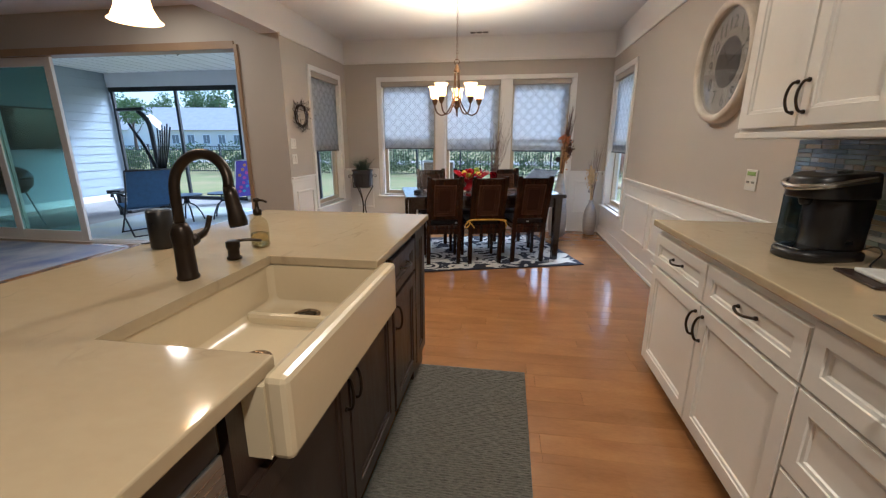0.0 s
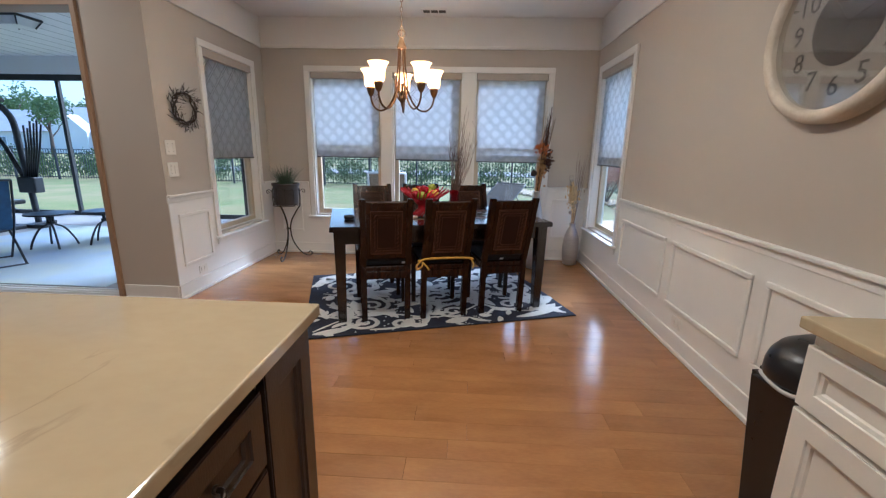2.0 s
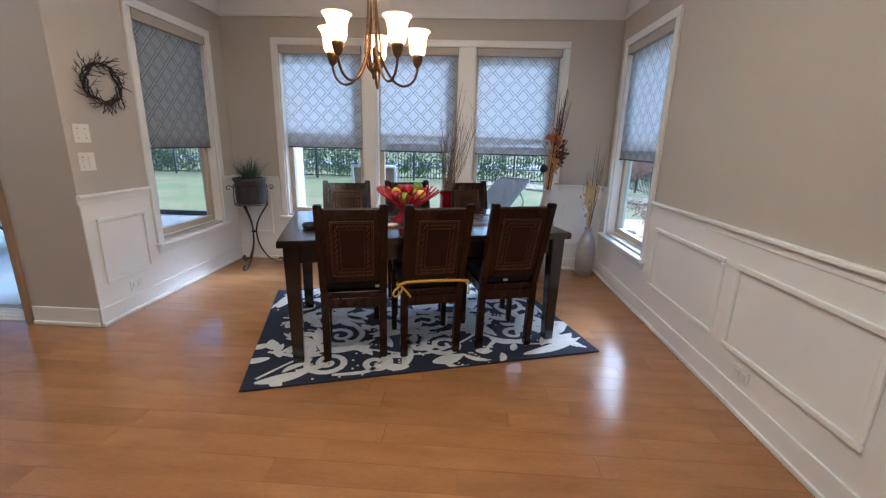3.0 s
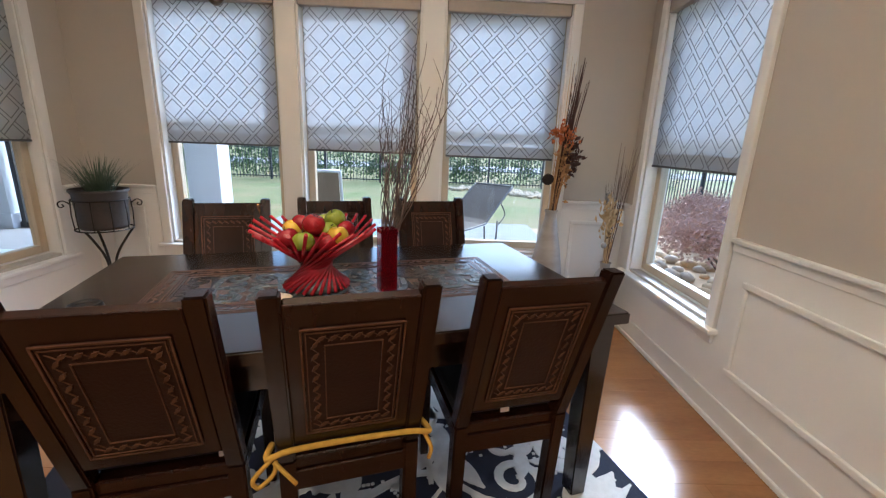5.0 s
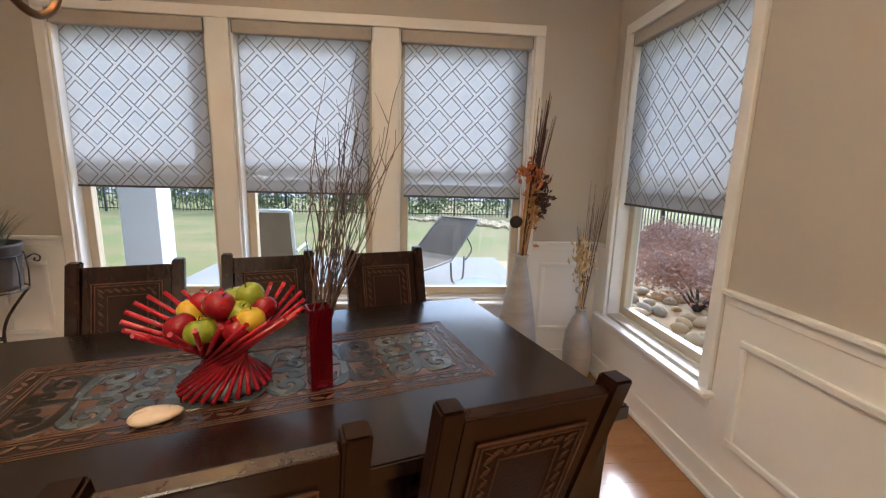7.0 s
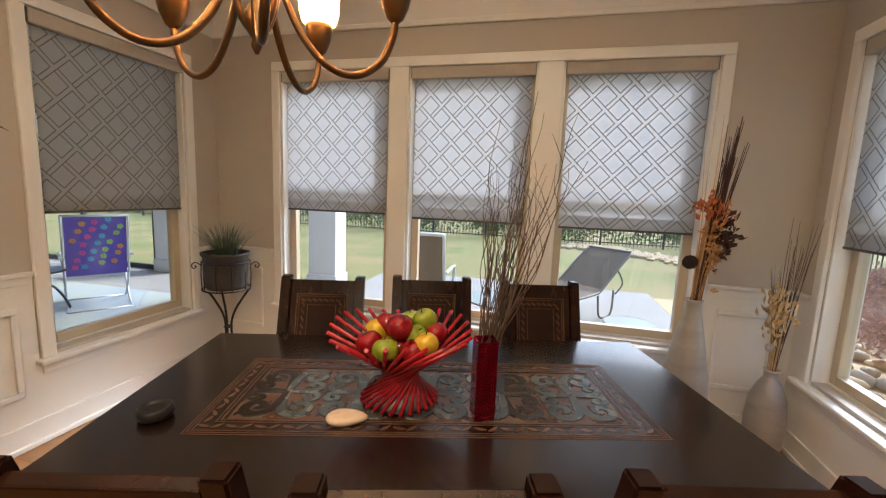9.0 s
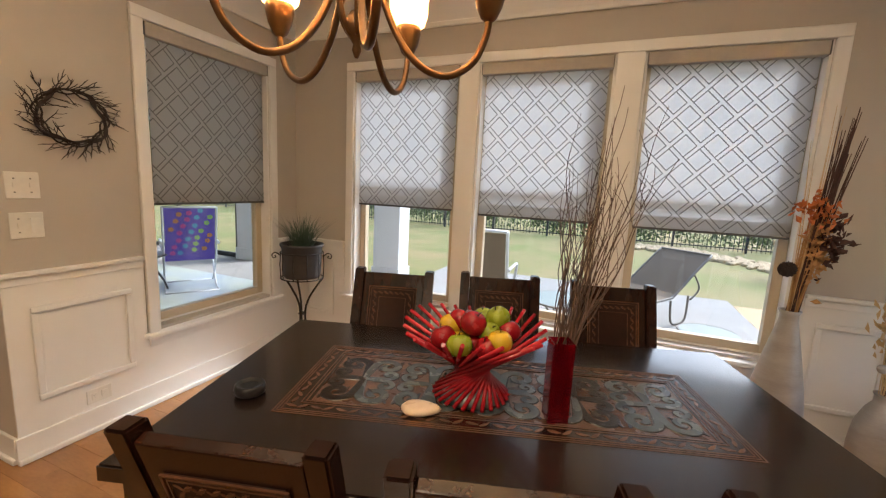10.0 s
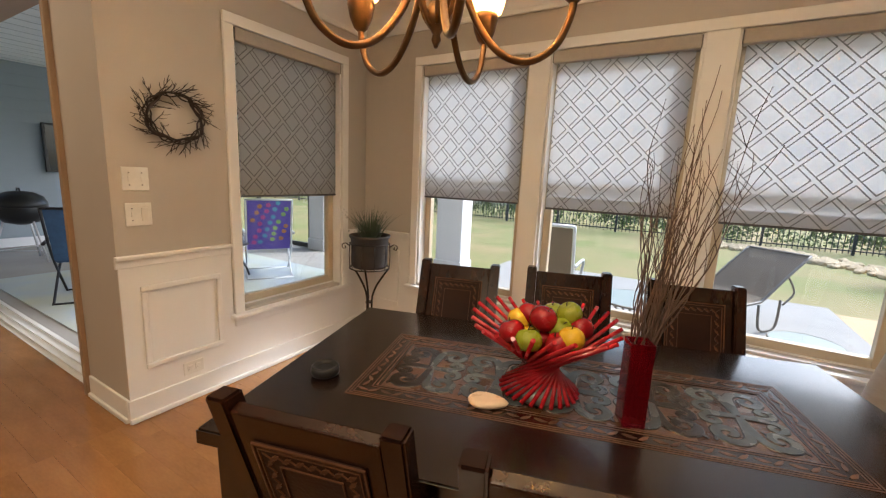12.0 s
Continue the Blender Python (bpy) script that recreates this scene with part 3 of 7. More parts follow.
# thin vines that wander across
for x0, y0, x1, y1, h in ((-1.0, -0.66, 0.55, -0.28, 0.16), (-0.2, -0.05, 1.0, -0.62, 0.14), (-0.95, 0.15, 0.2, 0.55, -0.15), (0.1, 0.3, 1.0, 0.5, 0.12)):
    pts = [tuple(v[:2]) for v in smooth_path([(x0 + (x1 - x0) * t, y0 + (y1 - y0) * t + h * math.sin(7 * t), 0) for t in (0, 0.2, 0.4, 0.6, 0.8, 1.0)], 6)]
    bm = bmesh.new()
    ribbon(bm, pts, [0.016] * len(pts), Z0, Z1)
    rug_part("vine", bm)

# table
table = thing("dining_table", "dark wooden dining table with a carved inlaid panel", "table", at_table(0, 0, RUGT))
H = TZ - RUGT
TL, TW = 0.863, 0.478
IX, IY = 0.541, 0.156
boxes("tabletop", TABLEWOOD, table, (-TL, -TW, H - 0.040, TL, -IY, H), (-TL, IY, H - 0.040, TL, TW, H), (-TL, -IY, H - 0.040, -IX, IY, H), (IX, -IY, H - 0.040, TL, IY, H))
boxes("edge_rail", TABLEWOOD, table, (-TL - 0.004, -TW - 0.004, H - 0.038, TL + 0.004, -TW, H - 0.004), (-TL - 0.004, TW, H - 0.038, TL + 0.004, TW + 0.004, H - 0.004), bevel=0.001)
boxes("apron", TABLEWOOD, table, (-TL + 0.05, -TW + 0.05, H - 0.14, TL - 0.05, -TW + 0.075, H - 0.04), (-TL + 0.05, TW - 0.075, H - 0.14, TL - 0.05, TW - 0.05, H - 0.04), (-TL + 0.05, -TW + 0.075, H - 0.14, -TL + 0.075, TW - 0.075, H - 0.04), (TL - 0.075, -TW + 0.075, H - 0.14, TL - 0.05, TW - 0.075, H - 0.04))
for sx in (-1, 1):
    for sy in (-1, 1):
        bm = bmesh.new()
        vs = box(bm, -0.042, -0.042, 0, 0.042, 0.042, H - 0.04)
        for v in vs:
            if v.co.z < 0.1:
                v.co.x *= 0.72
                v.co.y *= 0.72
        bmesh.ops.bevel(bm, geom=list(bm.edges), offset=0.004, segments=2, affect="EDGES")
        part("leg", bm, TABLEWOOD, table, m=pose(sx * (TL - 0.065), sy * (TW - 0.065), 0))
boxes("inlay_panel", INLAY_BROWN, table, (-IX, -IY, H - 0.03, IX, IY, H - 0.0015), label="brown leather-like inlay")
COPPER = mat("carved_copper_line", (0.17, 0.085, 0.045), (0.07, 0.034, 0.018), 0.35, scale=18, bump=0.2, bscale=160)
# carved border on the dark wood round the panel
OX, OY = 0.619, 0.229
for inset, w in ((0.0, 0.0035), (0.0085, 0.003), (0.017, 0.003), (0.056, 0.003), (0.066, 0.0035)):
    a, b = OX - inset, OY - inset
    bm = bmesh.new()
    for x0, y0, x1, y1 in ((-a, -b, a, -b + w), (-a, b - w, a, b), (-a, -b + w, -a + w, b - w), (a - w, -b + w, a, b - w)):
        box(bm, x0, y0, H - 0.002, x1, y1, H + 0.0012)
    part("border_line", bm, COPPER, table, "copper brown carved line")
bm = bmesh.new()
a, b = OX - 0.037, OY - 0.037
n = 34
for sy in (-1, 1):
    for k in range(n):
        x = -a + 2 * a * k / (n - 1)
        leaf(bm, x - 0.015, sy * b - 0.007 * (1 if k % 2 else -1), 0.45 * (1 if k % 2 else -1), 0.034, 0.012, H - 0.002, H + 0.001, 0.2)
for sx in (-1, 1):
    for k in range(1, 12):
        leaf(bm, sx * a - 0.007 * (1 if k % 2 else -1), -b + 2 * b * k / 12 - 0.015, 1.57 - 0.45 * (1 if k % 2 else -1), 0.032, 0.012, H - 0.002, H + 0.001, 0.2)
tagged(part("inlay_braid", bm, COPPER, table, "copper brown carved braid"), kind="stuff")
INLAY_DARK = mat("inlay_charcoal", (0.022, 0.014, 0.010), (0.011, 0.007, 0.005), 0.24, scale=14, bump=0.2, bscale=140)
z0, z1 = H - 0.002, H + 0.0003
nz = 0.0
for ox in (-0.432, -0.216, 0.0, 0.216, 0.432):
    for sx in (-1, 1):
        dark = (ox < -0.4 and sx < 0) or (0.2 < ox < 0.3 and sx > 0)
        for sy in (-1, 1):
            for cx, cy, r, tn, st, hd, tail, wide in ((0.056, 0.092, 0.047, 1.30, math.pi, -1, ((0.001, 0.004), (0.004, 0.05)), 0.027), (0.073, 0.034, 0.027, 1.15, 1.5 * math.pi, 1, ((0.004, 0.004), (0.04, 0.005)), 0.019)):
                pts = [(ox + sx * p[0], sy * p[1]) for p in spiral(cx, cy, r, tn, st, hd, tail, 22)]
                nz += 0.00001
                bm = bmesh.new()
                ribbon(bm, pts, taper(len(pts), wide, 0.5), z0, z1 + nz)
                sc = part("inlay_scroll", bm, INLAY_DARK if dark else INLAY_BLUE, table, "charcoal scroll" if dark else "slate blue scroll")
                bo = bmesh.new()
                ribbon(bo, pts, taper(len(pts), wide + 0.006, 0.5), z0, z1 - 0.0009 + nz)
                part("outline", bo, TABLEWOOD, sc)
            # carved lozenges and leaves between the scrolls
            bm = bmesh.new()
            leaf(bm, ox + sx * 0.100, sy * 0.138, math.pi / 2 - sx * sy * 0.4, 0.026 * -sy, 0.011, z0, z1, 0.2)
            leaf(bm, ox + sx * 0.028, sy * 0.060, sy * 1.1 if sx > 0 else math.pi - sy * 1.1, 0.030, 0.010, z0, z1, 0.3)
            tagged(part("carved_leaf", bm, TABLEWOOD, table), kind="stuff")


# chair: origin on the floor between the back legs, the seat towards +y
def dining_chair():
    c = thing("dining_chair", "dark wooden dining chair with tooled leather back and black cushion", "chair", group="chairs round the table")
    W, rake, ht = 0.184, 0.165, 0.956
    lean = math.degrees(math.atan2(rake, ht - 0.44))
    for sx in (-1, 1):
        bm = bmesh.new()
        for z, z1, y0, y1 in ((0, 0.44, 0.03, 0.0), (0.44, ht, 0.0, -rake)):
            vs = box(bm, -0.021, -0.024, z, 0.021, 0.024, z1)
            for v in vs:
                top = v.co.z > z + 1e-6
                v.co.y += y1 if top else y0
        bmesh.ops.bevel(bm, geom=[e for e in bm.edges], offset=0.005, segments=2, affect="EDGES")
        part("back_post", bm, CHAIRWOOD, c, m=pose(sx * (W - 0.021), 0, 0))
        bm = bmesh.new()
        vs = box(bm, -0.02, -0.02, 0, 0.02, 0.02, 0.43, bevel=0.0)
        for v in vs:
            if v.co.z < 0.1:
                v.co.x *= 0.8
                v.co.y *= 0.8
        bmesh.ops.bevel(bm, geom=list(bm.edges), offset=0.004, segments=1, affect="EDGES")
        part("front_leg", bm, CHAIRWOOD, c, m=pose(sx * (W - 0.01), 0.40, 0))
        boxes("side_rail", CHAIRWOOD, c, (sx * (W - 0.02) - 0.011, 0.022, 0.37, sx * (W - 0.02) + 0.011, 0.385, 0.43), bevel=0.003)
    boxes("seat", CHAIRWOOD, c, (-W + 0.03, -0.005, 0.40, W - 0.03, 0.43, 0.438), bevel=0.006)
    boxes("seat_rail", CHAIRWOOD, c, (-W + 0.022, -0.012, 0.34, W - 0.022, 0.012, 0.40), bevel=0.003)
    boxes("seat_cushion", BLACKCLOTH, c, (-W + 0.012, 0.028, 0.438, W - 0.012, 0.42, 0.485), bevel=0.016, label="black tied seat cushion")
    # back: everything lies in the tilted plane of the posts
    back = pose(0, -0.008, 0.44, lean, 0, 0)
    L = (ht - 0.44) / math.cos(math.radians(lean))
    w = W - 0.043
    boxes("back_panel", CHAIRWOOD, c, (-w, -0.012, 0.07, w, 0.014, L - 0.022), bevel=0.004, m=back)
    panel = boxes("leather_panel", LEATHER, c, (-w + 0.035, -0.0155, 0.115, w - 0.035, 0.0175, L - 0.085), bevel=0.002, m=back, label="tooled brown leather")
    bm = bmesh.new()
    for side in (-0.0185, 0.0165):
        for inset, t in ((0.030, 0.004), (0.040, 0.0025), (0.078, 0.0025)):
            a, z0, z1 = w - inset, 0.085 + inset, L - 0.055 - inset
            for q in ((-a, side, z0, a, side + 0.004, z0 + t), (-a, side, z1 - t, a, side + 0.004, z1), (-a, side, z0 + t, -a + t, side + 0.004, z1 - t), (a - t, side, z0 + t, a, side + 0.004, z1 - t)):
                box(bm, *q)
        # zigzag of small lozenges between the lines
        a, z0, z1 = w - 0.059, 0.085 + 0.059, L - 0.055 - 0.059
        spots = [(-a + 2 * a * k / 13, z, 0) for k in range(14) for z in (z0, z1)] + [(x, z0 + (z1 - z0) * k / 17, 1) for k in range(1, 17) for x in (-a, a)]
        for k, (x, z, up) in enumerate(spots):
            s = 0.0085 if (k // 2) % 2 else -0.0085
            vs = [bm.verts.new((x + dx, side + dy, z + dz)) for dy in (0.0, 0.0035) for dx, dz in ((-0.011, -s) if not up else (-s, -0.011), (0.0035, -0.0035), (0.011, s) if not up else (s, 0.011), (-0.0035, 0.0035))]
            for q in ((0, 1, 2, 3), (7, 6, 5, 4), (0, 4, 5, 1), (1, 5, 6, 2), (2, 6, 7, 3), (3, 7, 4, 0)):
                bm.faces.new([vs[j] for j in q])
    part("back_tooling", bm, GOLDTOOL, c, "gilt tooled border", m=back)
    return c


chair = dining_chair()
# near side: seat towards the table; far side turned round
CHAIRS = ((-0.569, 4.130, 15), (-0.133, 4.233, 17), (0.326, 4.378, 14.5))
chair.matrix_basis = pose(CHAIRS[0][0], CHAIRS[0][1], RUGT, 0, 0, CHAIRS[0][2])
for x, y, a in CHAIRS[1:]:
    copy_thing(chair, pose(x, y, RUGT, 0, 0, a))
for x, y, a in ((-0.86, 5.055, 197), (-0.405, 5.25, 197.5), (0.085, 5.37, 197)):
    copy_thing(chair, pose(x, y, RUGT, 0, 0, a))


# ---- kitchen ----
CTZ = 0.905


def pull(parent, x, z, horizontal, L=0.105, y=0.0):
    """A bronze arched bar pull, on a front whose face lies at local y and looks to -y."""
    bm = bmesh.new()
    pts = [(-L / 2, 0, 0), (-L / 2 + 0.004, -0.018, 0), (-L / 4, -0.027, -0.004), (0, -0.030, -0.006), (L / 4, -0.027, -0.004), (L / 2 - 0.004, -0.018, 0), (L / 2, 0, 0)]
    if not horizontal:
        pts = [(p[2], p[1], p[0]) for p in pts]
    tube(bm, smooth_path(pts, 4), [0.0052] * 25, 8)
    for p in (pts[0], pts[-1]):
        q = Vector(p)
        tube(bm, [q, q + Vector((0, -0.006, 0))], 0.008, 8)
    return part("handle", bm, BRONZE, parent, "dark bronze arched handle", m=pose(x, y, z))


def front(parent, name, material, x0, x1, z0, z1, y=0.0, rim=0.055, thick=0.02):
    """A framed front: one board with a bead and a sunken field."""
    bm = bmesh.new()
    box(bm, x0, y - thick, z0, x1, y, z1)
    bmesh.ops.recalc_face_normals(bm, faces=bm.faces)
    face = min(bm.faces, key=lambda f: f.calc_center_median().y)
    bmesh.ops.bevel(bm, geom=list(face.edges), offset=0.003, segments=2, affect="EDGES")
    r = min(rim, (z1 - z0) * 0.30)
    for wide, deep in ((r, 0.0), (0.002, 0.005), (0.010, 0.002), (0.004, 0.006)):
        face = max((f for f in bm.faces if f.normal.y < -0.9), key=lambda f: f.calc_area() if abs(f.calc_center_median().x - (x0 + x1) / 2) < 0.01 and abs(f.calc_center_median().z - (z0 + z1) / 2) < 0.01 else -1)
        bmesh.ops.inset_region(bm, faces=[face], thickness=wide, use_even_offset=True)
        if deep:
            bmesh.ops.translate(bm, verts=list(face.verts), vec=(0, deep, 0))
        bm.normal_update()
    return part(name, bm, material, parent)


def base_unit(m, width, depth, label, material, cols, group, drawers_only=False, sink=False):
    """Base cabinet: local x along the run from 0 to width, front at y=0 facing -y."""
    u = thing("base_cabinet", label, "cabinet", m, group=group)
    top = CTZ - 0.033
    if sink:
        top = 0.62
    boxes("body", material, u, (0, 0.0, 0.10, width, depth, top), (0.0, 0.06, 0.0, width, depth, 0.10))
    if sink:
        boxes("front_rail", material, u, (0, 0, 0.62, width, 0.02, 0.705), (0, 0, 0.705, 0.055, 0.02, CTZ - 0.034), (width - 0.19, 0, 0.705, width, 0.02, CTZ - 0.034))
    n = len(cols)
    cw = width / n
    for k, hinge in enumerate(cols):
        a, b = k * cw + 0.004, (k + 1) * cw - 0.004
        if drawers_only:
            for z0, z1 in ((0.115, 0.40), (0.41, 0.66), (0.67, top - 0.012)):
                d = front(u, "drawer", material, a, b, z0, z1, rim=0.05)
                pull(d, (a + b) / 2, (z0 + z1) / 2, True, y=-0.012)
            continue
        if not sink:
            d = front(u, "drawer", material, a, b, 0.668, 0.832, rim=0.045)
            pull(d, (a + b) / 2, 0.752, True, y=-0.012)
        z1 = 0.656 if not sink else 0.665
        d = front(u, "door", material, a, b, 0.115, z1)
        pull(d, b - 0.028 if hinge == "l" else a + 0.028, z1 - 0.09, False, y=-0.02)
    return u


# east run: local x goes from the far end towards the viewer (world -y), front faces west
def east_run(y_far):
    return pose(0.90, y_far, 0, 0, 0, -90)


base_unit(east_run(2.235), 1.165, 0.55, "cream painted two-door base cabinet with two drawers", CREAM, ("l", "r"), "cream base cabinets")
base_unit(east_run(1.068), 0.62, 0.55, "cream painted base cabinet with a stack of drawers", CREAM, ("l",), "cream base cabinets", drawers_only=True)
base_unit(east_run(0.446), 1.10, 0.55, "cream painted two-door base cabinet with two drawers", CREAM, ("l", "r"), "cream base cabinets")
bm = bmesh.new()
box(bm, 0.858, -0.70, CTZ - 0.032, XR, 2.245, CTZ, bevel=0.005)
tagged(part("east_worktop", bm, STONE), "cream quartz worktop on the cream cabinets", "worktop")

# wall cabinet
uc = thing("wall_cabinet", "cream painted wall cabinet with two panelled doors", "wall cabinet", pose(1.105, 2.06, 0, 0, 0, -90), group="cream wall cabinets")
boxes("body", CREAM, uc, (0, 0, 1.345, 0.80, 0.35, 2.28), bevel=0.002)
boxes("light_rail", CREAM, uc, (-0.012, -0.012, 1.318, 0.80, 0.35, 1.345), bevel=0.005)
for k, hinge in enumerate("lr"):
    d = front(uc, "door", CREAM, 0.02 + k * 0.39, 0.405 + k * 0.39, 1.36, 2.265)
    pull(d, 0.378 if k == 0 else 0.437, 1.46, False, y=-0.02)
uc2 = copy_thing(uc, pose(1.105, 1.258, 0, 0, 0, -90))

# mosaic backsplash
bs = thing("backsplash", "glass mosaic backsplash in blue grey and amber strips", "backsplash", kind="structure")
GLASSTILE = [mat("mosaic_" + n, c, rough=0.08, scale=30, coat=0.6, rand=0.15) for n, c in (("slate", (0.07, 0.09, 0.10)), ("blue", (0.10, 0.14, 0.18)), ("silver", (0.27, 0.28, 0.26)), ("amber", (0.21, 0.17, 0.10)), ("sage", (0.15, 0.19, 0.16)))]
GROUT = mat("grey_grout", (0.30, 0.29, 0.27), rough=0.9)
boxes("grout", GROUT, bs, (XR - 0.006, 0.60, CTZ, XR, 2.20, 1.318))
rng = random.Random(8)
tiles = {}
for row in range(21):
    z = CTZ + 0.002 + row * 0.0195
    y = 2.198
    while y > 0.95:
        ln = rng.choice((0.05, 0.10, 0.15))
        key = (ln, rng.randrange(5))
        if key not in tiles:
            q = bmesh.new()
            box(q, -0.006, -ln + 0.002, 0, 0, 0, 0.0175, bevel=0.0012)
            o = part("tile", q, GLASSTILE[key[1]], bs)
            tiles[key] = o.data
        else:
            o = new("tile", tiles[key])
            o.parent = bs
        o.matrix_basis = pose(XR - 0.0055, y, z)
        y -= ln

# island: fronts face east; local x goes from the near end to the far end
def island_run(y_near):
    return pose(-0.400, y_near, 0, 0, 0, 90)


base_unit(island_run(1.50), 0.42, 0.62, "dark espresso base cabinet with drawer and door", ESPRESSO, ("r",), "island cabinets")
base_unit(island_run(0.50), 0.98, 0.62, "dark espresso sink cabinet with two doors", ESPRESSO, ("l", "r"), "island cabinets", sink=True)
eu = thing("end_panel", "dark espresso panelled island end post", "cabinet panel", island_run(1.925))
boxes("body", ESPRESSO, eu, (0, 0, 0.0, 0.24, 0.62, CTZ - 0.033))
front(eu, "facing", ESPRESSO, 0.008, 0.236, 0.115, CTZ - 0.045)
boxes("back_panel", ESPRESSO, eu, (-2.7, 0.622, 0.0, 0.24, 0.64, CTZ - 0.033), label="dark espresso island back")
# dishwasher
dw = thing("dishwasher", "stainless steel dishwasher under the island worktop", "dishwasher", island_run(-0.14))
STEEL = mat("brushed_steel", (0.42, 0.41, 0.39), (0.36, 0.35, 0.33), 0.30, metal=0.9, scale=4, stretch=(1, 1, 30))
boxes("body", BLACK, dw, (0, 0.02, 0.10, 0.60, 0.60, 0.865))
boxes("door", STEEL, dw, (0.004, -0.022, 0.12, 0.596, 0.02, 0.80), bevel=0.004)
boxes("control_strip", BLACK, dw, (0.004, -0.018, 0.803, 0.596, 0.02, 0.862), bevel=0.003)
base_unit(island_run(-1.00), 0.855, 0.62, "dark espresso base cabinet with drawers and doors", ESPRESSO, ("l", "r"), "island cabinets")

# island worktop with the sink cut-out open to the front
IX0, IX1, IY0, IY1 = -1.36, -0.362, -1.05, 2.20
SY0, SY1, SX = 0.605, 1.255, -0.765
bm = bmesh.new()
Z0, Z1 = CTZ - 0.032, CTZ
box(bm, IX0, IY0, Z0, IX1, SY0, Z1, bevel=0.004)
box(bm, IX0, SY1, Z0, IX1, IY1, Z1, bevel=0.004)
box(bm, IX0, SY0 - 0.0045, Z0, SX, SY1 + 0.0045, Z1 - 0.0002)
tagged(part("island_worktop", bm, STONE), "cream veined quartz island worktop", "worktop")

# farmhouse sink: two bowls with a low divide
sink = thing("farmhouse_sink", "white fireclay apron-front double sink in the island", "sink", pose(0, 0, 0))
ax, bx, ay, by, zt, zb = -0.80, -0.305, SY0 - 0.06, SY1 + 0.035, CTZ - 0.034, 0.685
ap = bmesh.new()
box(ap, -0.355, ay, 0.712, bx, by, CTZ - 0.012, bevel=0.014)
part("apron", ap, CERAMIC, sink)
for nm, *q in (("basin_back", ax, ay, zb, ax + 0.03, by, zt), ("basin_side", ax + 0.03, ay, 0.714, -0.352, ay + 0.05, zt), ("basin_side", ax + 0.03, by - 0.04, 0.714, -0.352, by, zt), ("basin_floor", ax + 0.03, ay + 0.05, zb, -0.405, by - 0.04, zb + 0.03)):
    boxes(nm, CERAMIC, sink, q)
mid = 1.10
dv = bmesh.new()
box(dv, ax + 0.03, mid - 0.016, zb + 0.02, -0.352, mid + 0.016, 0.755, bevel=0.015)
part("divider", dv, CERAMIC, sink)
# rounded lining of the bowls
lin = bmesh.new()
box(lin, ax + 0.028, ay + 0.046, zb + 0.034, -0.352, by - 0.036, zt)
lin.faces.ensure_lookup_table()
tops = [f for f in lin.faces if f.calc_center_median().z > zt - 0.001]
bmesh.ops.bevel(lin, geom=[e for e in lin.edges if not all(v.co.z > zt - 0.001 for v in e.verts)], offset=0.036, segments=5, affect="EDGES", profile=0.5)
bmesh.ops.delete(lin, geom=[f for f in lin.faces if f.calc_center_median().z > zt - 0.001], context="FACES_ONLY")
for f in lin.faces:
    f.smooth = True
part("bowl_lining", lin, CERAMIC, sink)
DRAINRIM = mat("worn_bronze_rim", (0.30, 0.23, 0.15), (0.16, 0.11, 0.07), 0.28, metal=0.8, scale=20)
for yc in (0.872, 1.178):
    bm = bmesh.new()
    lathe(bm, [(0.047, 0.0), (0.047, 0.003), (0.043, 0.005), (0.036, 0.0035), (0.033, 0.001)], 28)
    d = part("drain", bm, DRAINRIM, sink, "bronze drain rim", m=pose(-0.60, yc, zb + 0.0345))
    bm = bmesh.new()
    lathe(bm, [(0.033, 0.001), (0.026, 0.0014), (0.014, 0.0012), (0.008, 0.004), (0.002, 0.005)], 20)
    part("strainer", bm, BRONZE, d, "dark strainer")


# ---- outdoors ----
GZ = -0.15
bm = bmesh.new()


def ground_z(x, y):
    d = math.hypot(x, y)
    return GZ + 0.35 * max(0, min(1, (d - 20) / 60)) + (0.02 * math.sin(x * 0.9) * math.cos(y * 0.7) if y > 12 else 0)
edges = [-400, -200, -120, -80, -60, -45, -35, -28, -22, -18, -14, -11, -8, -6, -4, -2, 0, 2, 4, 6, 8, 11, 14, 18, 22, 28, 35, 45, 60, 80, 120, 200, 400]
grid = [[bm.verts.new((x, y + 8, ground_z(x, y))) for y in edges] for x in edges]
for i in range(len(edges) - 1):
    for j in range(len(edges) - 1):
        bm.faces.new((grid[i][j], grid[i + 1][j], grid[i + 1][j + 1], grid[i][j + 1])).smooth = True
tagged(part("ground", bm, GRASS), "mown green lawn with dry patches", "lawn", kind="structure")
structure("patio", "pale concrete patio slab", CONCRETE, (-2.70, YF + T, -0.24, 1.70, 10.5, -0.09), bevel=0.01, category="patio")

# porch
PX0, PX1, PY1, PZ = -9.1, -2.72, 8.7, 2.80
structure("porch_floor", "pale concrete porch floor", CONCRETE, (PX0, YS + 0.20, -0.24, XL - T, YF + T, -0.035), (PX0, YF + T, -0.24, PX1 + 0.08, PY1 + 0.15, -0.035), category="porch floor")
WHITEOUT = mat("white_exterior_paint", (0.78, 0.79, 0.80), (0.73, 0.74, 0.75), 0.5, scale=2)
structure("porch_ceiling", "white boarded porch ceiling", WHITEOUT, (PX0 - 0.1, YS + T, PZ, PX1 + 0.3, PY1 + 0.3, PZ + 0.1), category="ceiling")
structure("porch_header", "white beam above the porch screens", WHITEOUT, (PX0, PY1 - 0.08, 2.50, PX1 + 0.10, PY1 + 0.12, PZ), (PX1 - 0.10, YF + T, 2.50, PX1 + 0.10, PY1 - 0.08, PZ), category="beam")
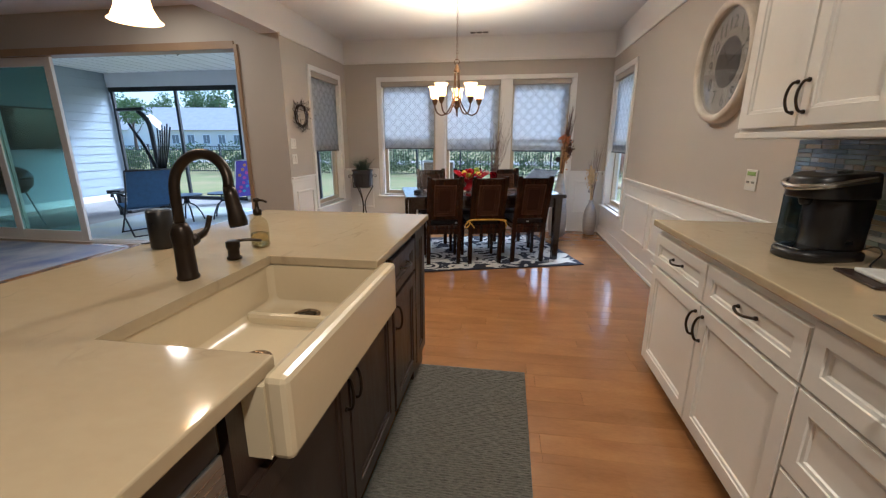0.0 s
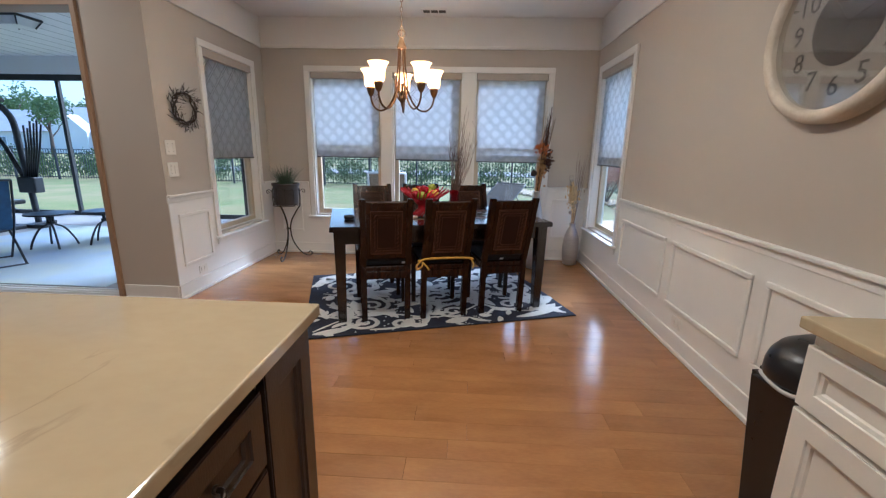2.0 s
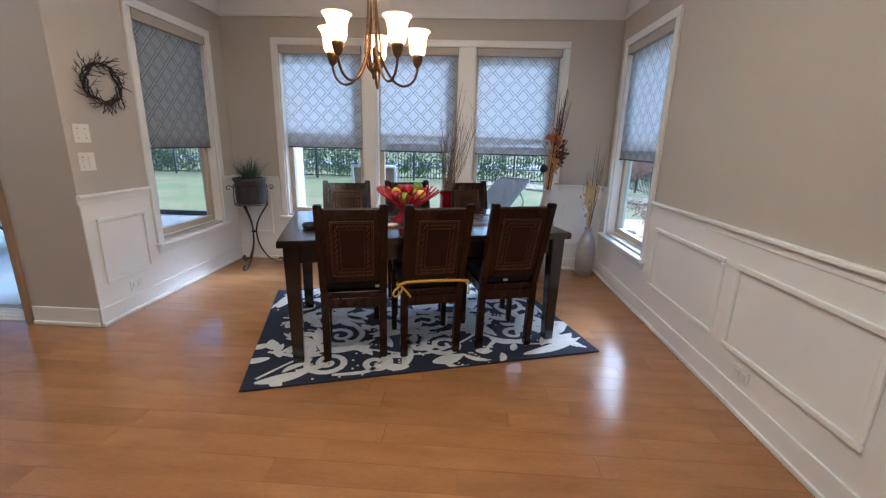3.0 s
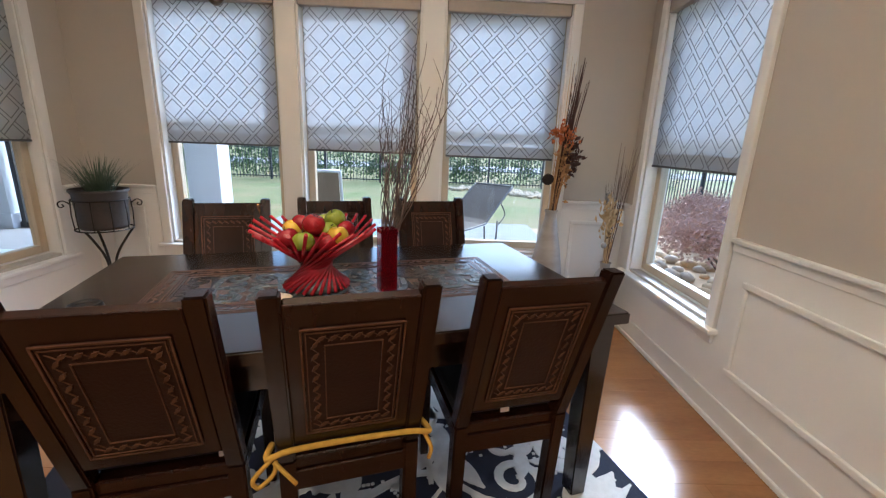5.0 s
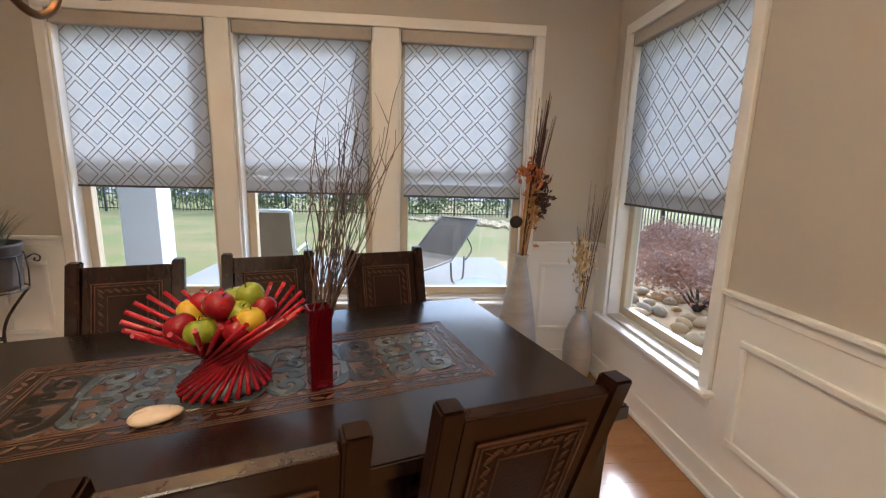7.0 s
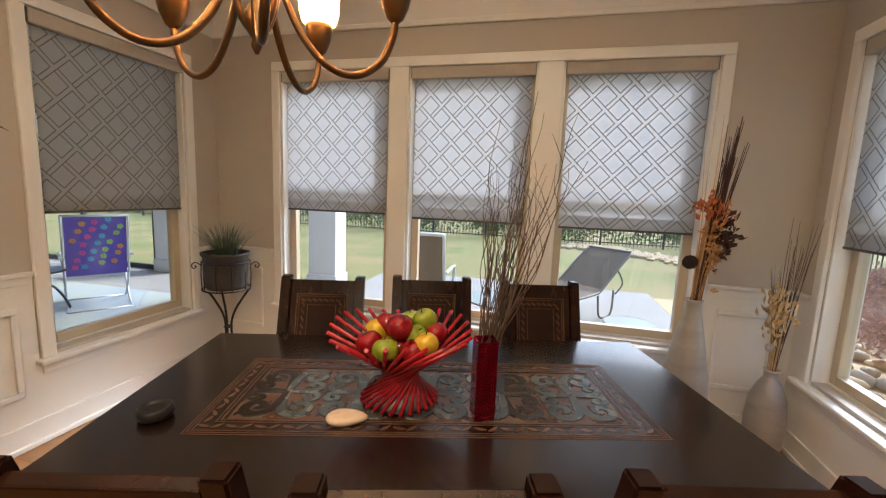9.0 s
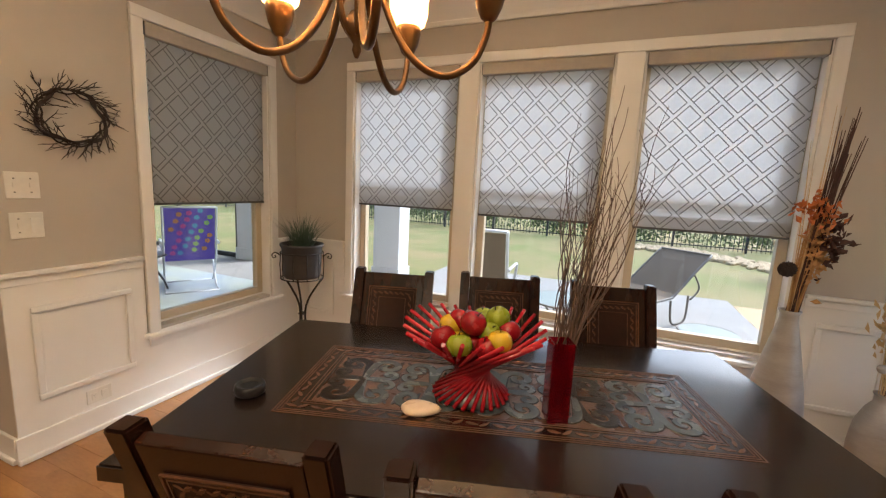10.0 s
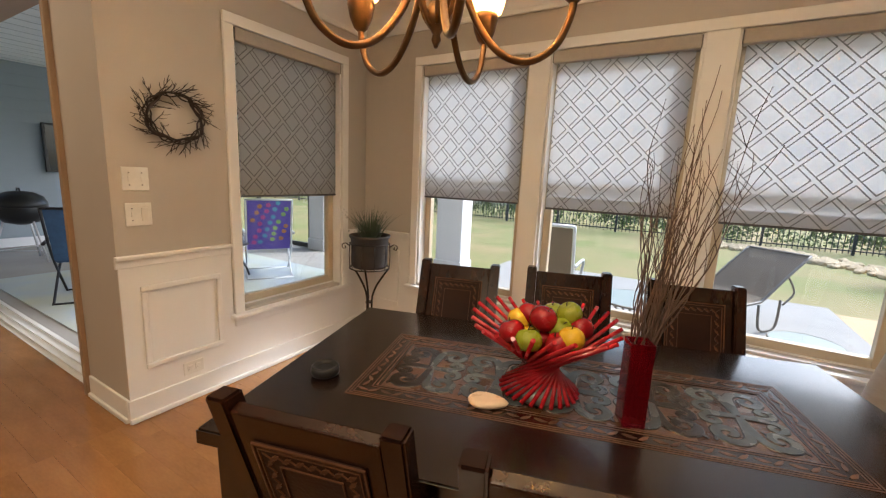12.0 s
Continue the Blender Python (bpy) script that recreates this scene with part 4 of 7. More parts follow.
sw = thing("wall_porch", "blue grey lap siding wall of the porch", "wall", kind="structure")
boxes("backing", SIDING, sw, (PX0 - 0.15, YS + T, -0.2, PX0 - 0.02, PY1 + 0.1, PZ))
bm = bmesh.new()
box(bm, -0.02, 0, 0, 0.0, PY1 - YS - T, 0.178)
for v in bm.verts:
    if v.co.z > 0.1 and v.co.x > -0.01:
        v.co.x = -0.014
b0 = part("board", bm, SIDING, sw, m=pose(PX0, YS + T, -0.05))
for k in range(1, 16):
    o = new("board", b0.data)
    o.parent = sw
    o.matrix_basis = pose(PX0, YS + T, -0.05 + k * 0.178)
structure("wall_outer", "siding clad outside face of the house", SIDING, (XW, YS + T, 2.34, XL - T, YS + T + 0.03, PZ), (XL - T - 0.03, YS + T + 0.03, -0.15, XL - T, 5.0, PZ), (XL - T - 0.03, 6.02, -0.15, XL - T, YF + T, PZ), (XL - T - 0.03, 5.0, -0.15, XL - T, 6.02, 0.44), (XL - T - 0.03, 5.0, 2.2, XL - T, 6.02, PZ), category="wall")
# unseen slab added over the house, only to shade its walls and windows
structure("roof_shade_slab", "unseen black slab over the house that blocks sky and sun", BLACK, (XW - 1, YB - 1, 2.95, XR + 0.3, YF + 0.45, 3.1), category="roof")

SCREENBLACK = mat("black_aluminium", (0.02, 0.021, 0.023), rough=0.5)
scr = thing("porch_screen", "black framed insect screen wall of the porch", "screen", kind="structure")
for x in (-9.05, -7.41, -5.92, -5.40, -4.1):
    boxes("post", SCREENBLACK, scr, (x - 0.03, PY1 - 0.03, -0.035, x + 0.03, PY1 + 0.03, 2.5), bevel=0.004)
boxes("rail", SCREENBLACK, scr, (PX0, PY1 - 0.025, -0.035, PX1 - 0.1, PY1 + 0.025, 0.04))
boxes("roller_housing", SCREENBLACK, scr, (PX0, PY1 - 0.05, 2.40, -5.9, PY1 + 0.03, 2.52), bevel=0.01)
for x0, x1, y0, y1 in ((-5.84, -5.48, PY1 - 0.10, PY1 + 0.14), (PX1 - 0.42, PX1, PY1 - 0.10, PY1 + 0.20)):
    pc = thing("porch_post", "white boxed porch post", "post", kind="structure")
    boxes("shaft", WHITEOUT, pc, (x0, y0, -0.04, x1, y1, 2.5), bevel=0.008)
    boxes("base", WHITEOUT, pc, (x0 - 0.02, y0 - 0.02, -0.04, x1 + 0.02, y1 + 0.02, 0.16), bevel=0.008)


# ---- things in the dining room ----
def rot(p, a):
    c, s = math.cos(a), math.sin(a)
    return Vector((c * p[0] - s * p[1], s * p[0] + c * p[1], p[2]))


# chandelier
CH = pose(-0.457, 4.22, -0.035, 0, 0, 5)
LAMPBRONZE = mat("brushed_antique_bronze", (0.19, 0.108, 0.048), (0.095, 0.054, 0.025), 0.33, metal=0.75, scale=14)
chand = thing("chandelier", "bronze five-arm chandelier with lit frosted glass bell shades", "chandelier", CH)
bm = bmesh.new()
lathe(bm, [(0.012, CZ - 0.02), (0.03, CZ - 0.01), (0.062, CZ + 0.015), (0.065, CZ + 0.035)], 24)
part("canopy", bm, LAMPBRONZE, chand)
bm = bmesh.new()
z, k = CZ - 0.02, 0
while z > 2.11:
    pts = [rot((0.0085 * math.cos(a), 0, z - 0.017 + 0.017 * math.sin(a)), k % 2 * math.pi / 2) for a in (2 * math.pi * j / 10 for j in range(11))]
    tube(bm, pts, 0.0022, 5, False)
    z -= 0.029
    k += 1
part("chain", bm, LAMPBRONZE, chand)
bm = bmesh.new()
tube(bm, [(0.024 * math.cos(a), 0, 2.092 + 0.024 * math.sin(a)) for a in (2 * math.pi * j / 18 for j in range(19))], 0.0035, 6, False)
part("ring", bm, LAMPBRONZE, chand)
bm = bmesh.new()
lathe(bm, [(0.006, 2.07), (0.014, 2.062), (0.02, 2.04), (0.032, 2.015), (0.034, 2.0), (0.03, 1.995)], 18)
part("cap", bm, LAMPBRONZE, chand)
for j in range(6):
    a = math.pi * j / 3
    bm = bmesh.new()
    tube(bm, smooth_path([rot(p, a) for p in ((0.020, 0, 2.0), (0.026, 0, 1.88), (0.040, 0, 1.76), (0.030, 0, 1.69), (0.012, 0, 1.66))], 4), 0.0055, 6)
    part("rod", bm, LAMPBRONZE, chand)
bm = bmesh.new()
lathe(bm, [(0.012, 1.70), (0.020, 1.685), (0.022, 1.668), (0.013, 1.655), (0.007, 1.645), (0.009, 1.635), (0.003, 1.622)], 16)
part("finial", bm, LAMPBRONZE, chand)
SHADE = glow("frosted_shade_glass", (1.0, 0.58, 0.20), 3.2, (0.74, 0.46, 0.18))
n_, l_ = SHADE.node_tree.nodes, SHADE.node_tree.links.new
tr_, mx_ = n_.new("ShaderNodeBsdfTranslucent"), n_.new("ShaderNodeMixShader")
tr_.inputs[0].default_value = (0.92, 0.72, 0.42, 1)
mx_.inputs[0].default_value = 0.55
l_(n_["Principled BSDF"].outputs[0], mx_.inputs[1])
l_(tr_.outputs[0], mx_.inputs[2])
l_(mx_.outputs[0], n_["Material Output"].inputs[0])
BULB = glow("bulb", (1.0, 0.78, 0.48), 25.0)
for j in range(5):
    a = math.pi / 2 + 2 * math.pi * j / 5
    bm = bmesh.new()
    tube(bm, smooth_path([rot(p, a) for p in ((0.016, 0, 1.775), (0.040, 0, 1.735), (0.072, 0, 1.665), (0.115, 0, 1.615), (0.165, 0, 1.600), (0.210, 0, 1.625), (0.232, 0, 1.672), (0.235, 0, 1.705))], 5), 0.0068, 8)
    part("arm", bm, LAMPBRONZE, chand)
    bm = bmesh.new()
    lathe(bm, [(0.007, 1.695), (0.015, 1.702), (0.024, 1.722), (0.029, 1.745), (0.029, 1.757), (0.020, 1.760)], 16)
    part("cup", bm, LAMPBRONZE, chand, m=pose(*(rot((0.235, 0, 0), a))))
    bm = bmesh.new()
    prof = [(0.022, 1.752), (0.037, 1.764), (0.043, 1.785), (0.044, 1.815), (0.048, 1.84), (0.058, 1.862), (0.068, 1.874)]
    lathe(bm, prof + [(r - 0.004, z + 0.001) for r, z in prof[::-1]], 24)
    for f in [f for f in bm.faces if len(f.verts) > 4]:
        bm.faces.remove(f)
    sh = part("shade", bm, SHADE, chand, "lit frosted glass bell shade", m=pose(*(rot((0.235, 0, 0), a))))
    bm = bmesh.new()
    lathe(bm, [(0.006, 1.758), (0.011, 1.77), (0.014, 1.785), (0.012, 1.80), (0.005, 1.81)], 12)
    part("bulb", bm, BULB, sh, "glowing bulb")
    q = CH @ Vector(rot((0.235, 0, 1.825), a))
    lamp("chandelier_lamp", "POINT", pose(q.x, q.y, q.z), CHAND_W, WARM, 0.026)

# pendant over the island
pen = thing("pendant_lamp", "lit amber glass bell pendant over the island", "pendant lamp", pose(-1.20, 1.31, 0))
bm = bmesh.new()
tube(bm, [(0, 0, 1.86), (0, 0, CZ)], 0.005, 8)
part("stem", bm, LAMPBRONZE, pen)
bm = bmesh.new()
lathe(bm, [(0.02, CZ - 0.03), (0.055, CZ - 0.02), (0.06, CZ)], 20)
part("canopy", bm, LAMPBRONZE, pen)
bm = bmesh.new()
lathe(bm, [(0.012, 1.87), (0.026, 1.86), (0.03, 1.82), (0.024, 1.805)], 16)
part("cap", bm, LAMPBRONZE, pen)
bm = bmesh.new()
prof = [(0.026, 1.825), (0.040, 1.812), (0.048, 1.78), (0.056, 1.74), (0.070, 1.71), (0.082, 1.70)]
lathe(bm, prof + [(r - 0.004, z) for r, z in prof[::-1]], 28)
for f in [f for f in bm.faces if len(f.verts) > 4]:
    bm.faces.remove(f)
part("shade", bm, SHADE, pen, "lit amber glass bell shade")
lamp("pendant_bulb", "POINT", pose(-1.20, 1.31, 1.70), PENDANT_W, WARM, 0.04)

# trim rings added round the unseen fill lamps
for lx, ly in FILL_LAMPS:
    dl = thing("downlight", "added round white trim ring of an unseen ceiling fill lamp", "downlight", pose(lx, ly, CZ))
    bm = bmesh.new()
    lathe(bm, [(0.068, 0.0), (0.085, -0.004), (0.088, -0.0005)], 24)
    part("trim_ring", bm, WHITE, dl)

# ceiling vent
cv = thing("ceiling_vent", "white slatted ceiling vent", "vent", pose(-0.38, 6.02, CZ))
boxes("frame", WHITE, cv, (-0.14, -0.07, -0.010, 0.14, -0.05, 0), (-0.14, 0.05, -0.010, 0.14, 0.07, 0), (-0.14, -0.05, -0.010, -0.12, 0.05, 0), (0.12, -0.05, -0.010, 0.14, 0.05, 0), bevel=0.002)
boxes("backing", BLACK, cv, (-0.12, -0.05, -0.002, 0.12, 0.05, -0.0005))
for x in (-0.042, 0.042):
    boxes("divider", WHITE, cv, (x - 0.006, -0.05, -0.009, x + 0.006, 0.05, -0.002))
for k in range(5):
    boxes("slat", GREYRAIL, cv, (-0.12, -0.046 + k * 0.02, -0.008, 0.12, -0.040 + k * 0.02, -0.003))

# wall clock
clock = thing("wall_clock", "large round whitewashed wall clock with a glazed face", "clock", pose(XR, 3.035, 1.80, 0, 0, -90) @ pose(0, 0, 0, 90, 0, 0) @ Matrix.Diagonal((1.03, 1.02, 1, 1)))
WASH = mat("whitewashed_wood", (0.66, 0.61, 0.52), (0.45, 0.39, 0.30), 0.6, scale=7, stretch=(1, 1, 3), bump=0.25, bscale=60)
# face colour darkened to stand in for the dark room mirrored in the glass
FACE = mat("dimmed_clock_face", (0.46, 0.435, 0.39), (0.36, 0.335, 0.295), 0.5, scale=4)
DARKFACE = mat("dark_clock_centre", (0.05, 0.05, 0.053), (0.03, 0.03, 0.033), 0.5, scale=9)
INK = mat("clock_ink", (0.07, 0.065, 0.065), rough=0.6)
bm = bmesh.new()
prof = [(0.312, 0.004), (0.312, 0.052), (0.319, 0.062), (0.332, 0.068), (0.348, 0.067), (0.361, 0.058), (0.368, 0.036), (0.368, 0.002)]
lathe(bm, prof, 56)
for f in [f for f in bm.faces if len(f.verts) > 4]:
    bm.faces.remove(f)
part("rim", bm, WASH, clock, "distressed whitewashed rim")
bm = bmesh.new()
lathe(bm, [(0.314, 0.003), (0.314, 0.012)], 48)
part("face", bm, FACE, clock)
bm = bmesh.new()
lathe(bm, [(0.150, 0.012), (0.150, 0.0145)], 40)
part("centre_disc", bm, DARKFACE, clock, "dark grey centre disc")


def text(body, size, material, parent, m, depth=0.0006):
    c = bpy.data.curves.new("lettering", "FONT")
    c.body, c.size, c.align_x, c.align_y, c.extrude, c.resolution_u = body, size, "CENTER", "CENTER", depth, 2
    tmp = bpy.data.objects.new("lettering", c)
    scene.collection.objects.link(tmp)
    me = bpy.data.meshes.new_from_object(tmp.evaluated_get(bpy.context.evaluated_depsgraph_get()))
    bpy.data.objects.remove(tmp)
    me.materials.clear()
    me.materials.append(material)
    o = new("numeral", me)
    o.parent = parent
    o.matrix_basis = m
    return o


for h in range(1, 13):
    a = math.pi / 2 - h * math.pi / 6
    text(str(h), 0.112, INK, clock, pose(0.226 * math.cos(a), 0.226 * math.sin(a), 0.0135))
for nm, ln, w, a in (("hour_hand", 0.12, 0.010, 2.2), ("minute_hand", 0.19, 0.007, 0.35)):
    bm = bmesh.new()
    box(bm, -0.02, -w, 0.018, ln, w, 0.0205, bevel=0.001)
    part(nm, bm, INK, clock, m=pose(0, 0, 0, 0, 0, math.degrees(a)))
bm = bmesh.new()
lathe(bm, [(0.3115, 0.034), (0.3115, 0.037)], 48)
gp = part("glass", bm, CLOCKGLASS, clock)
gp.visible_shadow = False

# wreath of twigs
wr = thing("twig_wreath", "dark bare-twig wreath on the wall", "wreath", pose(XL + 0.03, 4.725, 1.60, 0, 0, 90) @ pose(0, 0, 0, 90, 0, 0) @ Matrix.Diagonal((1.12, 1.0, 1.0, 1)))
TWIG = mat("dark_twig_bark", (0.035, 0.022, 0.017), (0.020, 0.012, 0.010), 0.75, scale=40, bump=0.3, bscale=200)
rng = random.Random(11)
bm = bmesh.new()
for k in range(7):
    ph = rng.uniform(0, 6.28)
    pts = []
    for j in range(41):
        a = 2 * math.pi * j / 40
        r = 0.118 + 0.010 * math.sin(3 * a + ph) + 0.006 * math.sin(7 * a + 2 * ph)
        pts.append((r * math.cos(a), r * math.sin(a), 0.012 * math.sin(4 * a + ph)))
    tube(bm, pts, 0.0038, 5, False)
tagged(part("twig_ring", bm, TWIG, wr), kind="stuff")
bm = bmesh.new()
for k in range(62):
    a = 2 * math.pi * k / 62 + rng.uniform(-0.05, 0.05)
    p = Vector((0.118 * math.cos(a), 0.118 * math.sin(a), rng.uniform(-0.01, 0.015)))
    d = Vector((math.cos(a - 0.9), math.sin(a - 0.9), rng.uniform(-0.2, 0.5)))
    if rng.random() < 0.2:
        d = Vector((-math.cos(a + 0.7), -math.sin(a + 0.7), 0.3))
    L = rng.uniform(0.06, 0.105)
    pts = [p]
    for j in range(4):
        d = (d + Vector((rng.uniform(-0.35, 0.35), rng.uniform(-0.35, 0.35), rng.uniform(-0.15, 0.15)))).normalized()
        pts.append(pts[-1] + d * L / 4)
        if j in (1, 2):
            e = (d + Vector((rng.uniform(-1, 1), rng.uniform(-1, 1), 0.2))).normalized()
            tube(bm, [pts[-1], pts[-1] + e * L * 0.22, pts[-1] + e * L * 0.34 + d * 0.008], [0.0018, 0.0016, 0.001], 4)
    tube(bm, pts, [0.0028, 0.0024, 0.002, 0.0018, 0.0012], 5)
tagged(part("branch_tangle", bm, TWIG, wr), kind="stuff")

# switch plates, outlets, keypad
PLATE = mat("white_switch_plastic", (0.78, 0.76, 0.70), rough=0.35)
GREY = mat("grey_screw", (0.25, 0.24, 0.22), rough=0.4)


def wall_plate(name, label, m, w, h, bits, category):
    """A plate on a wall: local x along it, -y out of it."""
    t = thing(name, label, category, m, group=name + "s")
    boxes("plate", PLATE, t, (-w / 2, -0.006, -h / 2, w / 2, 0, h / 2), bevel=0.0025)
    for nm, x, z, bw, bh, mt in bits:
        boxes(nm, mt, t, (x - bw / 2, -0.0095, z - bh / 2, x + bw / 2, -0.005, z + bh / 2), bevel=0.001)
    return t


wall_plate("light_switch", "white double light switch plate on the wall", pose(XL, 4.53, 1.28, 0, 0, 90), 0.118, 0.116, [("toggle", -0.028, 0, 0.010, 0.024, PLATE), ("toggle", 0.028, 0, 0.010, 0.024, PLATE), ("screw", -0.028, 0.03, 0.006, 0.006, GREY), ("screw", 0.028, 0.03, 0.006, 0.006, GREY), ("screw", -0.028, -0.03, 0.006, 0.006, GREY), ("screw", 0.028, -0.03, 0.006, 0.006, GREY)], "switch")
wall_plate("light_switch", "white switch plate with toggle and rocker on the wall", pose(XL, 4.532, 1.103, 0, 0, 90), 0.118, 0.116, [("toggle", -0.028, 0, 0.010, 0.024, PLATE), ("rocker", 0.028, 0, 0.032, 0.066, PLATE), ("screw", -0.028, 0.03, 0.006, 0.006, GREY), ("screw", -0.028, -0.03, 0.006, 0.006, GREY)], "switch")
for m in (pose(XL + WB, 4.745, 0.195, 0, 0, 90), pose(XR - WB, 3.866, 0.20, 0, 0, -90)):
    wall_plate("power_outlet", "white duplex power outlet on the wainscot", m, 0.114, 0.074, [("socket", -0.022, 0, 0.028, 0.034, PLATE), ("socket", 0.022, 0, 0.028, 0.034, PLATE), ("slot", -0.026, 0.004, 0.010, 0.003, GREY), ("slot", 0.018, 0.004, 0.010, 0.003, GREY), ("slot", -0.026, -0.006, 0.010, 0.003, GREY), ("slot", 0.018, -0.006, 0.010, 0.003, GREY)], "outlet")
LCD = mat("green_display", (0.30, 0.46, 0.12), rough=0.3)
wall_plate("alarm_keypad", "white wall keypad with a green display", pose(XR, 2.548, 1.095, 0, 0, -90), 0.112, 0.118, [("display", 0, 0.036, 0.078, 0.022, LCD), ("button", -0.025, -0.012, 0.024, 0.012, GREY), ("button", 0.025, -0.012, 0.024, 0.012, GREY)], "keypad")

# plant on an iron stand
PST = (-2.09, 5.93)
ps = thing("plant_stand", "black wrought-iron plant stand with scrolled feet", "plant stand", pose(*PST, 0) @ Matrix.Diagonal((1.28, 1.28, 1, 1)))
for z in (0.64, 0.83):
    bm = bmesh.new()
    tube(bm, [(0.118 * math.cos(a), 0.118 * math.sin(a), z) for a in (2 * math.pi * j / 28 for j in range(29))], 0.0045, 6, False)
    part("hoop", bm, IRON, ps)
for k in range(3):
    a = 0.5 + 2 * math.pi * k / 3
    bm = bmesh.new()
    tube(bm, smooth_path([rot(p, a) for p in ((0.118, 0, 0.64), (0.085, 0, 0.58), (0.035, 0, 0.47), (0.016, 0, 0.36), (0.03, 0, 0.22), (0.085, 0, 0.085), (0.145, 0, 0.02), (0.185, 0, 0.012), (0.20, 0, 0.04), (0.18, 0, 0.062), (0.165, 0, 0.045))], 5), 0.0062, 7)
    part("leg", bm, IRON, ps)
for k in range(10):
    a = 2 * math.pi * k / 10
    bm = bmesh.new()
    tube(bm, [rot((0.118, 0, 0.64), a), rot((0.122, 0, 0.735), a), rot((0.118, 0, 0.83), a)], 0.003, 5)
    part("stave", bm, IRON, ps)
for a in (0.55, 3.7):
    bm = bmesh.new()
    tube(bm, smooth_path([rot(p, a) for p in ((0.118, 0, 0.80), (0.145, 0, 0.825), (0.165, 0, 0.81), (0.16, 0, 0.785), (0.145, 0, 0.79), (0.150, 0, 0.805))], 4), 0.0035, 6)
    part("scroll", bm, IRON, ps)
bm = bmesh.new()
tube(bm, [(0.018 * math.cos(a), 0.018 * math.sin(a), 0.36) for a in (2 * math.pi * j / 12 for j in range(13))], 0.006, 6, False)
part("collar", bm, IRON, ps)
POT = mat("dark_planter", (0.060, 0.052, 0.048), (0.032, 0.028, 0.026), 0.6, scale=12, bump=0.25)
pt = thing("potted_grass", "green ornamental grass in a dark bucket planter", "potted plant", pose(*PST, 0.645) @ Matrix.Diagonal((1.28, 1.28, 1.1, 1)))
bm = bmesh.new()
lathe(bm, [(0.098, 0.0), (0.104, 0.02), (0.112, 0.20), (0.122, 0.215), (0.122, 0.228), (0.112, 0.228), (0.106, 0.20), (0.10, 0.17)], 32)
part("pot", bm, POT, pt)
GRASSLEAF = mat("grass_blades", (0.075, 0.115, 0.070), (0.035, 0.062, 0.040), 0.6, scale=30)
bm = bmesh.new()
rng = random.Random(3)
for k in range(190):
    a, r = rng.uniform(0, 6.28), 0.055 * math.sqrt(rng.random())
    lean, L = rng.uniform(0.1, 0.75), rng.uniform(0.17, 0.28)
    d = Vector((math.cos(a), math.sin(a), 0))
    side = Vector((-d.y, d.x, 0)) * 0.0035
    p0 = d * r + Vector((0, 0, 0.17))
    rows = []
    for j in range(5):
        t = j / 4
        p = p0 + d * (lean * L * t * (0.4 + 0.6 * t)) + Vector((0, 0, L * t * (1 - 0.25 * lean * t)))
        w = side * (1 - 0.93 * t)
        rows.append((bm.verts.new(p - w), bm.verts.new(p + w)))
    for (a0, a1), (b0, b1) in zip(rows, rows[1:]):
        bm.faces.new((a0, a1, b1, b0))
part("grass", bm, GRASSLEAF, pt, "thin green blades")

# floor vases with dried stems
SILVER = mat("brushed_silver_ceramic", (0.43, 0.40, 0.37), (0.33, 0.30, 0.27), 0.42, metal=0.25, scale=6, stretch=(1, 1, 4))
STRAW = mat("dried_straw", (0.52, 0.30, 0.11), (0.36, 0.19, 0.07), 0.8, scale=30)
RUST = mat("rust_leaves", (0.55, 0.17, 0.04), (0.36, 0.10, 0.03), 0.8, scale=20)
REED = mat("dark_reed", (0.085, 0.036, 0.028), (0.045, 0.020, 0.017), 0.8, scale=30)
PALESTEM = mat("pale_wheat", (0.66, 0.48, 0.24), (0.50, 0.34, 0.16), 0.85, scale=30)


def stems(parent, name, material, n, z0, h0, h1, lean, spread, r, seed, bend=0.08, label="", base=0.018):
    """A bunch of thin wavy stems out of a neck at height z0, leaning by (dx, dy) per metre."""
    rg = random.Random(seed)
    for _ in range(n):
        q = bmesh.new()
        L = rg.uniform(h0, h1)
        a, s = rg.uniform(0, 6.28), rg.uniform(0, spread)
        d = Vector((lean[0] + s * math.cos(a), lean[1] + s * math.sin(a), 1)).normalized()
        p = Vector((rg.uniform(-base, base), rg.uniform(-base, base), z0))
        c = Vector((rg.uniform(-1, 1), rg.uniform(-1, 1), 0)) * bend
        pts = [p + d * (L * t) + c * (L * t * t) + Vector((rg.uniform(-1, 1), rg.uniform(-1, 1), 0)) * bend * 0.05 for t in (0, 0.25, 0.5, 0.75, 1.0)]
        tube(q, pts, [r, r, r * 0.85, r * 0.7, r * 0.35], 5)
        part(name, q, material, parent, label)


